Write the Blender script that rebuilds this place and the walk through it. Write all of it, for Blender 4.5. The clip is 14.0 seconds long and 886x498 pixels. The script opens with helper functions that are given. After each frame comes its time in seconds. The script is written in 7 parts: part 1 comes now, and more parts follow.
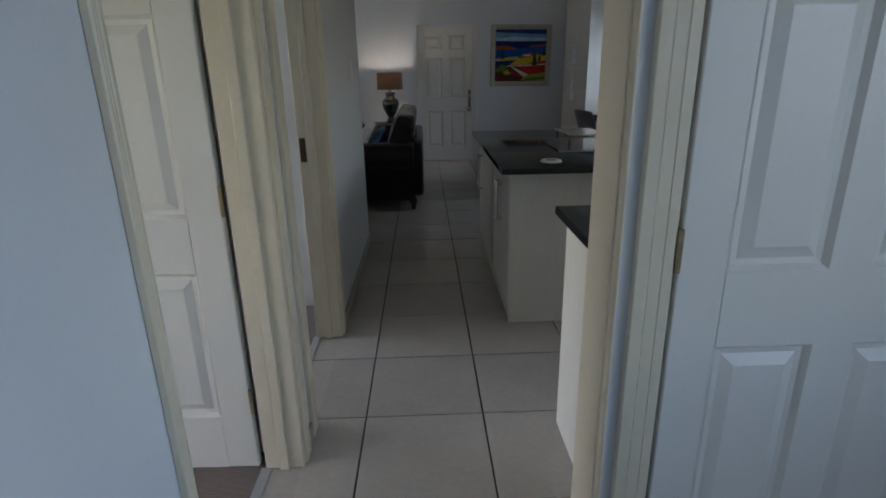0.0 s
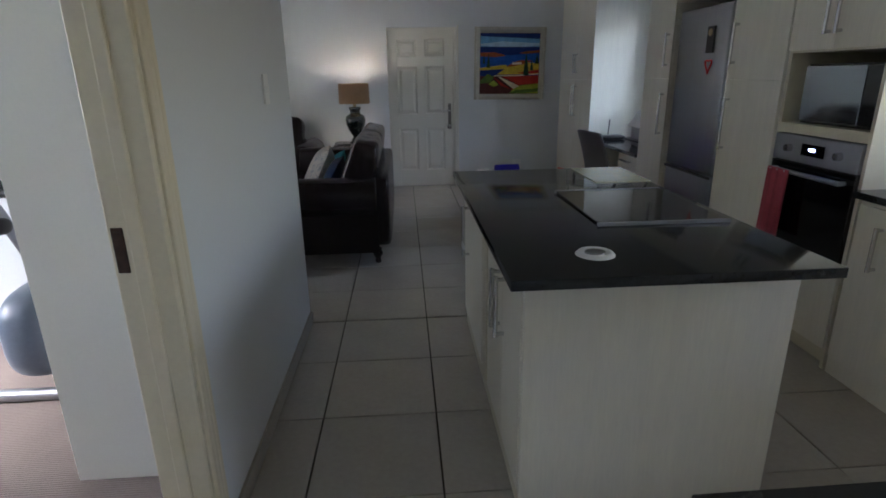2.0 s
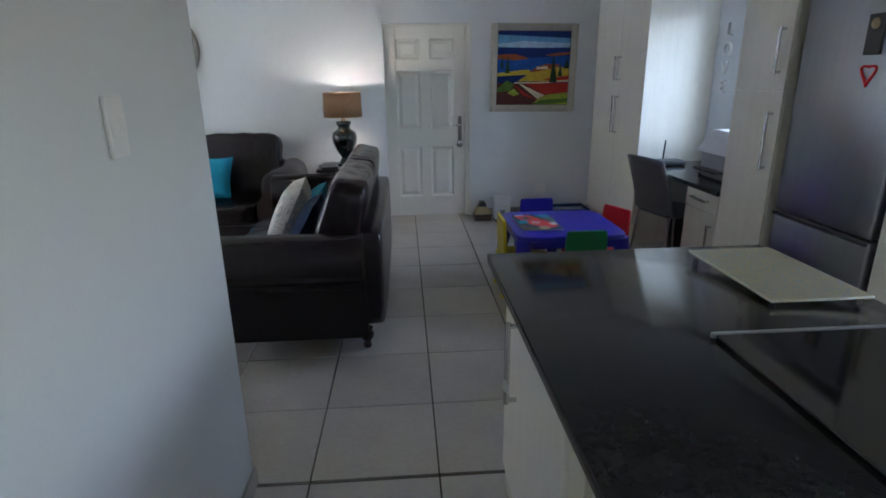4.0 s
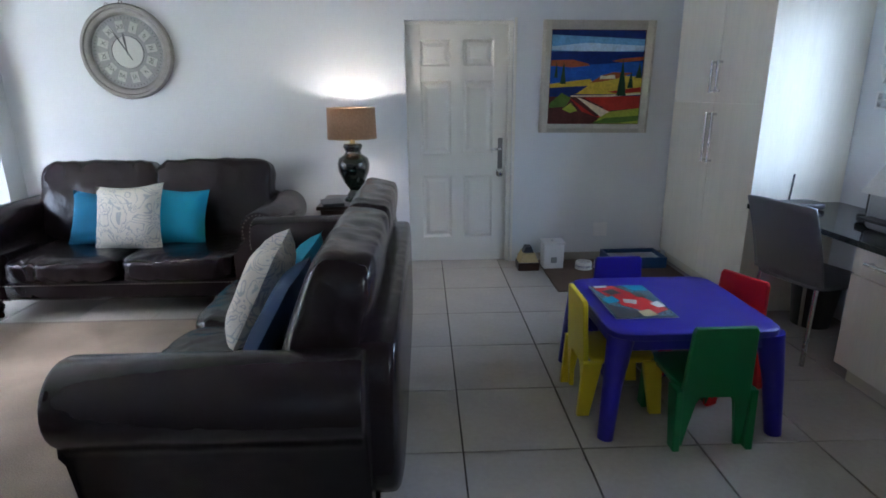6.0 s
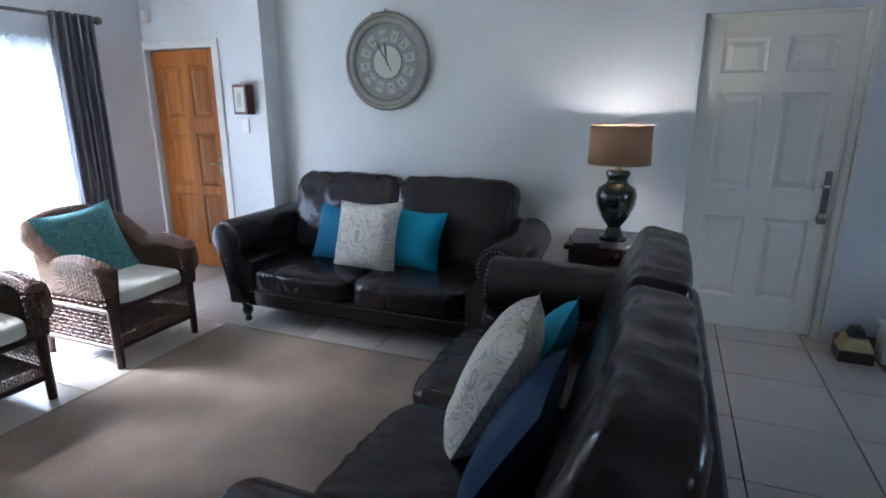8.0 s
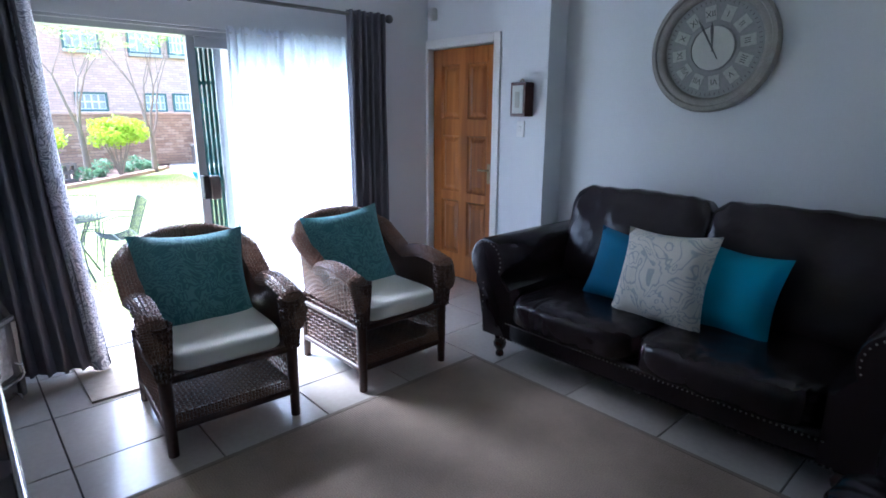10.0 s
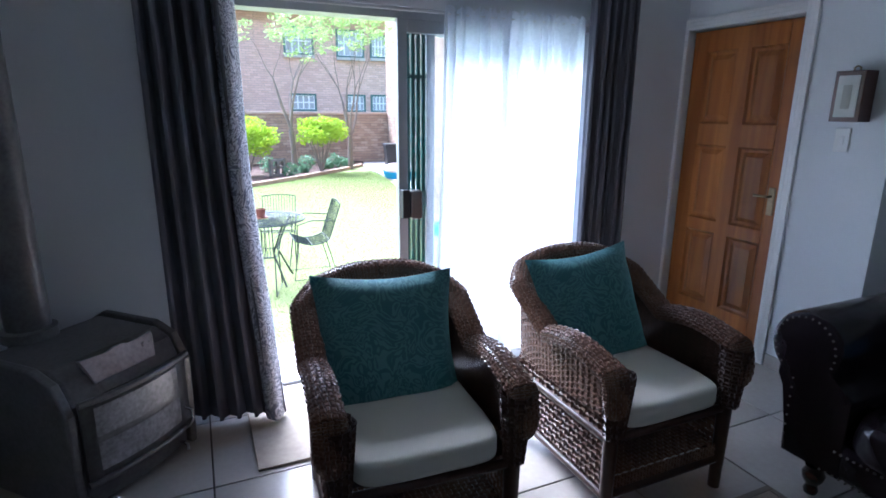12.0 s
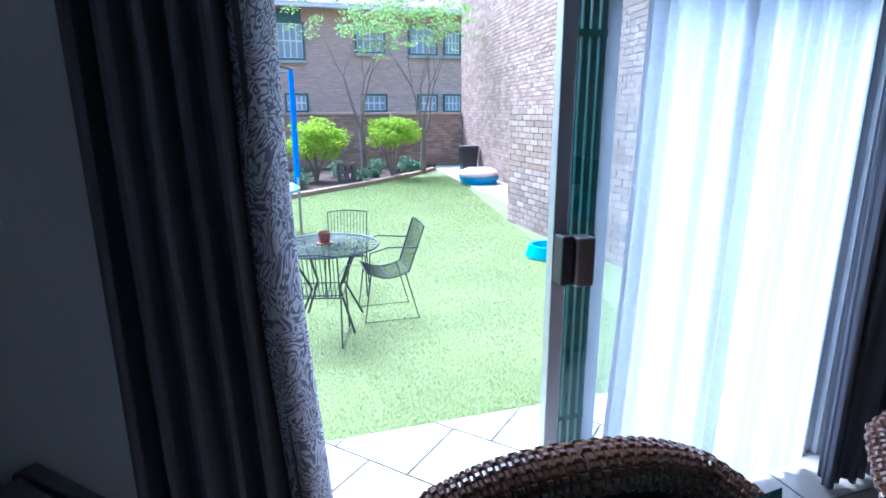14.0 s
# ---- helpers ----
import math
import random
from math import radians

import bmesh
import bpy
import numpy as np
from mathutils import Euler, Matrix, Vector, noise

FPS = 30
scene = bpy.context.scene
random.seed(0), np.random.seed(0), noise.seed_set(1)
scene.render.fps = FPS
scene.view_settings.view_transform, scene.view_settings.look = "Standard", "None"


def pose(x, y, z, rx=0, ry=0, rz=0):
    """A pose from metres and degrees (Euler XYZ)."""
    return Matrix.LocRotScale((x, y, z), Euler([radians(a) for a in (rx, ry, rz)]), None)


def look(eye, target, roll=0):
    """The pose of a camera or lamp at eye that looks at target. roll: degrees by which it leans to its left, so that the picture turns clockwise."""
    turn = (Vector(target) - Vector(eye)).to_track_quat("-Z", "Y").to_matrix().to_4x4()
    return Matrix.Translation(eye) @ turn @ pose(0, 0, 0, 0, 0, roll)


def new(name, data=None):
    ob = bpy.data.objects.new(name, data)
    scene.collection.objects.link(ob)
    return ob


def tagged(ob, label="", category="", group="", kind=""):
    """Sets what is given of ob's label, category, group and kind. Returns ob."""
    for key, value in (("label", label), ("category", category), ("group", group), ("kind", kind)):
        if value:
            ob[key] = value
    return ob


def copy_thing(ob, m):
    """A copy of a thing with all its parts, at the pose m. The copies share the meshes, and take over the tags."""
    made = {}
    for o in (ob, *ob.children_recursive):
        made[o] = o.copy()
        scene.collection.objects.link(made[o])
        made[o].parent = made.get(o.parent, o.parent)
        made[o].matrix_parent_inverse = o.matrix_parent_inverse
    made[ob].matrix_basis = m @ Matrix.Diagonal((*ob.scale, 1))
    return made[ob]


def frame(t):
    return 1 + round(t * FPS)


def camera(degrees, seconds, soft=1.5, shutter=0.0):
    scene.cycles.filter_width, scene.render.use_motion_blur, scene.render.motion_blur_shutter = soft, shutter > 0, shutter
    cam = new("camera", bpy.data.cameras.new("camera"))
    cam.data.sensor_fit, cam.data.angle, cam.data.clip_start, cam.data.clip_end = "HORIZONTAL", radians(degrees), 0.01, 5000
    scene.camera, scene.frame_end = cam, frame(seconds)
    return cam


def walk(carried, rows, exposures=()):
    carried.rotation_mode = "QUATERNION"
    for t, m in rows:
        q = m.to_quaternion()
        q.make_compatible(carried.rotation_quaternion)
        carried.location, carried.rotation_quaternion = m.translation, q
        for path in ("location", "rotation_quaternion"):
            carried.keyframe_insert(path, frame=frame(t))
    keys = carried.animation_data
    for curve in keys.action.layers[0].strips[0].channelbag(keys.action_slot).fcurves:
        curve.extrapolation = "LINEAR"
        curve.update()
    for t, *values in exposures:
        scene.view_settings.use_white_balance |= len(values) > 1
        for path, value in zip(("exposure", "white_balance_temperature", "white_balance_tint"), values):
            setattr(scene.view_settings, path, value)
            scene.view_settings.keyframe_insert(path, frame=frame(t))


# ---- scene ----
# camera and walk
cam = camera(78.0, 14.0, soft=1.7)
PATH = [
    (0, (-0.073, -0.014, 1.421), (-0.013, 1.883, 0.79), -1.1),
    (0.5, (-0.047, 0.35, 1.43), (0.046, 2.248, 0.805), -1.0),
    (1, (-0.005, 0.703, 1.449), (0.105, 2.6, 0.824), -0.9),
    (1.5, (0.014, 1.023, 1.457), (0.135, 2.921, 0.838), -0.9),
    (2, (0.05, 1.384, 1.454), (0.177, 3.285, 0.844), -0.9),
    (2.5, (0.049, 1.759, 1.454), (0.179, 3.662, 0.853), -0.9),
    (3, (0.052, 2.1, 1.472), (0.189, 4.002, 0.869), -0.6),
    (5.5, (0.057, 3.718, 1.499), (0.161, 5.632, 0.928), -1.0),
    (6, (0.01, 4.048, 1.45), (0.072, 5.971, 0.904), -0.6),
    (6.5, (-0.013, 4.288, 1.469), (-0.088, 6.21, 0.921), -0.8),
    (7, (-0.077, 4.519, 1.491), (-0.357, 6.423, 0.947), -0.6),
    (7.5, (-0.162, 4.669, 1.506), (-0.692, 6.521, 0.968), -0.3),
    (8.2, (-0.323, 4.847, 1.496), (-1.118, 6.609, 0.982), -0.1),
    (10.3, (-1.02, 5.371, 1.434), (-2.521, 6.588, 0.948), 0.2),
    (10.5, (-1.118, 5.388, 1.434), (-2.666, 6.558, 0.948), 0.2),
    (11, (-1.337, 5.442, 1.409), (-2.996, 6.454, 0.934), 0.3),
    (11.5, (-1.560, 5.489, 1.439), (-3.267, 6.408, 0.949), 0.4),
    (12, (-1.830, 5.575, 1.434), (-3.600, 6.369, 0.945), 0.5),
    (12.5, (-2.126, 5.647, 1.388), (-3.947, 6.331, 0.921), 0.4),
    (13, (-2.468, 5.722, 1.386), (-4.314, 6.323, 0.904), 0.2),
    (13.5, (-2.823, 5.699, 1.388), (-4.665, 6.307, 0.898), 0.0),
    (14, (-3.151, 5.753, 1.385), (-5.004, 6.328, 0.899), -0.2),
]
EXPO = [(0.0, 2.9, 6000, 17), (1.5, 3.38, 6000, 17), (3.0, 3.9, 5800, 14), (5.5, 4.5, 5550, 15), (6.5, 4.5, 5550, 15), (8.2, 3.9, 5200, 14), (10.5, 2.95, 4950, 16), (11.5, 2.6, 4950, 16), (12.5, 2.05, 5000, 16), (14.0, 1.5, 4530, 13)]
walk(cam, [(t, look(eye, target, roll)) for t, eye, target, roll in PATH], EXPO)

# world, sun, the daylight of the windows, and added fill lamps
SUN_EL, SUN_AZ = 52, 250
world = bpy.data.worlds.new("sky")
scene.world = world
world.use_nodes = True
wn, wl = world.node_tree.nodes, world.node_tree.links
sky = wn.new("ShaderNodeTexSky")
sky.sky_type, sky.sun_disc = "NISHITA", False
sky.sun_elevation, sky.sun_rotation = radians(SUN_EL), radians(SUN_AZ)
sky.air_density, sky.dust_density = 1.4, 3.0
wl.new(sky.outputs[0], wn["Background"].inputs[0])
wn["Background"].inputs[1].default_value = 0.15


def lamp(name, kind, energy, color, m, **props):
    data = bpy.data.lights.new(name, kind)
    data.energy, data.color = energy, color
    for key, value in props.items():
        if key == "angle":
            data.angle = value
        elif key == "size":
            data.shape, data.size, data.size_y = "RECTANGLE", value[0], value[1]
        elif key == "radius":
            data.shadow_soft_size = value
    ob = new(name, data)
    ob.matrix_world = m
    return ob


az, el = radians(SUN_AZ), radians(SUN_EL)
to_sun = Vector((math.sin(az) * math.cos(el), math.cos(az) * math.cos(el), math.sin(el)))
lamp("sun", "SUN", 5.0, (1.0, 0.96, 0.91), look(to_sun * 30, (0, 0, 0)), angle=radians(45))
DAY = (0.82, 0.91, 1.0)
lamp("hall_window_light", "AREA", 0.95, (0.72, 0.85, 1.0), look((1.84, -0.35, 1.6), (-0.6, -0.1, 1.2)), size=(1.1, 1.2))
lamp("study_window_light", "AREA", 1.5, DAY, look((2.87, 6.62, 1.5), (0.8, 6.62, 1.2)), size=(0.9, 1.1))
# added fill for the two carpeted rooms, whose windows are not known
lamp("gym_fill_light", "AREA", 1.7, DAY, look((-3.72, 3.3, 1.5), (-1, 3.3, 1.2)), size=(1.3, 1.2))
lamp("bedroom_fill_light", "AREA", 0.7, DAY, look((-3.72, 0.3, 1.5), (-1, 0.3, 1.2)), size=(1.3, 1.2))
# added warm fill for the kitchen, with no known source
lamp("kitchen_fill_light", "AREA", 0.8, (1.0, 0.88, 0.60), look((2.87, 2.7, 1.55), (0.8, 2.7, 1.0)), size=(0.9, 0.7))
lamp("sliding_door_light", "AREA", 2.3, DAY, look((-4.765, 7.30, 0.98), (0, 7.30, 0.98)), size=(0.84, 1.74))
lamp("lamp_bulb", "POINT", 0.6, (1.0, 0.86, 0.66), pose(-0.54, 8.35, 1.305), radius=0.03)


# materials
def mat(name, color, rough=0.5, metal=0.0, vary=0.12, scale=8.0, fine=60.0, bump=0.1, dist=0.004, stretch=(1, 1, 1), spec=0.5, per_object=0.0, trans=0.0, coat=0.0):
    m = bpy.data.materials.new(name)
    m.use_nodes = True
    nt = m.node_tree
    N, L = nt.nodes, nt.links
    b = N["Principled BSDF"]
    b.inputs["Roughness"].default_value, b.inputs["Metallic"].default_value = rough, metal
    b.inputs["Specular IOR Level"].default_value = spec
    b.inputs["Transmission Weight"].default_value = trans
    b.inputs["Coat Weight"].default_value = coat
    tc, mp = N.new("ShaderNodeTexCoord"), N.new("ShaderNodeMapping")
    mp.inputs["Scale"].default_value = stretch
    L.new(tc.outputs["Object"], mp.inputs[0])
    big, small = N.new("ShaderNodeTexNoise"), N.new("ShaderNodeTexNoise")
    big.inputs["Scale"].default_value, small.inputs["Scale"].default_value = scale, fine
    big.inputs["Detail"].default_value, small.inputs["Detail"].default_value = 4, 5
    L.new(mp.outputs[0], big.inputs[0])
    L.new(mp.outputs[0], small.inputs[0])
    add = N.new("ShaderNodeMath")
    add.operation = "ADD"
    L.new(big.outputs[0], add.inputs[0])
    L.new(small.outputs[0], add.inputs[1])
    half = N.new("ShaderNodeMath")
    half.operation = "MULTIPLY"
    half.inputs[1].default_value = 0.5
    L.new(add.outputs[0], half.inputs[0])
    ramp = N.new("ShaderNodeMapRange")
    ramp.inputs["From Min"].default_value, ramp.inputs["From Max"].default_value = 0.3, 0.7
    ramp.inputs["To Min"].default_value, ramp.inputs["To Max"].default_value = 1 - vary, 1 + vary
    L.new(half.outputs[0], ramp.inputs[0])
    mul = N.new("ShaderNodeVectorMath")
    mul.operation = "SCALE"
    mul.inputs[0].default_value = color[:3]
    L.new(ramp.outputs[0], mul.inputs["Scale"])
    last = mul.outputs[0]
    if per_object:
        info = N.new("ShaderNodeObjectInfo")
        r2 = N.new("ShaderNodeMapRange")
        r2.inputs["To Min"].default_value, r2.inputs["To Max"].default_value = 1 - per_object, 1 + per_object
        L.new(info.outputs["Random"], r2.inputs[0])
        m2 = N.new("ShaderNodeVectorMath")
        m2.operation = "SCALE"
        L.new(last, m2.inputs[0])
        L.new(r2.outputs[0], m2.inputs["Scale"])
        last = m2.outputs[0]
    L.new(last, b.inputs["Base Color"])
    if bump:
        bp = N.new("ShaderNodeBump")
        bp.inputs["Strength"].default_value, bp.inputs["Distance"].default_value = bump, dist
        L.new(half.outputs[0], bp.inputs["Height"])
        L.new(bp.outputs[0], b.inputs["Normal"])
    rr = N.new("ShaderNodeMapRange")
    rr.inputs["To Min"].default_value, rr.inputs["To Max"].default_value = max(0.02, rough - 0.08), min(1, rough + 0.08)
    L.new(big.outputs[0], rr.inputs[0])
    L.new(rr.outputs[0], b.inputs["Roughness"])
    return m


def leafy(name, color, trans):
    """A thin surface that lets some light through: leaf, sheer cloth, lampshade."""
    m = mat(name, color, 0.7, vary=0.25, scale=3)
    N, L = m.node_tree.nodes, m.node_tree.links
    t, mix = N.new("ShaderNodeBsdfTranslucent"), N.new("ShaderNodeMixShader")
    t.inputs[0].default_value = (*color, 1)
    mix.inputs[0].default_value = trans
    L.new(N["Principled BSDF"].outputs[0], mix.inputs[1])
    L.new(t.outputs[0], mix.inputs[2])
    L.new(mix.outputs[0], N["Material Output"].inputs[0])
    return m


def patterned(name, base, ink, scale, width, rough=0.8, distort=4.0):
    """A cloth with a scrolling printed pattern."""
    m = mat(name, base, rough, vary=0.1, scale=10, fine=250, bump=0.2, dist=0.001)
    N, L = m.node_tree.nodes, m.node_tree.links
    tc, n = N.new("ShaderNodeTexCoord"), N.new("ShaderNodeTexNoise")
    n.inputs["Scale"].default_value, n.inputs["Detail"].default_value, n.inputs["Distortion"].default_value = scale, 1.5, distort
    L.new(tc.outputs["Object"], n.inputs[0])
    d = N.new("ShaderNodeMath")
    d.operation = "PINGPONG"
    d.inputs[1].default_value = 0.07
    L.new(n.outputs[0], d.inputs[0])
    r = N.new("ShaderNodeMapRange")
    r.inputs["From Min"].default_value, r.inputs["From Max"].default_value = width, width + 0.015
    L.new(d.outputs[0], r.inputs[0])
    mix = N.new("ShaderNodeMix")
    mix.data_type = "RGBA"
    old = N["Principled BSDF"].inputs["Base Color"].links[0].from_socket
    mix.inputs[6].default_value = (*ink, 1)
    L.new(r.outputs[0], mix.inputs[0])
    L.new(old, mix.inputs[7])
    L.new(mix.outputs[2], N["Principled BSDF"].inputs["Base Color"])
    return m


def ribbed(name, color, step, rough=0.95, vary=0.25, depth=0.6):
    """Woven floor covering with fine ribs."""
    m = mat(name, color, rough, vary=vary, scale=2.5, fine=180, bump=0)
    N, L = m.node_tree.nodes, m.node_tree.links
    tc, w = N.new("ShaderNodeTexCoord"), N.new("ShaderNodeTexWave")
    w.bands_direction = "Y"
    w.inputs["Scale"].default_value, w.inputs["Distortion"].default_value, w.inputs["Detail"].default_value = 1 / step / 3.14, 1.5, 2
    L.new(tc.outputs["Object"], w.inputs[0])
    bp = N.new("ShaderNodeBump")
    bp.inputs["Strength"].default_value, bp.inputs["Distance"].default_value = depth, 0.004
    L.new(w.outputs[1], bp.inputs["Height"])
    L.new(bp.outputs[0], N["Principled BSDF"].inputs["Normal"])
    return m


def bricked(name, c1, c2, mortar, bw, bh):
    m = mat(name, c1, 0.9, vary=0.2, scale=1.2, fine=30, bump=0)
    N, L = m.node_tree.nodes, m.node_tree.links
    tc, se, co, br = N.new("ShaderNodeTexCoord"), N.new("ShaderNodeSeparateXYZ"), N.new("ShaderNodeCombineXYZ"), N.new("ShaderNodeTexBrick")
    L.new(tc.outputs["Object"], se.inputs[0])
    L.new(se.outputs[1], co.inputs[0])
    L.new(se.outputs[2], co.inputs[1])
    L.new(co.outputs[0], br.inputs[0])
    br.inputs["Color1"].default_value, br.inputs["Color2"].default_value, br.inputs["Mortar"].default_value = (*c1, 1), (*c2, 1), (*mortar, 1)
    br.inputs["Scale"].default_value, br.inputs["Brick Width"].default_value, br.inputs["Row Height"].default_value, br.inputs["Mortar Size"].default_value = 1, bw, bh, 0.006
    L.new(br.outputs[0], N["Principled BSDF"].inputs["Base Color"])
    bp = N.new("ShaderNodeBump")
    bp.inputs["Strength"].default_value, bp.inputs["Distance"].default_value = 0.6, 0.01
    bp.invert = True
    L.new(br.outputs[1], bp.inputs["Height"])
    L.new(bp.outputs[0], N["Principled BSDF"].inputs["Normal"])
    return m


def wooden(name, dark, light, rough=0.4, scale=1.0, axis="Z", coat=0.2):
    m = mat(name, light, rough, vary=0.12, scale=3, fine=90, bump=0.05, coat=coat)
    N, L = m.node_tree.nodes, m.node_tree.links
    tc, mp, n = N.new("ShaderNodeTexCoord"), N.new("ShaderNodeMapping"), N.new("ShaderNodeTexNoise")
    mp.inputs["Scale"].default_value = {"Z": (14, 14, 0.9), "X": (0.9, 14, 14), "Y": (14, 0.9, 14)}[axis]
    n.inputs["Scale"].default_value, n.inputs["Detail"].default_value, n.inputs["Distortion"].default_value = scale, 6, 1.2
    L.new(tc.outputs["Object"], mp.inputs[0])
    L.new(mp.outputs[0], n.inputs[0])
    cr = N.new("ShaderNodeValToRGB")
    cr.color_ramp.elements[0].position, cr.color_ramp.elements[1].position = 0.35, 0.68
    cr.color_ramp.elements[0].color, cr.color_ramp.elements[1].color = (*dark, 1), (*light, 1)
    L.new(n.outputs[0], cr.inputs[0])
    info = N.new("ShaderNodeObjectInfo")
    r2 = N.new("ShaderNodeMapRange")
    r2.inputs["To Min"].default_value, r2.inputs["To Max"].default_value = 0.8, 1.2
    L.new(info.outputs["Random"], r2.inputs[0])
    m2 = N.new("ShaderNodeVectorMath")
    m2.operation = "SCALE"
    L.new(cr.outputs[0], m2.inputs[0])
    L.new(r2.outputs[0], m2.inputs["Scale"])
    L.new(m2.outputs[0], N["Principled BSDF"].inputs["Base Color"])
    return m


def glassy(name, color, rough=0.02, clear=0.9):
    """A thin pane: mostly clear, with a sharp reflection."""
    m = bpy.data.materials.new(name)
    m.use_nodes = True
    N, L = m.node_tree.nodes, m.node_tree.links
    N.remove(N["Principled BSDF"])
    t, g, mix = N.new("ShaderNodeBsdfTransparent"), N.new("ShaderNodeBsdfGlossy"), N.new("ShaderNodeMixShader")
    t.inputs[0].default_value = (*color, 1)
    g.inputs["Roughness"].default_value = rough
    mix.inputs[0].default_value = 1 - clear
    L.new(t.outputs[0], mix.inputs[1])
    L.new(g.outputs[0], mix.inputs[2])
    L.new(mix.outputs[0], N["Material Output"].inputs[0])
    return m


M_WALL = mat("wall_paint", (0.66, 0.68, 0.70), 0.75, vary=0.03, scale=1.2, fine=120, bump=0.06, dist=0.002)
M_CEIL = mat("ceiling_paint", (0.75, 0.75, 0.74), 0.9, vary=0.02)
M_GLOSS = mat("cream_gloss_paint", (0.71, 0.69, 0.625), 0.38, vary=0.03, scale=2, fine=90, bump=0.05, dist=0.002)
M_ARCH = mat("cream_frame_paint", (0.68, 0.61, 0.46), 0.42, vary=0.05, scale=3, fine=60, bump=0.06)
M_TILE = mat("beige_floor_tile", (0.43, 0.395, 0.35), 0.17, vary=0.07, scale=5, fine=40, bump=0.05, dist=0.002, per_object=0.05)
M_SKIRT = mat("beige_skirting_tile", (0.36, 0.33, 0.29), 0.4, vary=0.08)
M_GROUT = mat("brown_grout", (0.045, 0.035, 0.03), 0.9, vary=0.2, scale=20)
M_CARPET = ribbed("brown_carpet", (0.16, 0.125, 0.11), 0.012)
M_RUG = ribbed("taupe_woven_rug", (0.26, 0.205, 0.155), 0.011, vary=0.42, depth=0.2)
M_RUGEDGE = mat("rug_binding", (0.20, 0.165, 0.13), 0.9, fine=200)
M_DOORMAT = mat("coir_mat", (0.40, 0.34, 0.27), 1.0, vary=0.2, scale=30, fine=300, bump=0.6)
M_LAMINATE = mat("white_woodgrain_laminate", (0.75, 0.72, 0.63), 0.35, vary=0.06, scale=6, fine=40, bump=0.05, dist=0.001, stretch=(3, 3, 0.25))
M_EDGE = mat("cream_laminate_edge", (0.62, 0.58, 0.46), 0.4, vary=0.05)
M_GRANITE = mat("black_granite", (0.016, 0.017, 0.018), 0.10, vary=0.6, scale=60, fine=400, bump=0.0, spec=0.4)
M_HOB = mat("black_hob_glass", (0.006, 0.006, 0.007), 0.03, vary=0.1, bump=0.0, spec=0.6)
M_STEEL = mat("brushed_steel", (0.36, 0.37, 0.40), 0.34, 1.0, vary=0.08, scale=3, fine=90, bump=0.04, stretch=(8, 8, 0.4))
M_CHROME = mat("satin_chrome", (0.62, 0.62, 0.62), 0.25, 1.0, vary=0.05)
M_DARKCHROME = mat("dark_nickel", (0.22, 0.21, 0.20), 0.35, 1.0, vary=0.1)
M_BRASS = mat("aged_brass", (0.35, 0.28, 0.17), 0.4, 1.0, vary=0.2, scale=30)
M_BLACK = mat("black_plastic", (0.02, 0.02, 0.022), 0.4, vary=0.15)
M_IRON = mat("black_stove_iron", (0.135, 0.13, 0.125), 0.36, 0.3, vary=0.3, scale=12)
M_SMOKE = mat("smoked_stove_glass", (0.24, 0.235, 0.24), 0.2, vary=0.5, scale=6, bump=0)
M_LEATHER = mat("dark_brown_leather", (0.015, 0.0100, 0.0125), 0.30, vary=0.1, scale=4, fine=30, bump=0.0, dist=0.0015, spec=0.32)
N, L = M_LEATHER.node_tree.nodes, M_LEATHER.node_tree.links
crease, warp, tc, mp = N.new("ShaderNodeTexNoise"), N.new("ShaderNodeBump"), N.new("ShaderNodeTexCoord"), N.new("ShaderNodeMapping")
mp.inputs["Scale"].default_value = (1.2, 0.7, 0.9)
crease.inputs["Scale"].default_value, crease.inputs["Detail"].default_value, crease.inputs["Roughness"].default_value = 11.0, 2.0, 0.45
L.new(tc.outputs["Object"], mp.inputs[0])
L.new(mp.outputs[0], crease.inputs[0])
warp.inputs["Strength"].default_value, warp.inputs["Distance"].default_value = 0.34, 0.016
L.new(crease.outputs[0], warp.inputs["Height"])
L.new(warp.outputs[0], N["Principled BSDF"].inputs["Normal"])
for key in ("Base Color", "Roughness"):
    L.remove(N["Principled BSDF"].inputs[key].links[0])
N["Principled BSDF"].inputs["Base Color"].default_value = (0.015, 0.0095, 0.0115, 1)
N["Principled BSDF"].inputs["Roughness"].default_value = 0.25
M_NAIL = mat("brass_nailheads", (0.16, 0.14, 0.115), 0.3, 1.0)
M_DARKWOOD = wooden("dark_stained_wood", (0.012, 0.006, 0.004), (0.045, 0.020, 0.013), 0.28, axis="X")
M_PINE = wooden("varnished_pine", (0.24, 0.075, 0.012), (0.37, 0.132, 0.024), 0.36, coat=0.15)
M_WICKER = mat("brown_wicker", (0.15, 0.078, 0.05), 0.32, vary=0.4, scale=14, fine=120, bump=0.2, spec=0.5)
M_WICKFRAME = mat("dark_rattan_frame", (0.05, 0.022, 0.014), 0.4, vary=0.3, scale=20)
M_CREAM = mat("cream_seat_cloth", (0.66, 0.64, 0.57), 0.9, vary=0.06, scale=6, fine=400, bump=0.2, dist=0.001)
M_TEALP = patterned("teal_leaf_velvet", (0.030, 0.125, 0.14), (0.085, 0.225, 0.22), 6.5, 0.028, 0.55)
M_TEALP.node_tree.nodes["Principled BSDF"].inputs["Sheen Weight"].default_value = 0.7
M_TEALP.node_tree.nodes["Principled BSDF"].inputs["Sheen Tint"].default_value = (0.45, 0.85, 0.95, 1)
M_TURQ = mat("turquoise_cotton", (0.01, 0.26, 0.40), 0.8, vary=0.12, scale=8, fine=300, bump=0.2)
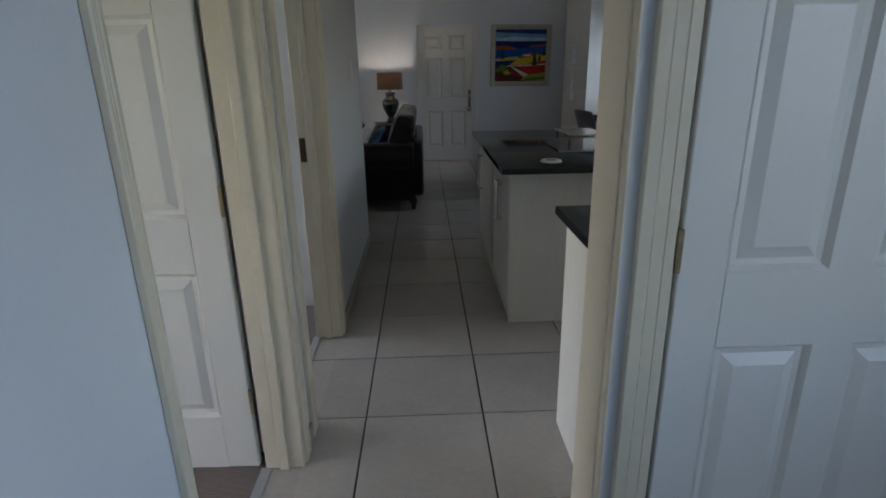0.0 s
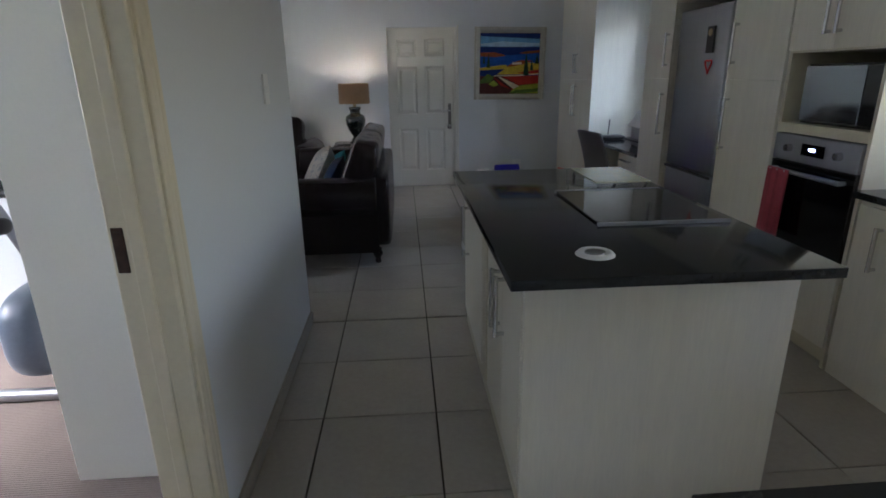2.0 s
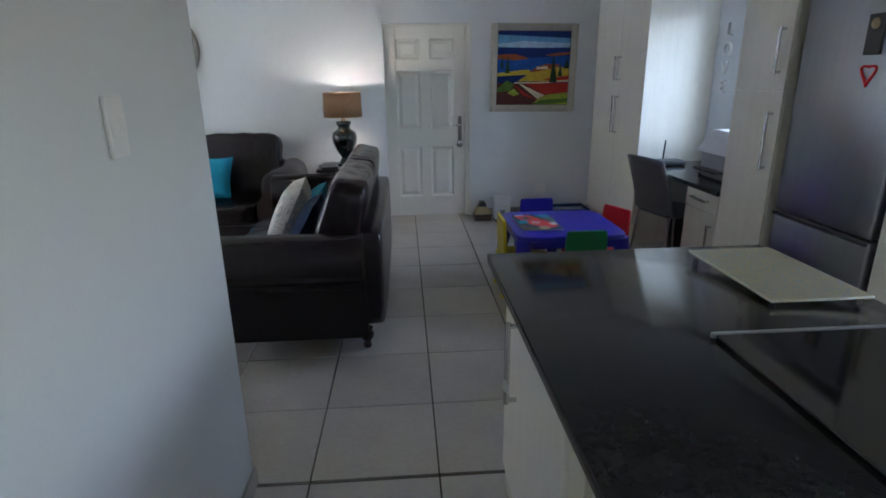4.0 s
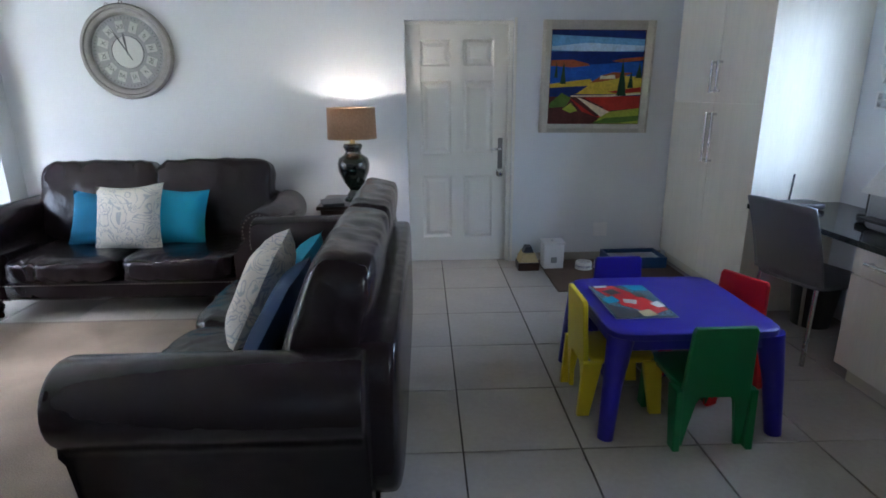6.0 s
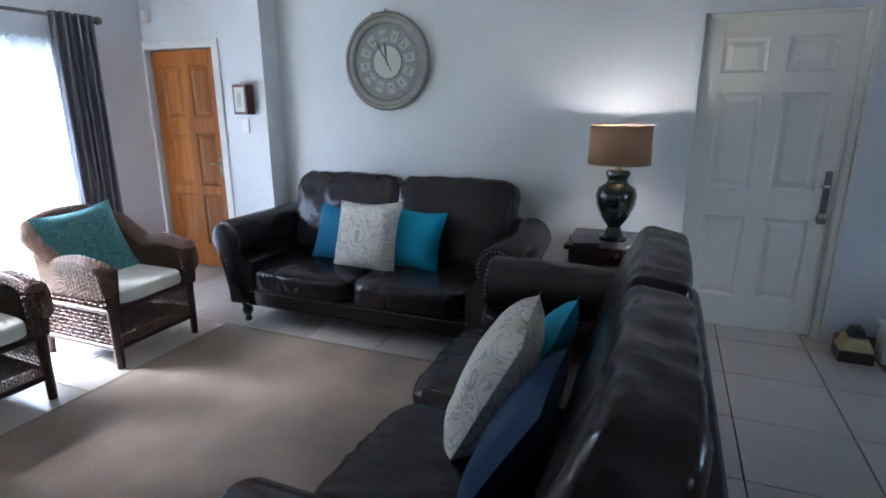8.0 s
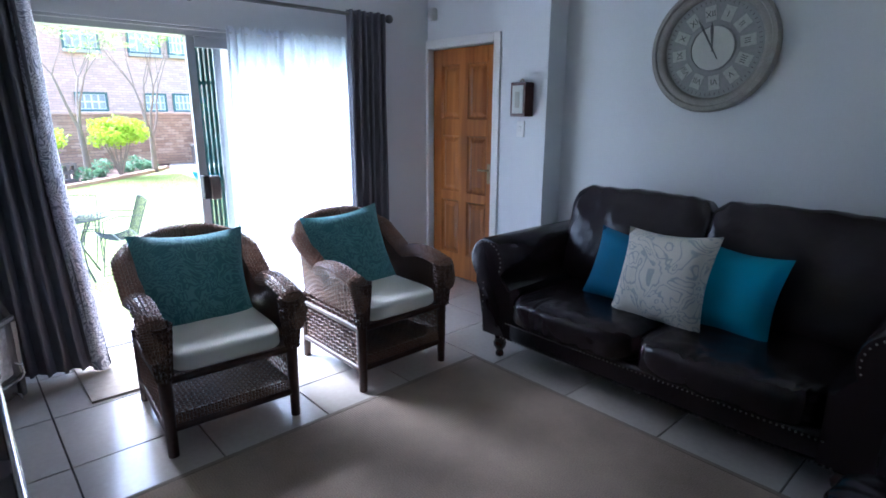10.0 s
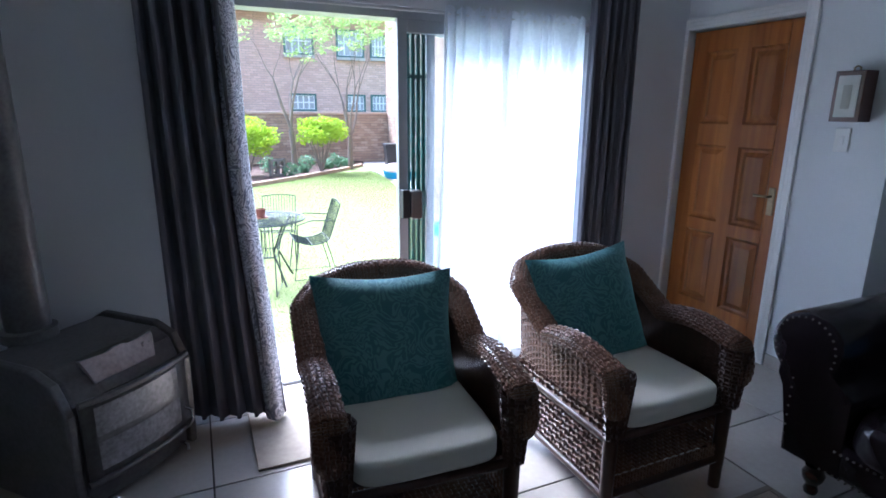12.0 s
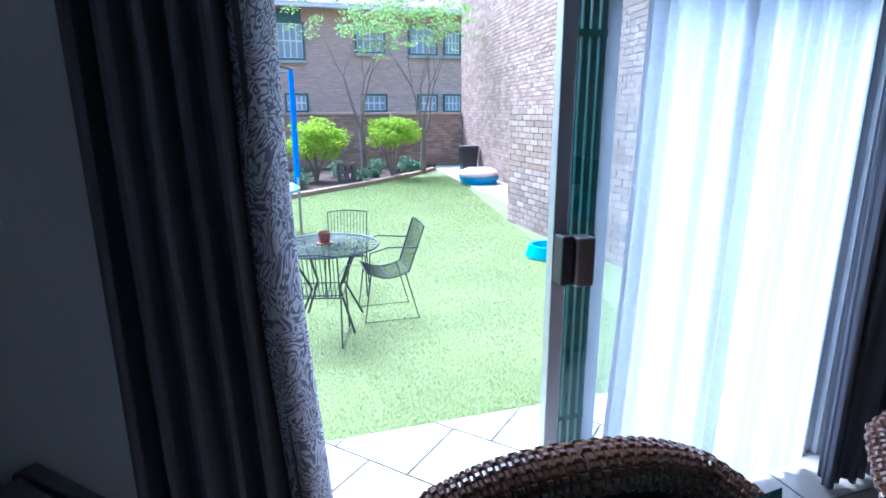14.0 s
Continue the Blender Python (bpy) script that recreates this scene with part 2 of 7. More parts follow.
M_BLUE = mat("deep_blue_cotton", (0.006, 0.14, 0.27), 0.8, vary=0.15, scale=8, fine=300, bump=0.2)
M_NAVY = mat("navy_cotton", (0.003, 0.028, 0.085), 0.85, vary=0.2, fine=300)
M_WHITEP = patterned("white_printed_linen", (0.60, 0.57, 0.50), (0.36, 0.38, 0.38), 5.0, 0.010, 0.9, 2.5)
M_CURTAIN = mat("grey_curtain_cloth", (0.115, 0.115, 0.135), 0.85, vary=0.1, scale=4, fine=350, bump=0.25, dist=0.001)
M_LINING = patterned("grey_white_scroll_lining", (0.72, 0.73, 0.80), (0.19, 0.20, 0.26), 9.0, 0.026)
M_SHEER = leafy("white_sheer", (0.72, 0.75, 0.81), 0.55)
M_ALU = mat("silver_aluminium", (0.50, 0.51, 0.53), 0.4, 0.8, vary=0.05)
M_GREEN = mat("dark_green_paint", (0.012, 0.10, 0.085), 0.4, vary=0.15, scale=9)
M_GLASS = glassy("window_glass", (0.96, 0.98, 0.98))
M_SHADE = leafy("tan_linen_shade", (0.36, 0.22, 0.13), 0.12)
M_URN = mat("black_green_glaze", (0.008, 0.014, 0.011), 0.08, vary=0.5, scale=10, bump=0.0, coat=0.6)
M_CLOCKRIM = mat("grey_washed_wood", (0.27, 0.255, 0.235), 0.7, vary=0.2, scale=20, fine=100, bump=0.3)
M_CLOCKFACE = mat("clock_grey_face", (0.25, 0.255, 0.25), 0.7, vary=0.12, scale=15)
M_CLOCKPALE = mat("clock_pale_enamel", (0.50, 0.51, 0.47), 0.5, vary=0.06)
M_CLOCKPLATE = mat("clock_numeral_plate", (0.40, 0.40, 0.37), 0.6, vary=0.15, scale=25)
M_CLOCKINK = mat("clock_ink", (0.07, 0.07, 0.07), 0.5)
M_WHITE = mat("white_plastic", (0.74, 0.74, 0.73), 0.4, vary=0.03)
M_KBLUE = mat("blue_moulded_plastic", (0.020, 0.012, 0.30), 0.38, vary=0.06, bump=0.05)
M_KYELLOW = mat("yellow_moulded_plastic", (0.72, 0.56, 0.01), 0.4, vary=0.05, bump=0.05)
M_KGREEN = mat("green_moulded_plastic", (0.008, 0.17, 0.05), 0.4, vary=0.06, bump=0.05)
M_KRED = mat("red_moulded_plastic", (0.62, 0.012, 0.015), 0.4, vary=0.05, bump=0.05)
M_GREYPL = mat("grey_chair_plastic", (0.13, 0.13, 0.14), 0.5, vary=0.06)
M_SILVER = mat("silver_frame_leaf", (0.46, 0.43, 0.36), 0.45, 0.25, vary=0.12, scale=15)
M_TAN = mat("tan_card", (0.50, 0.40, 0.20), 0.7)
M_REDCLOTH = mat("red_tea_towel", (0.33, 0.05, 0.07), 0.9, vary=0.2, scale=20, fine=300)
M_LEMON = mat("yellow_fruit", (0.75, 0.52, 0.03), 0.4, vary=0.15, scale=20, fine=150, bump=0.2)
M_LACE = patterned("lace_runner_cloth", (0.50, 0.47, 0.40), (0.12, 0.10, 0.09), 22.0, 0.03)
M_BRICKA = mat("brown_brick", (0.36, 0.265, 0.215), 0.9, vary=0.22, scale=7, fine=70, bump=0.4, per_object=0.3)
M_MORTAR = mat("grey_mortar", (0.17, 0.145, 0.125), 1.0, vary=0.15, scale=6)
M_BRICKFAR = bricked("far_brick", (0.68, 0.46, 0.37), (0.55, 0.36, 0.28), (0.40, 0.30, 0.25), 0.24, 0.085)
M_LAWN = mat("lawn", (0.175, 0.205, 0.07), 0.95, vary=0.34, scale=1.3, fine=120, bump=0.2, dist=0.006)
M_GRASS = leafy("grass_blade", (0.26, 0.335, 0.11), 0.5)
M_SLAB = mat("pale_paving_slab", (0.46, 0.43, 0.39), 0.8, vary=0.12, scale=4, fine=60, bump=0.3)
M_SOIL = mat("red_brown_soil", (0.07, 0.038, 0.026), 1.0, vary=0.3, scale=6, fine=50, bump=0.8, dist=0.03)
M_BARK = mat("pale_bark", (0.21, 0.165, 0.13), 0.9, vary=0.25, scale=8, fine=60, bump=0.5)
M_LEAFA = leafy("light_leaf", (0.27, 0.40, 0.12), 0.4)
M_LEAFB = leafy("yellow_green_leaf", (0.36, 0.50, 0.03), 0.4)
M_LEAFC = leafy("grey_green_leaf", (0.12, 0.22, 0.12), 0.3)
M_ROOF = mat("clay_roof_tile", (0.45, 0.35, 0.29), 0.9, vary=0.2, scale=5)
M_POOL = mat("blue_pool_plastic", (0.02, 0.22, 0.42), 0.4)
M_TURQPL = mat("turquoise_plastic", (0.03, 0.36, 0.40), 0.4)
M_SAND = mat("pale_cover_cloth", (0.66, 0.50, 0.45), 0.9, vary=0.1)
M_POLE = mat("blue_foam_pole", (0.01, 0.16, 0.62), 0.5)
M_TERRA = mat("terracotta", (0.16, 0.05, 0.03), 0.8, vary=0.15)
M_WROUGHT = mat("dark_wire", (0.035, 0.045, 0.045), 0.5, 0.4)
M_PAINT = {k: mat("oil_" + k, c, 0.6, vary=0.3, scale=14, fine=60, bump=0.25, dist=0.002, spec=0.15) for k, c in dict(
    sky=(0.16, 0.36, 0.60), cloud=(0.45, 0.60, 0.72), deep=(0.012, 0.03, 0.16), sea=(0.02, 0.10, 0.42), red=(0.40, 0.03, 0.02), dark=(0.10, 0.03, 0.025),
    yellow=(0.62, 0.45, 0.05), cream=(0.75, 0.65, 0.48), green=(0.10, 0.17, 0.03), lime=(0.34, 0.40, 0.05), cypress=(0.025, 0.06, 0.03), rust=(0.34, 0.09, 0.03)).items()}


# mesh tools
def box(bm, x0, x1, y0, y1, z0, z1, bev=0.0, seg=2):
    vs = [bm.verts.new((x, y, z)) for z in (z0, z1) for y in (y0, y1) for x in (x0, x1)]
    fs = [bm.faces.new([vs[i] for i in f]) for f in ((0, 2, 3, 1), (4, 5, 7, 6), (0, 1, 5, 4), (2, 6, 7, 3), (0, 4, 6, 2), (1, 3, 7, 5))]
    if bev:
        bmesh.ops.bevel(bm, geom=list({e for f in fs for e in f.edges}), offset=bev, segments=seg, profile=0.5, affect="EDGES")
    return bm


def prism(bm, poly, axis, a, b, bev=0.0):
    """A polygon (two coordinates) drawn out along an axis from a to b."""
    def at(p, t):
        return {"x": (t, p[0], p[1]), "y": (p[0], t, p[1]), "z": (p[0], p[1], t)}[axis]
    lo, hi = [bm.verts.new(at(p, a)) for p in poly], [bm.verts.new(at(p, b)) for p in poly]
    f1, f2 = bm.faces.new(lo), bm.faces.new(hi)
    n = len(poly)
    for i in range(n):
        bm.faces.new((lo[i], lo[(i + 1) % n], hi[(i + 1) % n], hi[i]))
    if bev:
        bmesh.ops.bevel(bm, geom=list(f1.edges) + list(f2.edges), offset=bev, segments=2, profile=0.5, affect="EDGES")
    bmesh.ops.recalc_face_normals(bm, faces=bm.faces)
    return bm


def tube(bm, pts, r, n=8, closed=False):
    pts = [Vector(p) for p in pts]
    rs = r if isinstance(r, (list, tuple)) else [r] * len(pts)
    rings, up = [], None
    m = len(pts)
    for i, p in enumerate(pts):
        d = (pts[(i + 1) % m] - pts[i - 1]) if closed else (pts[min(i + 1, m - 1)] - pts[max(i - 1, 0)])
        d = d.normalized() if d.length > 1e-9 else Vector((0, 0, 1))
        if up is None:
            up = Vector((0, 0, 1)) if abs(d.z) < 0.9 else Vector((1, 0, 0))
        s = d.cross(up)
        s = s.normalized() if s.length > 1e-6 else d.orthogonal().normalized()
        up = s.cross(d).normalized()
        rings.append([bm.verts.new(p + rs[i] * (math.cos(2 * math.pi * k / n) * s + math.sin(2 * math.pi * k / n) * up)) for k in range(n)])
    for i in range(m if closed else m - 1):
        a, b = rings[i], rings[(i + 1) % m]
        for k in range(n):
            bm.faces.new((a[k], a[(k + 1) % n], b[(k + 1) % n], b[k]))
    if not closed:
        bm.faces.new(rings[0][::-1])
        bm.faces.new(rings[-1])
    return bm


def lathe(bm, prof, n=24, c=(0, 0, 0), axis="z"):
    rings = []
    for r, z in prof:
        ring = []
        for k in range(n):
            a = 2 * math.pi * k / n
            u, v = r * math.cos(a), r * math.sin(a)
            p = {"z": (u, v, z), "y": (u, z, v), "x": (z, u, v)}[axis]
            ring.append(bm.verts.new((c[0] + p[0], c[1] + p[1], c[2] + p[2])))
        rings.append(ring)
    for a, b in zip(rings, rings[1:]):
        for k in range(n):
            bm.faces.new((a[k], a[(k + 1) % n], b[(k + 1) % n], b[k]))
    if prof[0][0] > 1e-4:
        bm.faces.new(rings[0])
    if prof[-1][0] > 1e-4:
        bm.faces.new(rings[-1])
    bmesh.ops.recalc_face_normals(bm, faces=bm.faces)
    return bm


def soft(bm, x0, x1, y0, y1, z0, z1, p=5.0, n=8, amp=0.0, freq=5.0, seed=0.0):
    """A stuffed block: a rounded box with folds."""
    c, h = Vector(((x0 + x1) / 2, (y0 + y1) / 2, (z0 + z1) / 2)), Vector(((x1 - x0) / 2, (y1 - y0) / 2, (z1 - z0) / 2))
    made = {}

    def vert(a, b, k):
        key = (round(a, 5), round(b, 5), round(k, 5))
        if key not in made:
            s = (abs(a) ** p + abs(b) ** p + abs(k) ** p) ** (-1 / p)
            q = Vector((a * s * h.x, b * s * h.y, k * s * h.z))
            if amp:
                q += q.normalized() * amp * (noise.noise((q + Vector((seed, seed, seed))) * freq) + 0.5 * noise.noise((q + Vector((seed, 0, 0))) * freq * 2.7))
            made[key] = bm.verts.new(c + q)
        return made[key]
    g = [math.sin((i / n * 2 - 1) * math.pi / 2 * 0.999) * 0.55 + (i / n * 2 - 1) * 0.45 for i in range(n + 1)]
    g[0], g[-1] = -1.0, 1.0
    for fix in (-1.0, 1.0):
        for i in range(n):
            for j in range(n):
                for order in ((0, 1, 2), (1, 2, 0), (2, 0, 1)):
                    def co(u, v):
                        w = [0, 0, 0]
                        w[order[0]], w[order[1]], w[order[2]] = fix, u, v
                        return vert(*w)
                    q = [co(g[i], g[j]), co(g[i + 1], g[j]), co(g[i + 1], g[j + 1]), co(g[i], g[j + 1])]
                    bm.faces.new(q if fix > 0 else q[::-1])
    return bm


def sheet(bm, f, nu, nv, close=False):
    """A surface from f(u, v) with u, v from 0 to 1."""
    v = [[bm.verts.new(f(i / nu, j / nv)) for j in range(nv + 1)] for i in range(nu + 1)]
    for i in range(nu):
        for j in range(nv):
            bm.faces.new((v[i][j], v[i + 1][j], v[i + 1][j + 1], v[i][j + 1]))
    return bm


def weave(bm, f, nu, nv, depth=0.006):
    """Basket work over f(u, v): strands that pass over and under, each a small raised pillow, with gaps between."""
    e = 1e-3
    for i in range(nu):
        for j in range(nv):
            over = (i + j) % 2
            du, dv = (0.62, 0.40) if over else (0.40, 0.62)
            u, v = (i + 0.5) / nu, (j + 0.5) / nv
            p = Vector(f(u, v))
            tu, tv = Vector(f(min(u + e, 1), v)) - p, Vector(f(u, min(v + e, 1))) - p
            if tu.length < 1e-9 or tv.length < 1e-9:
                continue
            nrm = tu.cross(tv).normalized() * depth
            a, b = tu / e / nu, tv / e / nv
            base = [bm.verts.new(p + a * su * du + b * sv * dv - nrm * 0.6) for su, sv in ((-1, -1), (1, -1), (1, 1), (-1, 1))]
            top = [bm.verts.new(p + a * su * du * 0.55 + b * sv * dv * 0.55 + nrm * (1.0 if over else 0.5)) for su, sv in ((-1, -1), (1, -1), (1, 1), (-1, 1))]
            bm.faces.new(top)
            for k in range(4):
                bm.faces.new((base[k], base[(k + 1) % 4], top[(k + 1) % 4], top[k]))
    return bm


def pillow(bm, w, h, t, n=14, seed=0.0):
    """A scatter cushion standing in the x-z plane, base at z 0."""
    for side in (-1, 1):
        def f(u, v):
            a, b = u * 2 - 1, v * 2 - 1
            ear = 1 + 0.07 * (a * a * b * b) - 0.05 * (1 - a * a) * (b * b) - 0.05 * (1 - b * b) * (a * a)
            thick = max(0.0, (1 - a ** 4) * (1 - b ** 4)) ** 0.6
            k = noise.noise(Vector((a * 1.5 + seed, b * 1.5, seed + side))) * 0.012 * thick
            return (a * w / 2 * ear, side * (t / 2 * thick + k), h / 2 + b * h / 2 * ear)
        sheet(bm, f, n, n)
    bmesh.ops.remove_doubles(bm, verts=bm.verts, dist=0.0008)
    bmesh.ops.recalc_face_normals(bm, faces=bm.faces)
    return bm


def B():
    return bmesh.new()


def to_mesh(name, bm, material, smooth=False):
    me = bpy.data.meshes.new(name)
    bm.to_mesh(me)
    bm.free()
    for m in material if isinstance(material, (list, tuple)) else [material]:
        me.materials.append(m)
    if smooth:
        for p in me.polygons:
            p.use_smooth = True
        me.set_sharp_from_angle(angle=radians(smooth if smooth is not True else 50))
    return me


def part(name, bm, material, parent, label="", smooth=False, m=None):
    ob = new(name, to_mesh(name, bm, material, smooth))
    ob.parent = parent
    if m is not None:
        ob.matrix_basis = m
    if label:
        ob["label"] = label
    return ob


def thing(name, m, label, category, group=""):
    ob = new(name)
    ob.empty_display_size = 0.1
    ob.matrix_basis = m
    return tagged(ob, label, category, group)


def single(name, bm, material, label, category, m=None, group="", smooth=False):
    ob = new(name, to_mesh(name, bm, material, smooth))
    if m is not None:
        ob.matrix_basis = m
    return tagged(ob, label, category, group)


def structure(name, bm, material, label="", smooth=False):
    ob = new(name, to_mesh(name, bm, material, smooth))
    return tagged(ob, label, "", "", "structure")


# ---- the house: floor, walls, ceiling, doors and windows ----
bm = B()
box(bm, -4.85, 2.90, -1.75, 8.95, -0.35, -0.014)
FLOOR = structure("floor", bm, M_GROUT, "beige square floor tiles with dark grout lines")
bm = B()
box(bm, -4.85, 2.90, -1.75, 8.95, 2.60, 2.75)
structure("ceiling", bm, M_CEIL, "plain white ceiling")
bm = B()
box(bm, -3.65, -0.69, 1.86, 4.44, -0.012, 0.004)
structure("carpet_gym", bm, M_CARPET, "brown ribbed carpet in the exercise room")
bm = B()
box(bm, -3.65, -0.69, -1.6, 1.78, -0.012, 0.004)
structure("carpet_bedroom", bm, M_CARPET, "brown ribbed carpet in the bedroom")
bm = B()
for x0, x1, y0, y1 in ((-0.715, -0.675, 1.976, 2.754), (-0.715, -0.675, 0.916, 1.70)):
    box(bm, x0, x1, y0, y1, -0.01, 0.008, 0.003)
structure("threshold_strip", bm, M_ALU, "metal carpet edge strips in the doorways")

# hall wall with two doorways
bm = B()
box(bm, -0.69, -0.565, -1.6, 0.89, 0, 2.6)
box(bm, -0.69, -0.565, 1.727, 1.95, 0, 2.6)
box(bm, -0.69, -0.565, 2.78, 4.53, 0, 2.6)
box(bm, -0.69, -0.565, 0.89, 1.727, 2.03, 2.6)
box(bm, -0.69, -0.565, 1.95, 2.78, 2.03, 2.6)
structure("wall_hall", bm, M_WALL, "pale grey painted hall wall")
bm = B()
box(bm, -4.85, -0.69, 4.44, 4.53, 0, 2.6)
structure("wall_living_south", bm, M_WALL, "pale grey painted wall")
bm = B()
box(bm, -3.65, -0.69, 1.80, 1.855, 0, 2.6)
structure("wall_between_rooms", bm, M_WALL)
# the openings in these walls are added to hold the fill lamps
for n, x0, y0, y1 in (("wall_gym_west", -3.77, 1.855, 4.44), ("wall_bedroom_west", -3.77, -1.75, 1.80)):
    bm = B()
    a, b = (2.6, 4.0) if "gym" in n else (-0.4, 1.0)
    box(bm, x0, -3.65, y0, a, 0, 2.6)
    box(bm, x0, -3.65, b, y1, 0, 2.6)
    box(bm, x0, -3.65, a, b, 0, 0.85)
    box(bm, x0, -3.65, a, b, 2.15, 2.6)
    structure(n, bm, M_WALL)
bm = B()
box(bm, -3.65, 1.85, -1.75, -1.6, 0, 2.6)
structure("wall_hall_south", bm, M_WALL)
bm = B()
box(bm, 1.70, 1.85, -1.6, -0.95, 0, 2.6)
box(bm, 1.70, 1.85, 0.25, 1.13, 0, 2.6)
box(bm, 1.70, 1.85, -0.95, 0.25, 0, 0.95)
box(bm, 1.70, 1.85, -0.95, 0.25, 2.25, 2.6)
structure("wall_hall_east", bm, M_WALL)
bm = B()
box(bm, 0.345, 0.47, 1.13, 1.30, 0, 2.6)
box(bm, 1.29, 2.85, 1.13, 1.30, 0, 2.6)
box(bm, 0.47, 1.29, 1.13, 1.30, 2.03, 2.6)
box(bm, 0.47, 1.29, 1.25, 1.30, 0, 2.03)
structure("wall_kitchen_south", bm, M_WALL, "pale painted wall with a panelled door")
bm = B()
box(bm, 2.70, 2.85, 1.30, 2.2, 0, 2.6)
box(bm, 2.70, 2.85, 2.2, 3.2, 0, 1.15)
box(bm, 2.70, 2.85, 2.2, 3.2, 2.0, 2.6)
box(bm, 2.70, 2.85, 3.2, 6.13, 0, 2.6)
box(bm, 2.70, 2.85, 6.13, 7.10, 0, 0.93)
box(bm, 2.70, 2.85, 6.13, 7.10, 2.08, 2.6)
box(bm, 2.70, 2.85, 7.10, 8.87, 0, 2.6)
structure("wall_kitchen_east", bm, M_WALL, "white painted kitchen wall")
bm = B()
box(bm, -3.33, -0.13, 8.72, 8.87, 0, 2.6)
box(bm, 0.75, 2.70, 8.72, 8.87, 0, 2.6)
box(bm, -0.13, 0.75, 8.72, 8.87, 2.012, 2.6)
structure("wall_north", bm, M_WALL, "pale blue-grey painted living room wall")
bm = B()
box(bm, -4.60, -4.585, 8.52, 8.87, 0, 2.6)
box(bm, -3.825, -3.33, 8.52, 8.87, 0, 2.6)
box(bm, -4.585, -3.825, 8.52, 8.87, 1.94, 2.6)
box(bm, -4.585, -3.825, 8.62, 8.87, 0, 1.94)
structure("wall_pine_door", bm, M_WALL, "projecting pale wall round the pine door")
bm = B()
box(bm, -4.80, -4.60, 4.44, 5.70, 0, 2.6)
box(bm, -4.80, -4.60, 7.82, 8.87, 0, 2.6)
box(bm, -4.80, -4.60, 5.70, 7.82, 1.94, 2.6)
structure("wall_west", bm, M_WALL, "grey painted wall round the sliding door")
bm = B()
box(bm, -4.80, -4.60, 5.70, 7.82, -0.30, -0.002)
structure("door_sill", bm, M_SLAB, "pale sill under the sliding door")


def frame_set(name, axis, at, lo, hi, top, w, proud, flip, mt, lo_w=0.0):
    """Mitred casing round an opening. axis: the wall's normal; at: the wall's face; the casing stands proud of it."""
    bm = B()
    a, b = (at, at + proud) if flip > 0 else (at - proud, at)
    prof = ((0.0, 1.0), (0.35, 0.95), (0.7, 1.0))
    for p0, p1, z0, z1, vert in ((lo - (lo_w or w), lo, 0, top + w, True), (hi, hi + w, 0, top + w, True), (lo, hi, top, top + w, False)):
        wide = p1 - p0 if vert else w
        for k, (s, hgt) in enumerate(prof):
            e = (0.35, 0.7, 1.0)[k]
            q0, q1, r0, r1 = p0, p1, z0, z1
            if vert:
                q0, q1 = (p0 + wide * s, p0 + wide * e + 0.002)
            else:
                r0, r1 = (z0 + w * s, z0 + w * e)
            c, d = (a, a + proud * hgt) if flip > 0 else (b - proud * hgt, b)
            if axis == "x":
                box(bm, c, d, q0, q1, r0, r1, 0.003, 1)
            else:
                box(bm, q0, q1, c, d, r0, r1, 0.003, 1)
    ob = structure(name, bm, mt, "moulded cream painted door frame")
    return ob


frame_set("trim_gym", "x", -0.565, 1.95, 2.78, 2.03, 0.07, 0.018, 1, M_ARCH)
frame_set("trim_bedroom", "x", -0.565, 0.89, 1.727, 2.03, 0.07, 0.018, 1, M_ARCH, 0.028)
frame_set("trim_hall_door", "y", 1.13, 0.474, 1.288, 2.03, 0.085, 0.022, -1, M_ARCH)
frame_set("trim_pine_door", "y", 8.52, -4.578, -3.828, 1.94, 0.065, 0.02, -1, M_WHITE)
bm = B()
for y0, y1 in ((1.95, 1.975), (2.755, 2.78), (0.89, 0.915), (1.702, 1.727)):
    box(bm, -0.70, -0.556, y0, y1, 0, 2.03, 0.004, 1)
    m0 = y0 + 0.012 if y0 in (1.95, 0.89) else y0 - 0.012
    box(bm, -0.645, -0.61, m0, m0 + 0.025, 0, 2.03, 0.003, 1)
structure("door_jambs", bm, M_ARCH, "cream painted door linings with stops")
bm = B()
box(bm, -0.690, -0.660, 2.7515, 2.7575, 0.98, 1.10, 0.002, 1)
box(bm, -0.685, -0.665, 2.7495, 2.752, 0.99, 1.09)
structure("strike_plate", bm, mat("rusted_brown_steel", (0.07, 0.04, 0.028), 0.5, 0.6, vary=0.4, scale=40), "worn metal strike plate on the door jamb")
bm = B()
box(bm, 0.345, 0.352, 1.10, 1.31, 0, 2.6, 0.002, 1)
box(bm, 0.340, 0.345, 1.13, 1.302, 0, 2.6)
structure("wall_end_trim", bm, M_ARCH, "cream painted corner trim at the end of the wall")

bm = B()
for x0, x1, y0, y1 in ((-0.565, -0.553, 2.852, 4.53), (-0.565, -0.553, 1.80, 1.88), (-0.69, -0.553, 4.53, 4.542), (-4.5, -0.69, 4.53, 4.542),
                       (-3.33, -0.135, 8.708, 8.72), (0.825, 2.12, 8.708, 8.72), (-3.76, -3.33, 8.508, 8.52), (-3.33, -3.318, 8.52, 8.708), (-4.60, -4.588, 7.9, 8.5), (-4.60, -4.588, 4.55, 5.66)):
    box(bm, x0, x1, y0, y1, 0.0, 0.075, 0.002, 1)
structure("baseboard", bm, M_SKIRT, "beige tiled skirting along the walls")


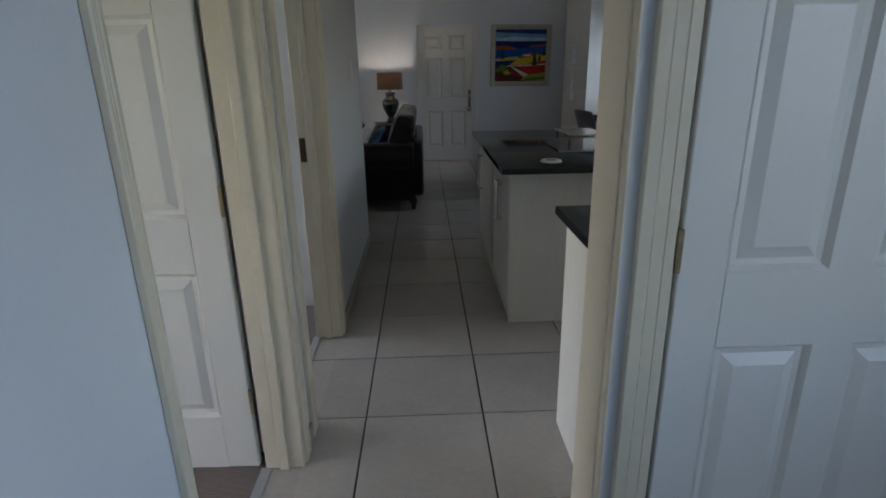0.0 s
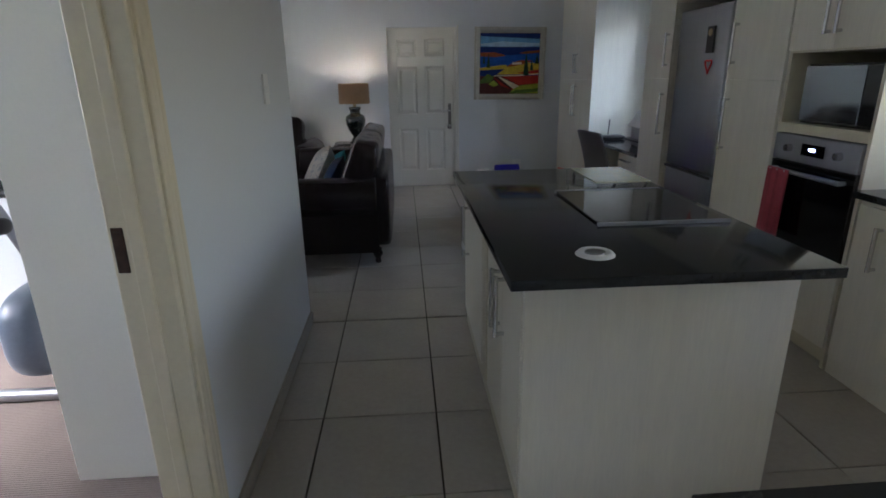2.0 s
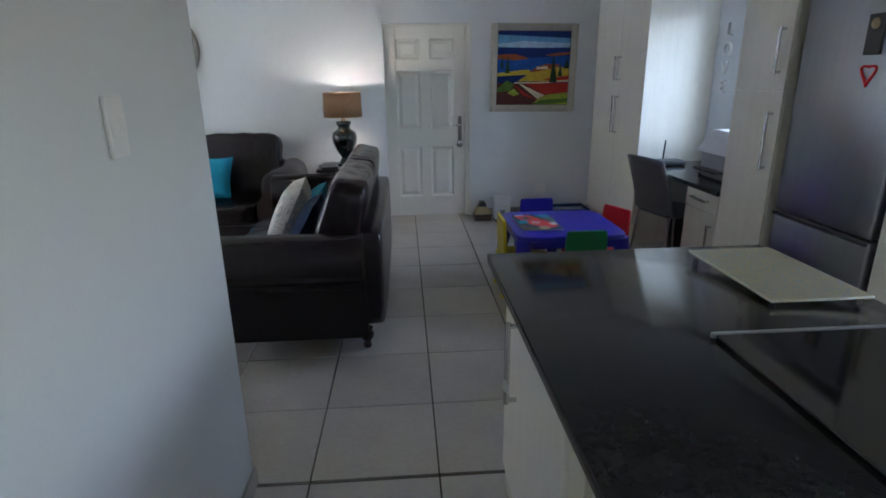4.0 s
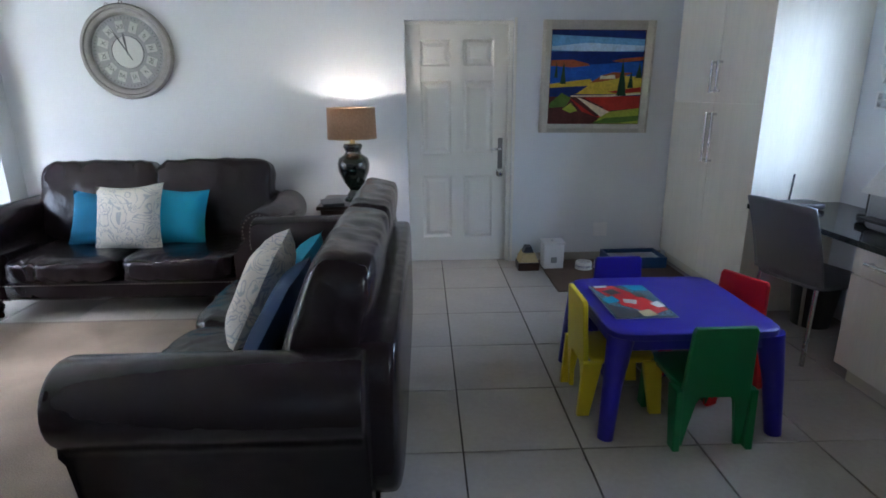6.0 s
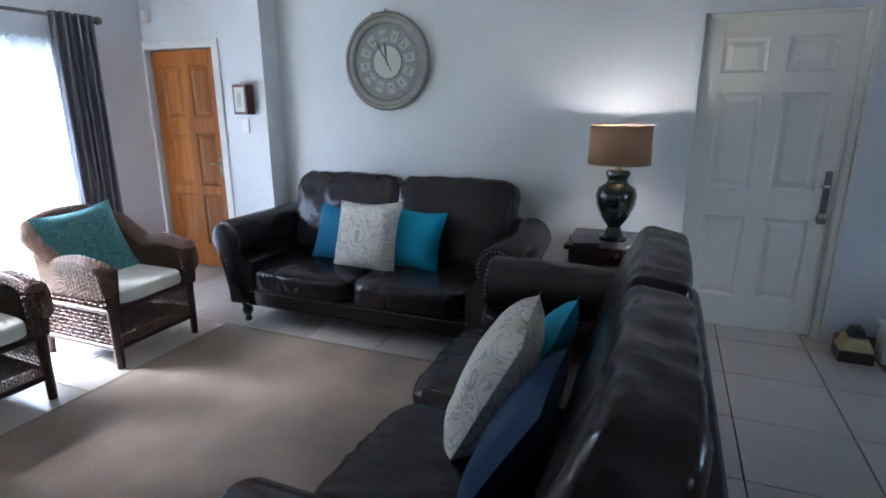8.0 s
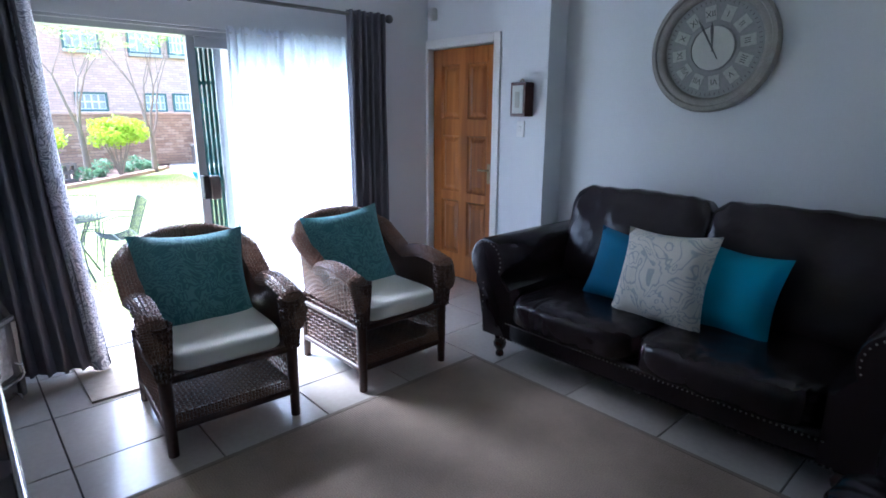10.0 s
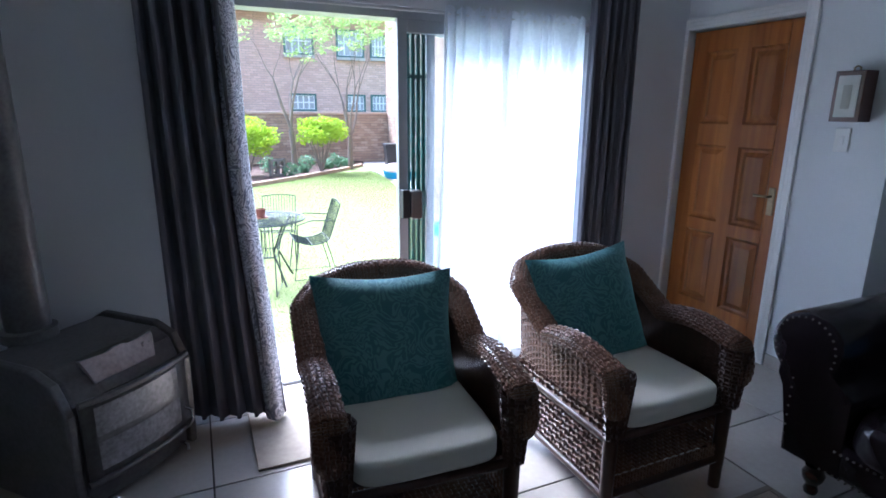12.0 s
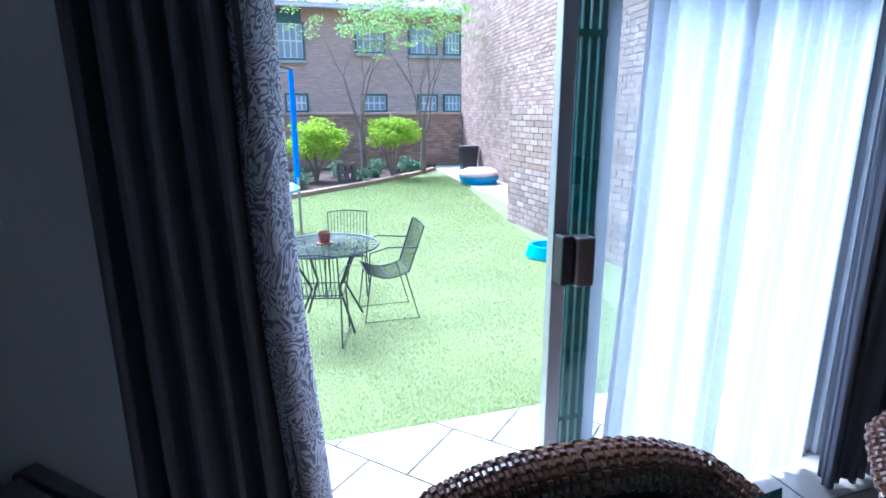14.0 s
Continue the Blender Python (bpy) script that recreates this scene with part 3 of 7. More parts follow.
def panel_door(name, w, h, m, mt, label, rails_mt=None, t=0.04, layout=None):
    """A six-panel leaf: x from 0 to w, face towards -y, z from 0 to h."""
    ob = thing(name, m, label, "door")
    ob["kind"] = "structure"
    st, mid = 0.115 * w / 0.81, 0.10 * w / 0.81
    rows = layout or ((0.22, 0.78), (0.97, 1.58), (1.70, 1.91))
    k = h / 2.03
    bm = B()
    box(bm, 0, st, 0, t, 0, h, 0.003, 1)
    box(bm, w - st, w, 0, t, 0, h, 0.003, 1)
    for a, b in rows:
        box(bm, w / 2 - mid / 2, w / 2 + mid / 2, 0.0, t, a * k, b * k)
    zs = [0.0] + [v * k for r in rows for v in r] + [h]
    for a, b in zip(zs[::2], zs[1::2]):
        box(bm, st, w - st, 0.0, t, a, b)
    part("leaf", bm, mt, ob)
    for a, b in rows:
        for x0, x1 in ((st, w / 2 - mid / 2), (w / 2 + mid / 2, w - st)):
            bm = B()
            z0, z1 = a * k, b * k
            def ring(d, y):
                return [bm.verts.new(p) for p in ((x0 + d, y, z0 + d), (x1 - d, y, z0 + d), (x1 - d, y, z1 - d), (x0 + d, y, z1 - d))]
            levels = [ring(0.0, 0.001), ring(0.012, 0.015), ring(0.026, 0.017), ring(0.055, 0.004), ring(0.06, 0.004)]
            for p, q in zip(levels, levels[1:]):
                for i in range(4):
                    bm.faces.new((p[i], p[(i + 1) % 4], q[(i + 1) % 4], q[i]))
            bm.faces.new(levels[-1])
            box(bm, x0, x1, 0.021, t - 0.006, z0, z1)
            bmesh.ops.recalc_face_normals(bm, faces=bm.faces)
            part("panel", bm, rails_mt or mt, ob)
    return ob


d1 = panel_door("door_front", 0.838, 1.985, pose(-0.125, 8.775, 0.004), M_GLOSS, "closed cream painted six-panel front door")
bm = B()
box(bm, 0.765, 0.805, -0.012, 0, 0.82, 1.08, 0.006)
part("lock_plate", bm, M_DARKCHROME, d1, "dark metal lock plate")
bm = B()
tube(bm, [(0.785, -0.01, 0.99), (0.785, -0.05, 0.99), (0.70, -0.055, 0.99)], 0.009)
part("door_handle", bm, M_CHROME, d1, smooth=True)
bm = B()
soft(bm, 0.75, 0.815, -0.03, -0.002, 0.75, 0.82, 3, 5)
part("padlock", bm, M_CHROME, d1, smooth=True)
bm = B()
box(bm, -0.13, 0.75, 8.765, 8.86, 1.99, 2.012, 0.002, 1)
box(bm, 0.714, 0.75, 8.735, 8.86, 0, 1.99, 0.004, 1)
box(bm, -0.13, -0.125, 8.765, 8.86, 0, 1.99)
box(bm, 0.752, 0.775, 8.712, 8.7205, 0, 2.03, 0.002, 1)
structure("front_door_frame", bm, M_GLOSS, "white painted front door frame")
bm = B()
box(bm, -0.13, 0.75, 8.82, 8.95, -0.01, 2.02)
structure("door_backing", bm, M_GLOSS)
d2 = panel_door("door_pine", 0.745, 1.925, pose(-4.577, 8.565, 0.006), M_PINE, "closed varnished pine door with raised panels", M_PINE, layout=((0.22, 0.72), (0.80, 1.30), (1.44, 1.90)))
bm = B()
box(bm, 0.655, 0.695, -0.008, 0, 0.86, 1.02, 0.004)
part("lock_plate", bm, M_BRASS, d2, "aged brass lock plate")
bm = B()
tube(bm, [(0.675, -0.005, 0.97), (0.675, -0.05, 0.97), (0.60, -0.055, 0.97)], 0.008)
part("door_handle", bm, M_BRASS, d2, smooth=True)
d3 = panel_door("door_hall", 0.793, 2.02, pose(0.487, 1.112, 0.006), M_GLOSS, "closed white six-panel door in a cream frame")
for z in (0.28, 1.02, 1.74):
    bm = B()
    tube(bm, [(-0.004, -0.004, z - 0.05), (-0.004, -0.004, z + 0.05)], 0.007)
    box(bm, -0.004, 0.0, -0.003, 0.03, z - 0.05, z + 0.05)
    part("hinge", bm, M_BRASS, d3, smooth=True)
d4 = panel_door("door_bedroom", 0.80, 2.02, pose(-1.525, 1.735, 0.008, 0, 0, -2), M_GLOSS, "open white six-panel bedroom door")
for z in (0.28, 1.02, 1.74):
    bm = B()
    tube(bm, [(0.806, 0.0, z - 0.05), (0.806, 0.0, z + 0.05)], 0.007)
    part("hinge", bm, M_BRASS, d4, smooth=True)

# sliding door: aluminium frame, one fixed leaf, glass, lock and folded security gate
ob = thing("sliding_door", pose(0, 0, 0), "open aluminium sliding glass door to the garden", "sliding door")
ob["kind"] = "structure"
bm = B()
box(bm, -4.74, -4.62, 5.70, 7.82, 1.885, 1.94, 0.004)
box(bm, -4.74, -4.62, 5.70, 5.74, 0, 1.885, 0.004)
box(bm, -4.74, -4.62, 7.78, 7.82, 0, 1.885, 0.004)
box(bm, -4.74, -4.61, 5.74, 7.78, -0.002, 0.018, 0.003)
part("frame", bm, M_ALU, ob)
for x, y0, y1 in ((-4.632, 6.560, 7.20), (-4.70, 6.745, 7.78)):
    bm = B()
    w = 0.052
    box(bm, x - 0.02, x + 0.02, y0, y0 + w, 0.02, 1.885, 0.004)
    box(bm, x - 0.02, x + 0.02, y1 - w, y1, 0.02, 1.885, 0.004)
    box(bm, x - 0.02, x + 0.02, y0 + w, y1 - w, 0.02, 0.09, 0.004)
    box(bm, x - 0.02, x + 0.02, y0 + w, y1 - w, 1.82, 1.885, 0.004)
    leaf = part("door_leaf", bm, M_ALU, ob)
    bm = B()
    box(bm, x - 0.003, x + 0.003, y0 + w, y1 - w, 0.09, 1.82)
    g = part("pane", bm, M_GLASS, leaf)
    g.visible_shadow = False
bm = B()
box(bm, -4.612, -4.555, 6.562, 6.602, 0.87, 1.025, 0.006)
part("lock_box", bm, M_BLACK, ob, "black gate lock box")
bm = B()
box(bm, -4.60, -4.540, 6.604, 6.668, 0.865, 1.02, 0.008)
part("lock_cover", bm, M_DARKCHROME, ob)
gate = thing("security_gate", pose(0, 0, 0), "folded dark green steel security gate behind the sliding door", "gate")
for i in range(4):
    bm = B()
    y = 6.622 + i * 0.030
    box(bm, -4.678, -4.656, y, y + 0.021, 0.02, 1.88, 0.002, 1)
    part("bar", bm, M_GREEN, gate)
for a in ((6.622, 6.735, 0.90, 1.00), (6.622, 6.735, 0.34, 0.36), (6.622, 6.735, 1.60, 1.62)):
    bm = B()
    box(bm, -4.6795, -4.6545, *a)
    part("gate_catch", bm, M_GREEN, gate)

# study window with blinds, and an added kitchen window for the fill lamp
ob = thing("window_study", pose(0, 0, 0), "window with white horizontal blinds over the desk", "window")
ob["kind"] = "structure"
bm = B()
for a in ((6.13, 6.18, 0.93, 2.08), (7.05, 7.10, 0.93, 2.08), (6.18, 7.05, 0.93, 0.98), (6.18, 7.05, 2.03, 2.08), (6.60, 6.64, 0.98, 2.03)):
    box(bm, 2.77, 2.81, *a)
part("window_frame", bm, M_GREEN, ob)
for i in range(26):
    bm = B()
    z = 0.97 + i * 0.042
    prism(bm, [(2.718, z - 0.008), (2.758, z + 0.016), (2.759, z + 0.018), (2.717, z - 0.005)], "y", 6.15, 7.085)
    part("slat", bm, M_WHITE, ob)
for y in (6.30, 6.62, 6.94):
    bm = B()
    tube(bm, [(2.716, y, 0.96), (2.716, y, 2.06)], 0.003, 6)
    part("cord", bm, M_WHITE, ob)
# made-up window: only a frame round the kitchen's fill lamp
ob = thing("window_kitchen", pose(0, 0, 0), "added window frame above the worktop, made to hold the fill lamp", "window")
ob["kind"] = "structure"
bm = B()
for a in ((2.2, 2.25, 1.15, 2.0), (3.15, 3.2, 1.15, 2.0), (2.25, 3.15, 1.15, 1.2), (2.25, 3.15, 1.95, 2.0)):
    box(bm, 2.77, 2.81, *a)
part("window_frame", bm, M_GREEN, ob)


# ---- kitchen ----
def bar_handle(bm, p, q, out, r=0.006):
    """A D handle from p to q, standing out by the vector out."""
    p, q, o = Vector(p), Vector(q), Vector(out)
    tube(bm, [p, p + o], r * 1.3, 8)
    tube(bm, [q, q + o], r * 1.3, 8)
    d = (q - p).normalized() * 0.012
    tube(bm, [p + o - d, q + o + d], r * 1.5, 8)
    return bm


def door_panel(parent, axis, face, a0, a1, z0, z1, out, handle=None, mt=None):
    """A flat cabinet front 18 mm thick on the face of a unit; handle: (along, z0, z1) upright or (a0, a1, z, 'h')."""
    bm = B()
    g = 0.0015
    lo, hi = (face - 0.018, face - 0.0005) if out < 0 else (face + 0.0005, face + 0.018)
    if axis == "x":
        box(bm, lo, hi, a0 + g, a1 - g, z0 + g, z1 - g, 0.0015, 1)
    else:
        box(bm, a0 + g, a1 - g, lo, hi, z0 + g, z1 - g, 0.0015, 1)
    ob = part("door", bm, mt or M_LAMINATE, parent)
    if handle:
        f = lo if out < 0 else hi
        o = Vector((out * 0.032, 0, 0)) if axis == "x" else Vector((0, out * 0.032, 0))
        if handle[-1] == "h":
            ends = [(f, handle[0], handle[2]), (f, handle[1], handle[2])] if axis == "x" else [(handle[0], f, handle[2]), (handle[1], f, handle[2])]
        else:
            ends = [(f, handle[0], handle[1]), (f, handle[0], handle[2])] if axis == "x" else [(handle[0], f, handle[1]), (handle[0], f, handle[2])]
        part("handle", bar_handle(B(), ends[0], ends[1], o), M_CHROME, ob, "satin metal bar handle", smooth=True)
    return ob


isl = thing("kitchen_island", pose(0, 0, 0), "white woodgrain kitchen island with bar handles", "kitchen island")
bm = B()
box(bm, 0.405, 1.24, 2.885, 4.45, 0.0, 0.892)
part("body", bm, M_LAMINATE, isl)
bm = B()
box(bm, 0.39, 1.245, 2.866, 2.884, 0.0, 0.892, 0.001, 1)
part("end_panel", bm, M_LAMINATE, isl)
bm = B()
box(bm, 0.398, 0.404, 2.89, 4.46, 0.0, 0.09)
part("kickboard", bm, M_EDGE, isl)
door_panel(isl, "x", 0.404, 2.89, 3.21, 0.10, 0.865, -1, (3.17, 0.55, 0.76))
door_panel(isl, "x", 0.404, 3.21, 3.56, 0.10, 0.865, -1, (3.255, 0.55, 0.76))
door_panel(isl, "x", 0.404, 3.74, 4.45, 0.10, 0.865, -1, (4.25, 0.50, 0.76))
bm = B()
box(bm, 0.386, 0.404, 3.60, 3.70, 0.10, 0.865)
part("filler", bm, M_EDGE, isl)
bm = B()
box(bm, 0.32, 1.27, 2.73, 4.47, 0.893, 0.925, 0.004, 2)
single("island_worktop", bm, M_GRANITE, "polished black granite worktop on the island", "worktop", smooth=40)
hob = thing("hob", pose(0, 0, 0), "black glass induction hob set in the granite", "hob")
bm = B()
box(bm, 0.735, 1.215, 3.235, 3.80, 0.926, 0.936, 0.003)
part("glass", bm, M_HOB, hob)
for y in (3.225, 3.801):
    bm = B()
    box(bm, 0.728, 1.222, y, y + 0.009, 0.926, 0.939, 0.001, 1)
    part("metal_trim", bm, M_STEEL, hob)
brd = thing("cutting_board", pose(1.115, 4.18, 0.927, 0, 0, 0), "pale patterned glass cutting board on the island", "cutting board")
bm = B()
box(bm, -0.14, 0.14, -0.215, 0.215, 0.004, 0.012, 0.003)
part("plate", bm, patterned("board_print", (0.34, 0.38, 0.33), (0.46, 0.40, 0.25), 10, 0.03, 0.15), brd)
for x in (-0.12, 0.12):
    for y in (-0.195, 0.195):
        part("foot", lathe(B(), [(0.008, -0.001), (0.008, 0.004)], 10, (x, y, 0)), M_BLACK, brd)
pp = thing("popup_socket", pose(0.615, 2.923, 0.926), "white ringed pop-up socket in the worktop", "socket")
part("ring", lathe(B(), [(0.034, 0.004), (0.040, 0.010), (0.052, 0.009), (0.060, 0.0), (0.050, -0.0005), (0.034, 0.001)], 32), M_WHITE, pp, smooth=True)
part("cap", lathe(B(), [(0.0, 0.006), (0.020, 0.006), (0.030, 0.009), (0.033, 0.002)], 24), M_DARKCHROME, pp, smooth=True)

u = thing("base_cabinet", pose(0, 0, 0), "white base cabinets under the corner worktop", "cabinet")
bm = B()
box(bm, 0.45, 2.69, 1.305, 1.92, 0, 0.892)
part("body", bm, M_LAMINATE, u)
bm = B()
prism(bm, [(0.41, 1.302), (2.695, 1.302), (2.695, 3.685), (2.06, 3.685), (2.06, 1.945), (0.41, 1.945)], "z", 0.893, 0.925, 0.003)
single("corner_worktop", bm, M_GRANITE, "black granite worktop running round the kitchen corner", "worktop")
u = thing("base_cabinet", pose(0, 0, 0), "white base cabinet with a bar handle", "cabinet")
bm = B()
box(bm, 2.12, 2.69, 3.06, 3.68, 0.0, 0.892)
part("body", bm, M_LAMINATE, u)
door_panel(u, "x", 2.12, 3.07, 3.67, 0.10, 0.865, -1, (3.52, 0.60, 0.78))
dw = thing("dishwasher", pose(0, 0, 0), "black dishwasher under the worktop", "dishwasher")
bm = B()
box(bm, 2.10, 2.68, 2.45, 3.055, 0.10, 0.868, 0.006)
part("body", bm, M_BLACK, dw)
bm = B()
box(bm, 2.09, 2.099, 2.47, 3.04, 0.74, 0.86, 0.002, 1)
part("control_panel", bm, M_HOB, dw)
bm = B()
box(bm, 2.16, 2.68, 2.45, 3.055, 0.0, 0.10)
part("plinth", bm, M_BLACK, dw)
u = thing("base_cabinet", pose(0, 0, 0), "white base cabinet beside the dishwasher", "cabinet")
bm = B()
box(bm, 2.12, 2.69, 1.93, 2.445, 0, 0.892)
part("body", bm, M_LAMINATE, u)
wc = thing("wall_cabinet", pose(0, 0, 0), "white wall cabinet above the worktop", "cabinet")
bm = B()
box(bm, 0.50, 1.90, 1.303, 1.63, 1.41, 2.20, 0.002, 1)
part("body", bm, M_LAMINATE, wc)
for a, b in ((0.50, 0.965), (0.967, 1.43), (1.432, 1.90)):
    door_panel(wc, "y", 1.631, a, b, 1.41, 2.20, 1)

F = 2.12
oven = thing("oven_cabinet", pose(0, 0, 0), "tall white cabinet unit housing oven and microwave", "cabinet")
for y in (3.70, 4.32):
    part("side_panel", box(B(), F, 2.69, y, y + 0.02, 0, 2.40), M_EDGE, oven)
for z0, z1 in ((0.10, 0.50), (1.125, 1.175), (1.53, 2.40)):
    part("shelf", box(B(), F, 2.65, 3.7205, 4.3195, z0, z1), M_EDGE, oven)
part("back", box(B(), 2.651, 2.69, 3.7205, 4.3195, 0.10, 2.40), M_EDGE, oven)
part("kickboard", box(B(), F + 0.05, 2.65, 3.7205, 4.3195, 0.0, 0.099), M_EDGE, oven)
door_panel(oven, "x", F, 3.705, 4.335, 0.11, 0.49, -1, (3.92, 4.12, 0.42, "h"))
door_panel(oven, "x", F, 3.705, 4.02, 1.54, 2.38, -1, (3.985, 1.62, 1.82))
door_panel(oven, "x", F, 4.02, 4.335, 1.54, 2.38, -1, (4.055, 1.62, 1.82))
ov = thing("oven", pose(0, 0, 0), "built-in stainless oven with black glass door", "oven")
bm = B()
box(bm, F + 0.004, 2.60, 3.725, 4.315, 0.505, 1.12)
part("body", bm, M_BLACK, ov)
bm = B()
box(bm, F - 0.018, F + 0.003, 3.722, 4.318, 0.985, 1.12, 0.003)
cp = part("control_panel", bm, M_STEEL, ov)
bm = B()
box(bm, F - 0.0215, F - 0.0185, 3.94, 4.10, 1.025, 1.085)
disp = part("display", bm, M_HOB, cp)
bm = B()
box(bm, F - 0.0235, F - 0.022, 4.00, 4.045, 1.05, 1.065)
em = bpy.data.materials.new("blue_clock_digits")
em.use_nodes = True
em.node_tree.nodes["Principled BSDF"].inputs["Emission Color"].default_value = (0.4, 0.5, 1.0, 1)
em.node_tree.nodes["Principled BSDF"].inputs["Emission Strength"].default_value = 1.0
part("digits", bm, em, cp)
for y in (3.84, 4.19):
    part("knob", lathe(B(), [(0.0, F - 0.045), (0.018, F - 0.045), (0.021, F - 0.018)], 18, (0, y, 1.052), "x"), M_CHROME, cp, smooth=True)
bm = B()
box(bm, F - 0.018, F + 0.003, 3.722, 4.318, 0.51, 0.98, 0.003)
od = part("door", bm, M_HOB, ov)
part("handle", bar_handle(B(), (F - 0.018, 3.78, 0.935), (F - 0.018, 4.26, 0.935), (-0.035, 0, 0), 0.008), M_STEEL, od, smooth=True)
bm = B()
sheet(bm, lambda a, b: (F - 0.068 - 0.006 * math.sin(a * 19) - 0.012 * b, 4.10 + a * 0.17, 0.945 - 0.36 * b), 16, 10)
tw = single("tea_towel", bm, M_REDCLOTH, "dark red tea towel hung over the oven handle", "towel", smooth=True)
tw.modifiers.new("thick", "SOLIDIFY").thickness = 0.008
mw = thing("microwave", pose(0, 0, 0), "black microwave with a mirror door in the niche", "microwave")
bm = B()
box(bm, F + 0.06, 2.65, 3.74, 4.26, 1.177, 1.475, 0.006)
part("body", bm, M_BLACK, mw)
bm = B()
box(bm, F + 0.045, F + 0.059, 3.86, 4.255, 1.19, 1.465, 0.003)
part("door", bm, mat("mirror_door_glass", (0.32, 0.36, 0.40), 0.06, 1.0, vary=0.02, bump=0), mw, "silvery mirrored door")
bm = B()
box(bm, F + 0.045, F + 0.059, 3.745, 3.855, 1.19, 1.465, 0.003)
part("control_panel", bm, M_HOB, mw)


def tall_cabinet(y0, y1, split, hy, label, top=2.40, face=F):
    c = thing("tall_cabinet", pose(0, 0, 0), label, "cabinet", "tall kitchen cabinets")
    bm = B()
    box(bm, face + 0.001, 2.69, y0, y1, 0.10, top)
    part("body", bm, M_LAMINATE, c)
    bm = B()
    box(bm, face + 0.06, 2.69, y0, y1, 0.0, 0.10)
    part("kickboard", bm, M_EDGE, c)
    door_panel(c, "x", face, y0, y1, 0.10, split, -1, (hy, split - 0.42, split - 0.12))
    door_panel(c, "x", face, y0, y1, split, top, -1, (hy, split + 0.10, split + 0.32))
    return c


tall_cabinet(4.345, 4.885, 1.394, 4.82, "tall white kitchen cabinet beside the fridge")
tall_cabinet(5.665, 6.12, 1.394, 5.725, "narrow tall white kitchen cabinet beside the fridge")
c = thing("bridge_cabinet", pose(0, 0, 0), "white cabinet above the fridge", "cabinet")
bm = B()
box(bm, F + 0.001, 2.69, 4.89, 5.66, 1.93, 2.40)
part("body", bm, M_LAMINATE, c)
door_panel(c, "x", F, 4.89, 5.66, 1.93, 2.40, -1)
fr = thing("fridge", pose(0, 0, 0), "tall silver fridge-freezer with magnets", "fridge")
bm = B()
box(bm, 2.175, 2.68, 4.945, 5.605, 0.03, 1.865, 0.008)
part("body", bm, M_BLACK, fr)
for z0, z1 in ((0.05, 0.755), (0.765, 1.86)):
    bm = B()
    box(bm, 2.12, 2.174, 4.945, 5.605, z0, z1, 0.012, 3)
    part("door", bm, M_STEEL, fr, smooth=30)
bm = B()
box(bm, 2.105, 2.119, 4.95, 5.60, 0.735, 0.752, 0.004)
part("grip", bm, M_BLACK, fr)
mg = thing("fridge_magnet", pose(0, 0, 0), "black and gold magnet on the fridge door", "magnet")
bm = B()
box(bm, 2.107, 2.119, 5.10, 5.19, 1.56, 1.73, 0.004)
part("plaque", bm, M_BLACK, mg)
part("disc", lathe(B(), [(0.0, 2.101), (0.022, 2.102), (0.024, 2.106)], 18, (0, 5.145, 1.69), "x"), M_BRASS, mg)
bm = B()
tube(bm, [(2.115, 5.145 + 0.042 * math.sin(a) ** 3, 1.485 + 0.04 * (math.cos(a) - 0.42 * math.cos(2 * a))) for a in [k * 2 * math.pi / 20 for k in range(20)]], 0.006, 6, True)
single("heart_magnet", bm, M_KRED, "red heart outline magnet on the fridge door", "magnet")

bowl = thing("fruit_bowl", pose(0.875, 1.64, 0.926), "chrome wire fruit bowl with yellow fruit on the worktop", "fruit bowl")
for k in range(9):
    z = 0.012 + 0.12 * (k / 8) ** 1.4
    r = 0.07 + 0.10 * (k / 8) ** 0.6
    part("wire", tube(B(), [(r * math.cos(a), r * math.sin(a), z) for a in [i * 2 * math.pi / 32 for i in range(32)]], 0.006 if k == 8 else 0.003, 6, True), M_CHROME, bowl, smooth=True)
part("base", lathe(B(), [(0.0, 0.0), (0.075, 0.0), (0.078, 0.012), (0.07, 0.016), (0.0, 0.014)], 28), M_CHROME, bowl, smooth=True)
for x, y, z in ((0.03, 0.03, 0.055), (-0.05, 0.01, 0.058), (0.0, -0.055, 0.056), (-0.01, 0.0, 0.11)):
    fz = single("lemon", soft(B(), -0.045, 0.045, -0.034, 0.034, -0.034, 0.034, 2.2, 6), M_LEMON, "ripe yellow lemon in the wire bowl", "lemon", pose(0.875 + x, 1.64 + y, 0.926 + z, 10, 20, 60 * x * 40), "lemons in the bowl", True)
kt = thing("kettle", pose(2.44, 3.28, 0.926), "dark kettle on the worktop", "kettle")
part("body", lathe(B(), [(0.0, 0.0), (0.085, 0.0), (0.088, 0.02), (0.075, 0.15), (0.06, 0.20), (0.0, 0.205)], 24), M_STEEL, kt, smooth=True)
part("handle", tube(B(), [(-0.07, 0, 0.18), (-0.13, 0, 0.17), (-0.135, 0, 0.08), (-0.085, 0, 0.04)], 0.011), M_BLACK, kt, smooth=True)
single("serving_tray", lathe(B(), [(0.0, 0.006), (0.15, 0.006), (0.165, 0.02), (0.17, 0.018), (0.155, 0.0), (0.0, 0.0)], 32), M_BLACK, "round black tray on the worktop", "tray", pose(2.29, 3.42, 0.926), "", True)

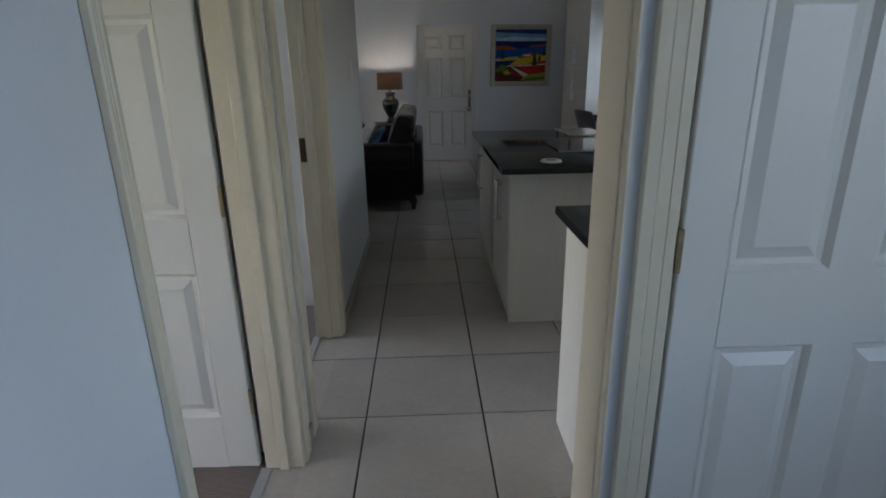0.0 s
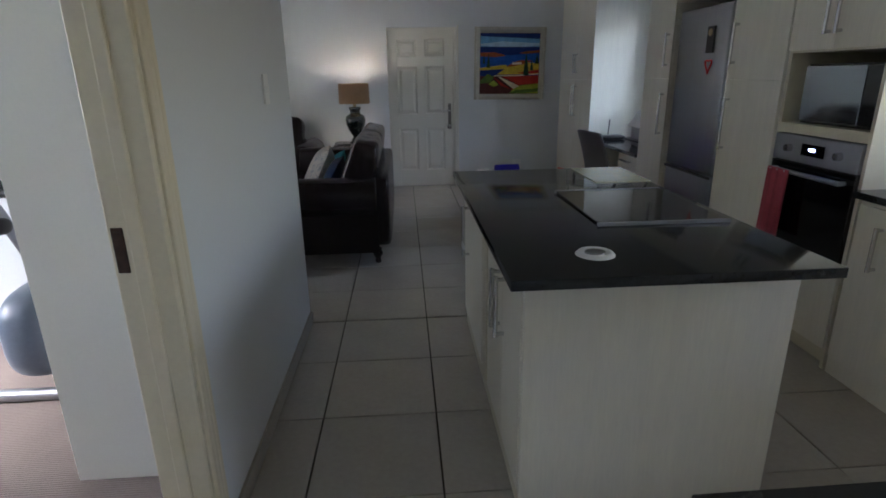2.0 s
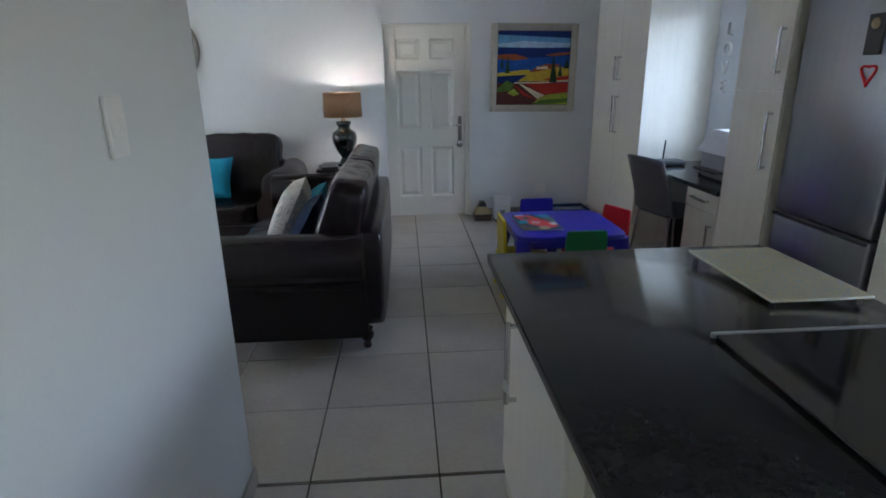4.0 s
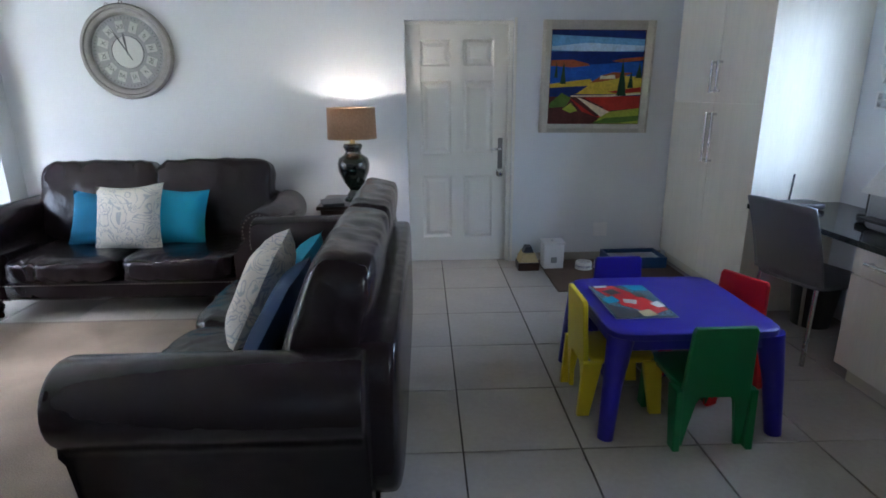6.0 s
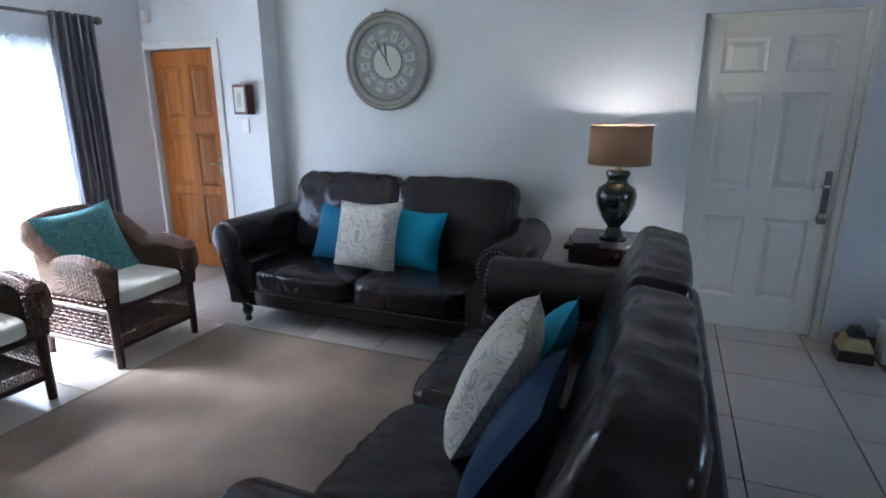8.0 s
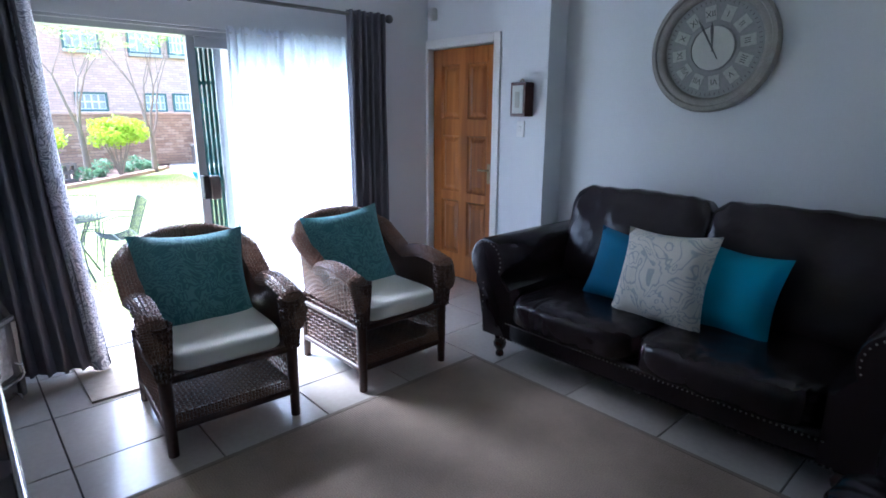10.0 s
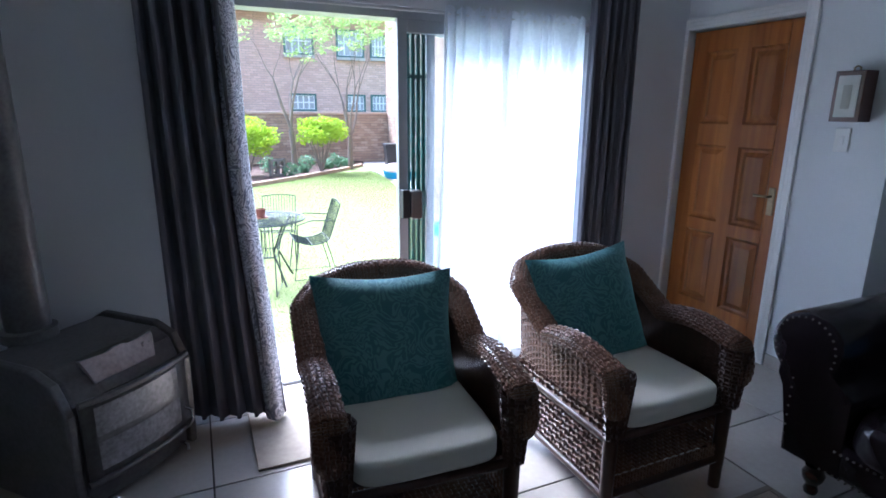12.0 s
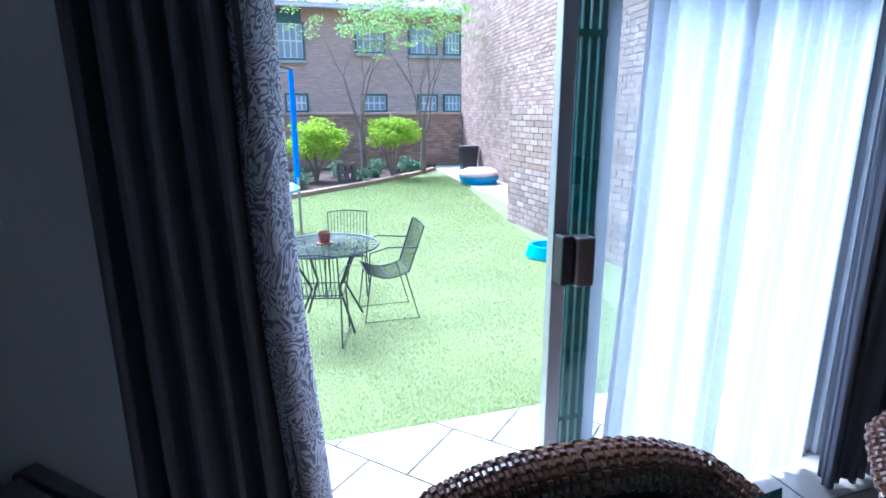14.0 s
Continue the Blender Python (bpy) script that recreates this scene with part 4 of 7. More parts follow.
# ---- study corner ----
tc = thing("tall_cupboard", pose(0, 0, 0), "tall white four-door cupboard in the corner", "cupboard")
bm = B()
box(bm, 2.122, 2.69, 7.47, 8.705, 0.10, 2.40)
part("body", bm, M_LAMINATE, tc)
bm = B()
box(bm, 2.100, 2.695, 7.45, 7.469, 0.0, 2.40, 0.001, 1)
part("side_panel", bm, M_LAMINATE, tc)
bm = B()
box(bm, 2.16, 2.69, 7.47, 8.705, 0.0, 0.10)
part("kickboard", bm, M_EDGE, tc)
for a, b, h in ((7.47, 8.04, 8.00), (8.043, 8.705, 8.08)):
    door_panel(tc, "x", 2.12, a, b, 0.10, 1.369, -1, (h, 0.96, 1.29))
    door_panel(tc, "x", 2.12, a, b, 1.372, 2.40, -1, (h, 1.45, 1.645))
dk = thing("writing_desk", pose(0, 0, 0), "black granite topped desk with white drawers", "desk")
bm = B()
box(bm, 2.121, 2.69, 6.125, 6.54, 0.10, 0.718)
part("body", bm, M_LAMINATE, dk)
bm = B()
box(bm, 2.17, 2.69, 6.125, 6.52, 0.0, 0.10)
part("kickboard", bm, M_EDGE, dk)
door_panel(dk, "x", 2.12, 6.125, 6.54, 0.585, 0.715, -1, (6.24, 6.42, 0.66, "h"))
door_panel(dk, "x", 2.12, 6.125, 6.54, 0.10, 0.58, -1, (6.17, 0.34, 0.50))
bm = B()
box(bm, 2.085, 2.695, 6.122, 7.449, 0.719, 0.75, 0.003)
part("desktop", bm, M_GRANITE, dk, "black granite top")
pr = thing("printer", pose(2.485, 6.56, 0.751), "grey office printer on the desk", "printer")
bm = B()
soft(bm, -0.20, 0.20, -0.20, 0.20, 0.0, 0.24, 12, 8)
part("body", bm, mat("printer_grey", (0.36, 0.36, 0.38), 0.5), pr, smooth=True)
bm = B()
prism(bm, [(-0.23, 0.19), (-0.12, 0.34), (0.19, 0.34), (0.2, 0.20)], "y", -0.21, 0.21, 0.008)
part("lid", bm, mat("printer_pale", (0.52, 0.52, 0.53), 0.5), pr)
bm = B()
box(bm, -0.27, -0.19, -0.15, 0.15, 0.06, 0.075, 0.004)
part("paper_tray", bm, M_BLACK, pr)
ph = thing("desk_phone", pose(2.42, 6.86, 0.751), "black cordless phone in its cradle on the desk", "phone")
part("cradle", soft(B(), -0.05, 0.05, -0.06, 0.06, 0, 0.05, 5, 6), M_BLACK, ph, smooth=True)
part("handset", soft(B(), -0.025, 0.02, -0.025, 0.025, 0.04, 0.20, 5, 6), M_BLACK, ph, smooth=True)
ro = thing("wifi_router", pose(2.30, 7.27, 0.751), "black wifi router with a thin antenna", "router")
part("body", soft(B(), -0.13, 0.13, -0.08, 0.08, 0, 0.045, 5, 6), M_BLACK, ro, smooth=True)
part("antenna", tube(B(), [(-0.02, 0.07, 0.03), (-0.01, 0.07, 0.20)], 0.006), M_BLACK, ro)
dc = thing("desk_chair", pose(2.20, 6.93, 0, 0, 0, 14), "grey plastic shell chair with metal legs at the desk", "chair")
part("seat", soft(B(), -0.20, 0.24, -0.22, 0.22, 0.42, 0.455, 6, 8), M_GREYPL, dc, smooth=True)
bm = B()
sheet(bm, lambda a, b: (-0.17 - 0.13 * b ** 1.3 - 0.05 * (1 - (2 * a - 1) ** 2) * (0.4 + b), (a - 0.5) * (0.44 - 0.02 * b), 0.45 + 0.43 * b + 0.02 * (1 - (2 * a - 1) ** 2) * b), 12, 10)
bk = part("backrest", bm, M_GREYPL, dc, smooth=True)
bk.modifiers.new("thick", "SOLIDIFY").thickness = 0.014
for x, y in ((-0.17, -0.18), (-0.17, 0.18), (0.19, -0.18), (0.19, 0.18)):
    part("leg", tube(B(), [(x, y, 0.43), (x * 1.25, y * 1.15, 0.0)], 0.012), M_CHROME, dc, smooth=True)
single("waste_basket", lathe(B(), [(0.0, 0.0), (0.11, 0.0), (0.14, 0.30), (0.135, 0.30), (0.105, 0.01), (0.0, 0.01)], 24), M_BLACK, "dark waste bin under the desk", "bin", pose(2.48, 7.24, 0), "", True)
for k, ch in enumerate("LOVE"):
    cu = bpy.data.curves.new("letter", "FONT")
    cu.body, cu.size, cu.extrude, cu.align_x = ch, 0.15, 0.012, "CENTER"
    ob = new("wall_letter", cu)
    ob.matrix_basis = pose(2.686, 7.27, 1.775 - 0.146 * k, 90, 0, -90)
    cu.materials.append(M_WHITE)
    tagged(ob, "white block letter fixed to the white wall", "wall letter", "letters on the wall")

# ---- sofas ----
def folds(bm, amp, freq, where, seed):
    """Creases pressed into a stuffed cushion; where(v) gives their strength."""
    bmesh.ops.recalc_face_normals(bm, faces=bm.faces)
    bm.normal_update()
    moves = []
    for v in bm.verts:
        k = where(v.co)
        if k > 0:
            q = Vector((v.co.x * freq[0] + seed, v.co.y * freq[1], v.co.z * freq[2] + seed))
            q += 0.35 * noise.noise_vector(q * 0.6)
            ridge = 1 - 2.6 * abs(noise.noise(q))
            moves.append((v, v.normal * (amp * k * ridge)))
    for v, d in moves:
        v.co += d
    return bm


def seat_block(a, b, D, seed):
    bm = soft(B(), a - 0.005, b + 0.005, -D / 2 - 0.01, D / 2 - 0.24, 0.235, 0.425, 5, 52, 0.012, 6.0, seed)
    return folds(bm, 0.0075, (15, 4, 5), lambda p: max(0.12, min(1.0, 1.4 - (p.y + D / 2) / 0.16)) if p.z > 0.27 else 0.1, seed)


def back_block(a, b, seed):
    """A back cushion: thick at its foot, narrower and rounder at the top."""
    bm = soft(B(), a, b, -0.14, 0.14, -0.32, 0.30, 7.5, 40, 0.009, 4.5, seed)
    for v in bm.verts:
        k = (v.co.z + 0.32) / 0.62
        v.co.y = v.co.y * (1.08 - 0.40 * k * k) + 0.03 * k * k
    return folds(bm, 0.0075, (8, 5, 6), lambda p: 0.35 + 0.65 * max(0.0, p.z / 0.3), seed)


def sofa(m, label):
    W, D = 2.20, 1.06
    s = thing("sofa", m, label, "sofa", "leather sofas")
    xi = W / 2 - 0.33
    part("base", soft(B(), -xi - 0.12, xi + 0.12, -D / 2 + 0.05, D / 2 - 0.04, 0.115, 0.27, 9, 10, 0.004), M_LEATHER, s, smooth=True)
    for k, (a, b) in enumerate(((-xi, 0.0), (0.0, xi))):
        part("seat_cushion", seat_block(a, b, D, k * 7.1 + 1.3), M_LEATHER, s, smooth=True)
    part("back_frame", soft(B(), -xi - 0.16, xi + 0.16, D / 2 - 0.17, D / 2, 0.115, 0.72, 8, 10, 0.004), M_LEATHER, s, smooth=True)
    for k, (a, b) in enumerate(((-xi - 0.10, 0.0), (0.0, xi + 0.10))):
        part("back_cushion", back_block(a, b, 3 + k * 5.3), M_LEATHER, s, smooth=True, m=pose(0, D / 2 - 0.25, 0.68, -11, 0, 0))
    for sg in (-1, 1):
        c = W / 2 - 0.135
        prof = []
        for k in range(22):
            a = radians(-62 + k * (285) / 21)
            prof.append((c + 0.135 * math.cos(a), 0.575 + 0.14 * math.sin(a)))
        prof += [(xi - 0.0, 0.44), (xi - 0.0, 0.12), (c + 0.03, 0.12), (c + 0.035, 0.40)]
        poly = [(sg * x, z) for x, z in prof]
        arm = part("arm", prism(B(), poly if sg > 0 else poly[::-1], "y", -D / 2 + 0.06, D / 2 - 0.10, 0.022), M_LEATHER, s, smooth=40)
        bm = B()
        scroll = [(c + 0.112 * math.cos(a), 0.575 + 0.118 * math.sin(a)) for a in [radians(200 - k * 13) for k in range(20)]] + [(c + 0.02, 0.44 - 0.04 * k) for k in range(8)]
        for x, z in scroll:
            lathe(bm, [(0.0, -D / 2 + 0.054), (0.003, -D / 2 + 0.0555), (0.0050, -D / 2 + 0.062)], 6, (sg * x, 0, z), "y")
        part("nail_trim", bm, M_NAIL, arm, "brass nailhead trim")["kind"] = "stuff"
        for y in (-D / 2 + 0.09, D / 2 - 0.12):
            part("foot", lathe(B(), [(0.0, 0.0), (0.022, 0.0), (0.026, 0.015), (0.019, 0.035), (0.036, 0.062), (0.040, 0.085), (0.030, 0.105), (0.034, 0.12)], 16, (sg * (W / 2 - 0.235), y, 0)), M_DARKWOOD, s, smooth=True)
    bm = B()
    for k in range(72):
        lathe(bm, [(0.0, -D / 2 + 0.046), (0.003, -D / 2 + 0.0475), (0.0050, -D / 2 + 0.054)], 6, (-xi - 0.06 + k * (2 * xi + 0.12) / 71, 0, 0.138), "y")
    part("nail_row", bm, M_NAIL, s, "row of brass nailheads")["kind"] = "stuff"
    bm = B()
    for k in range(72):
        lathe(bm, [(0.0, -D / 2 + 0.043), (0.003, -D / 2 + 0.0445), (0.0050, -D / 2 + 0.052)], 6, (-xi - 0.02 + k * (2 * xi + 0.04) / 71, 0, 0.236), "y")
    part("nail_row", bm, M_NAIL, s, "row of brass nailheads")["kind"] = "stuff"
    return s


sofa(pose(-2.06, 8.09, 0), "dark brown leather two-seat sofa against the wall")
sofa(pose(-0.605, 6.50, 0, 0, 0, -90), "dark brown leather two-seat sofa with its back to the dining side")


def cushion(name, w, h, t, m, mt, label, seed):
    return single(name, pillow(B(), w, h, t, 14, seed), mt, label, "cushion", m, "scatter cushions", True)


cushion("cushion", 0.40, 0.39, 0.17, pose(-2.38, 7.98, 0.405, -20, 4, 0), M_BLUE, "blue cotton cushion on the leather sofa", 1)
cushion("cushion", 0.47, 0.46, 0.20, pose(-2.10, 7.86, 0.405, -22, -3, -3), M_WHITEP, "white printed linen cushion on the leather sofa", 2)
cushion("cushion", 0.38, 0.40, 0.17, pose(-1.80, 7.97, 0.41, -20, 3, 0), M_TURQ, "turquoise cotton cushion on the leather sofa", 3)
cushion("cushion", 0.47, 0.47, 0.20, pose(-0.84, 6.40, 0.405, 0, 0, -84) @ pose(0, 0, 0, -27, 0, 0), M_WHITEP, "white printed linen cushion leaning on the sofa back", 4)
cushion("cushion", 0.42, 0.42, 0.13, pose(-0.71, 6.17, 0.40, 0, 0, -90) @ pose(0, 0, 0, -30, 0, 0), M_NAVY, "navy cushion behind the printed cushion", 5)
cushion("cushion", 0.38, 0.38, 0.13, pose(-0.74, 6.72, 0.405, 0, 0, -94) @ pose(0, 0, 0, -30, 6, 0), M_TURQ, "turquoise cushion on the leather sofa", 6)

# ---- lamp table, lamp, clocks, painting ----
lt = thing("side_table", pose(-0.54, 8.36, -0.092), "dark wooden side table between the sofas", "side table")
part("tabletop", box(B(), -0.27, 0.27, -0.25, 0.27, 0.705, 0.735, 0.006), M_DARKWOOD, lt)
part("apron", box(B(), -0.24, 0.24, -0.24, 0.24, 0.61, 0.705, 0.003, 1), M_DARKWOOD, lt)
for x in (-0.225, 0.225):
    for y in (-0.225, 0.225):
        part("leg", lathe(B(), [(0.014, 0.0), (0.02, 0.05), (0.014, 0.09), (0.024, 0.2), (0.017, 0.42), (0.026, 0.5), (0.026, 0.61)], 12, (x, y, 0)), M_DARKWOOD, lt, smooth=True)
part("shelf", box(B(), -0.22, 0.22, -0.22, 0.22, 0.18, 0.20, 0.003, 1), M_DARKWOOD, lt)
tl = thing("table_lamp", pose(-0.54, 8.35, 0.644), "dark glazed urn lamp with a tan drum shade, lit", "lamp")
part("urn", lathe(B(), [(0.000, 0.000), (0.084, 0.000), (0.084, 0.023), (0.062, 0.034), (0.056, 0.057), (0.039, 0.086), (0.084, 0.149), (0.118, 0.230), (0.125, 0.287), (0.112, 0.333), (0.067, 0.362), (0.058, 0.385), (0.067, 0.402), (0.076, 0.425), (0.067, 0.443), (0.000, 0.448)], 36), M_URN, tl, smooth=True)
part("neck", lathe(B(), [(0.022, 0.44), (0.022, 0.49), (0.014, 0.50), (0.014, 0.56)], 14), M_BRASS, tl, smooth=True)
bm = B()
lathe(bm, [(0.187, 0.482), (0.182, 0.714)], 48)
bm.faces.ensure_lookup_table()
bmesh.ops.delete(bm, geom=[f for f in bm.faces if len(f.verts) > 4], context="FACES")
sh = part("shade", bm, M_SHADE, tl, "tan linen drum shade", smooth=True)
sh.modifiers.new("thick", "SOLIDIFY").thickness = 0.003
for z, r in ((0.484, 0.187), (0.712, 0.182)):
    bm = B()
    tube(bm, [(r * math.cos(a), r * math.sin(a), z) for a in [i * 2 * math.pi / 40 for i in range(40)]], 0.0035, 6, True)
    part("shade_ring", bm, M_BRASS, tl)
bm = B()
for k in range(3):
    a = k * 2 * math.pi / 3
    tube(bm, [(0.01 * math.cos(a), 0.01 * math.sin(a), 0.495), (0.185 * math.cos(a), 0.185 * math.sin(a), 0.495)], 0.002, 6)
part("shade_carrier", bm, M_BRASS, tl)
bk = single("notebook", box(B(), -0.08, 0.08, -0.11, 0.11, 0, 0.025, 0.004), M_BLACK, "dark notebook on the side table", "book", pose(-0.70, 8.20, 0.644, 0, 0, 15))
single("paper_slip", box(B(), -0.06, 0.06, -0.04, 0.04, 0, 0.003), M_WHITE, "white paper on the side table", "paper", pose(-0.38, 8.18, 0.644, 0, 0, -20))

wc = thing("wall_clock", pose(-2.31, 8.719, 1.79, 0, -9, 0), "large round grey wooden wall clock with roman numerals", "clock")
part("rim", lathe(B(), [(0.355, 0.0), (0.357, -0.03), (0.345, -0.05), (0.325, -0.052), (0.318, -0.040), (0.300, -0.043), (0.285, -0.034), (0.275, -0.018), (0.275, 0.0)], 64, (0, 0, 0), "y"), M_CLOCKRIM, wc, smooth=True)
part("dial", lathe(B(), [(0.0, -0.012), (0.277, -0.012), (0.277, -0.002)], 64, (0, 0, 0), "y"), M_CLOCKFACE, wc)
part("centre_disc", lathe(B(), [(0.0, -0.017), (0.118, -0.017), (0.120, -0.0125)], 48, (0, 0, 0), "y"), M_CLOCKPALE, wc)
part("inner_ring", lathe(B(), [(0.120, -0.0125), (0.121, -0.020), (0.126, -0.020), (0.127, -0.0125)], 48, (0, 0, 0), "y"), M_CLOCKFACE, wc)
for k, num in enumerate(("XII", "I", "II", "III", "IIII", "V", "VI", "VII", "VIII", "IX", "X", "XI")):
    a = radians(30 * k)
    bm = B()
    box(bm, -0.031, 0.031, -0.016, -0.0125, 0.150, 0.232, 0.001, 1)
    pl = part("numeral_plate", bm, M_CLOCKPLATE, wc, m=Matrix.Rotation(a, 4, "Y"))
    cu = bpy.data.curves.new("numeral", "FONT")
    cu.body, cu.size, cu.extrude, cu.align_x = num, 0.046, 0.0006, "CENTER"
    cu.materials.append(M_CLOCKINK)
    ob = new("numeral", cu)
    ob.parent = pl
    ob.matrix_basis = pose(0, -0.0168, 0.173, 90, 0, 0)
bm = B()
for k in range(60):
    a = radians(6 * k)
    c0, s0 = math.cos(a), math.sin(a)
    tube(bm, [(0.247 * s0, -0.0128, 0.247 * c0), (0.262 * s0, -0.0128, 0.262 * c0)], 0.0018, 4)
part("minute_track", bm, M_CLOCKINK, wc)["kind"] = "stuff"
for nm, a, ln, w in (("minute_hand", -21, 0.19, 0.006), ("hour_hand", 3, 0.145, 0.009)):
    bm = B()
    prism(bm, [(-0.003, -0.07 if ln > 0.15 else -0.02), (0.003, -0.07 if ln > 0.15 else -0.02), (w, ln * 0.72), (0.0, ln), (-w, ln * 0.72)], "y", -0.024, -0.0215)
    part(nm, bm, M_CLOCKINK, wc, m=Matrix.Rotation(radians(a), 4, "Y"))
for x in (-0.055, 0.055):
    part("hanger", tube(B(), [(x - 0.012, -0.012, 0.350), (x - 0.012, -0.012, 0.366), (x, -0.012, 0.374), (x + 0.012, -0.012, 0.366), (x + 0.012, -0.012, 0.350)], 0.004, 6), M_CLOCKRIM, wc)

sc = thing("box_clock", pose(-3.51, 8.518, 1.40), "small dark wooden box clock with a pale face", "clock")
part("case", box(B(), -0.068, 0.068, -0.095, 0.0, 0.0, 0.235, 0.004), mat("mahogany_case", (0.06, 0.014, 0.010), 0.3, vary=0.2), sc)
part("dial", box(B(), -0.048, 0.048, -0.0985, -0.0955, 0.022, 0.213), M_CLOCKPALE, sc)
part("motif", box(B(), -0.02, 0.02, -0.1005, -0.099, 0.06, 0.17), mat("motif_tone", (0.34, 0.33, 0.28), 0.6), sc)
part("hook", tube(B(), [(-0.014, -0.05, 0.234), (-0.014, -0.05, 0.25), (0.0, -0.05, 0.258), (0.014, -0.05, 0.25), (0.014, -0.05, 0.234)], 0.004, 6), M_BRASS, sc)


def plate(name, m, w, h, label, n):
    s = thing(name, m, label, name.split("_")[-1])
    part("plate", box(B(), -w / 2, w / 2, -0.010, 0.0, -h / 2, h / 2, 0.003), M_WHITE, s)
    for k in range(n):
        x = (k - (n - 1) / 2) * w / n
        part("rocker", box(B(), x - 0.012, x + 0.012, -0.014, -0.0105, -0.02, 0.02, 0.002, 1), M_WHITE, s)
    return s


plate("light_switch", pose(-3.55, 8.519, 1.31), 0.07, 0.115, "white light switch on the pale wall", 1)
plate("light_switch", pose(-0.564, 3.98, 1.40, 0, 0, 90), 0.075, 0.13, "white light switch on the hall wall", 2)
plate("wall_socket", pose(1.555, 8.719, 0.28), 0.12, 0.12, "white wall socket above the skirting", 2)
se = thing("motion_sensor", pose(-4.50, 8.50, 2.20, 0, 0, 0), "small white motion sensor high on the wall", "sensor")
part("housing", soft(B(), -0.03, 0.03, -0.045, 0.019, -0.05, 0.05, 5, 6), M_WHITE, se, smooth=True)

pa = thing("painting", pose(1.432, 8.719, 1.563, 0, 0.8, 0), "framed bright oil painting of a coastal landscape", "painting")
for x0, x1, z0, z1 in ((-0.455, -0.385, -0.44, 0.44), (0.385, 0.455, -0.44, 0.44), (-0.385, 0.385, 0.37, 0.44), (-0.385, 0.385, -0.44, -0.37)):
    bm = B()
    if x1 - x0 < 0.1:
        prism(bm, [(x0, 0), (x0, -0.03), (x0 + (0.02 if x0 < 0 else 0.045), -0.042), (x1, -0.024 if x0 < 0 else -0.03), (x1, 0)], "z", z0, z1, 0.002)
    else:
        prism(bm, [(0, z0), (-0.03, z0), (-0.042, (z0 + z1) / 2), (-0.028, z1), (0, z1)], "x", x0, x1, 0.002)
    part("frame_side", bm, M_SILVER, pa)
part("canvas", box(B(), -0.386, 0.386, -0.012, -0.001, -0.371, 0.371), M_PAINT["dark"], pa)
SHAPES = [("sky", [(-.38, .12), (.38, .12), (.38, .365), (-.38, .365)]), ("deep", [(-.38, .33), (.38, .30), (.38, .365), (-.38, .365)]), ("cloud", [(-.38, .24), (-.1, .27), (.38, .25), (.38, .215), (0, .20), (-.38, .215)]),
          ("deep", [(-.38, -.15), (.38, -.15), (.38, .205), (-.38, .205)]), ("sea", [(-.38, -.06), (.1, -.02), (.38, .02), (.38, .13), (-.1, .10), (-.38, .09)]),
          ("yellow", [(-.38, -.05), (-.15, -.02), (-.05, -.01), (0, -.06), (-.2, -.07), (-.38, -.08)]), ("yellow", [(-.16, -.13), (0, -.02), (.15, .02), (.38, .01), (.38, -.12), (.1, -.13)]),
          ("rust", [(-.05, -.04), (.05, .02), (.14, .045), (.3, .04), (.2, .0), (.05, -.03)]), ("cream", [(.03, -.01), (.035, .02), (.07, .015), (.15, .025), (.16, -.005)]),
          ("red", [(.10, -.11), (.38, -.07), (.38, -.11), (.2, -.125)]), ("cream", [(-.2, -.14), (.1, -.135), (.38, -.115), (.38, -.13), (.1, -.15), (-.2, -.152)]),
          ("red", [(-.22, -.15), (.02, -.31), (.1, -.30), (.05, -.17), (.38, -.145), (.38, -.24), (.15, -.25), (.06, -.32), (-.1, -.27)]), ("red", [(-.1, -.155), (.38, -.14), (.38, -.24), (.14, -.26)]),
          ("cream", [(-.15, -.155), (-.12, -.16), (.13, -.27), (.06, -.31)]), ("lime", [(.06, -.31), (.13, -.27), (.38, -.24), (.38, -.365), (.0, -.365)]), ("green", [(-.02, -.365), (.2, -.36), (.38, -.34), (.38, -.3), (.1, -.32)]),
          ("green", [(-.38, -.21), (-.28, -.12), (-.2, -.16), (-.24, -.23), (-.38, -.24)]), ("lime", [(-.27, -.25), (-.2, -.20), (-.14, -.26), (-.2, -.28)]), ("dark", [(-.38, -.365), (-.38, -.24), (-.2, -.28), (0, -.365)]),
          ("rust", [(-.38, .135), (-.2, .14), (-.08, .11), (-.06, .095), (-.2, .08), (-.38, .09)]), ("rust", [(.12, .13), (.2, .15), (.38, .165), (.38, .14), (.2, .12)]),
          ("cypress", [(-.35, .0), (-.335, .13), (-.32, .0)]), ("cypress", [(-.30, -.05), (-.275, .13), (-.25, -.05)]), ("cypress", [(.175, -.14), (.21, .15), (.255, -.14)]), ("cypress", [(.26, -.08), (.285, .06), (.31, -.08)]), ("cypress", [(.32, .0), (.35, .12), (.375, .0)])]
for k, (c, poly) in enumerate(SHAPES):
    bm = B()
    y = -0.0128 - 0.0006 * k
    f = bm.faces.new([bm.verts.new((x, y, z)) for x, z in poly])
    bmesh.ops.recalc_face_normals(bm, faces=bm.faces)
    part("brushwork", bm, M_PAINT[c], pa)

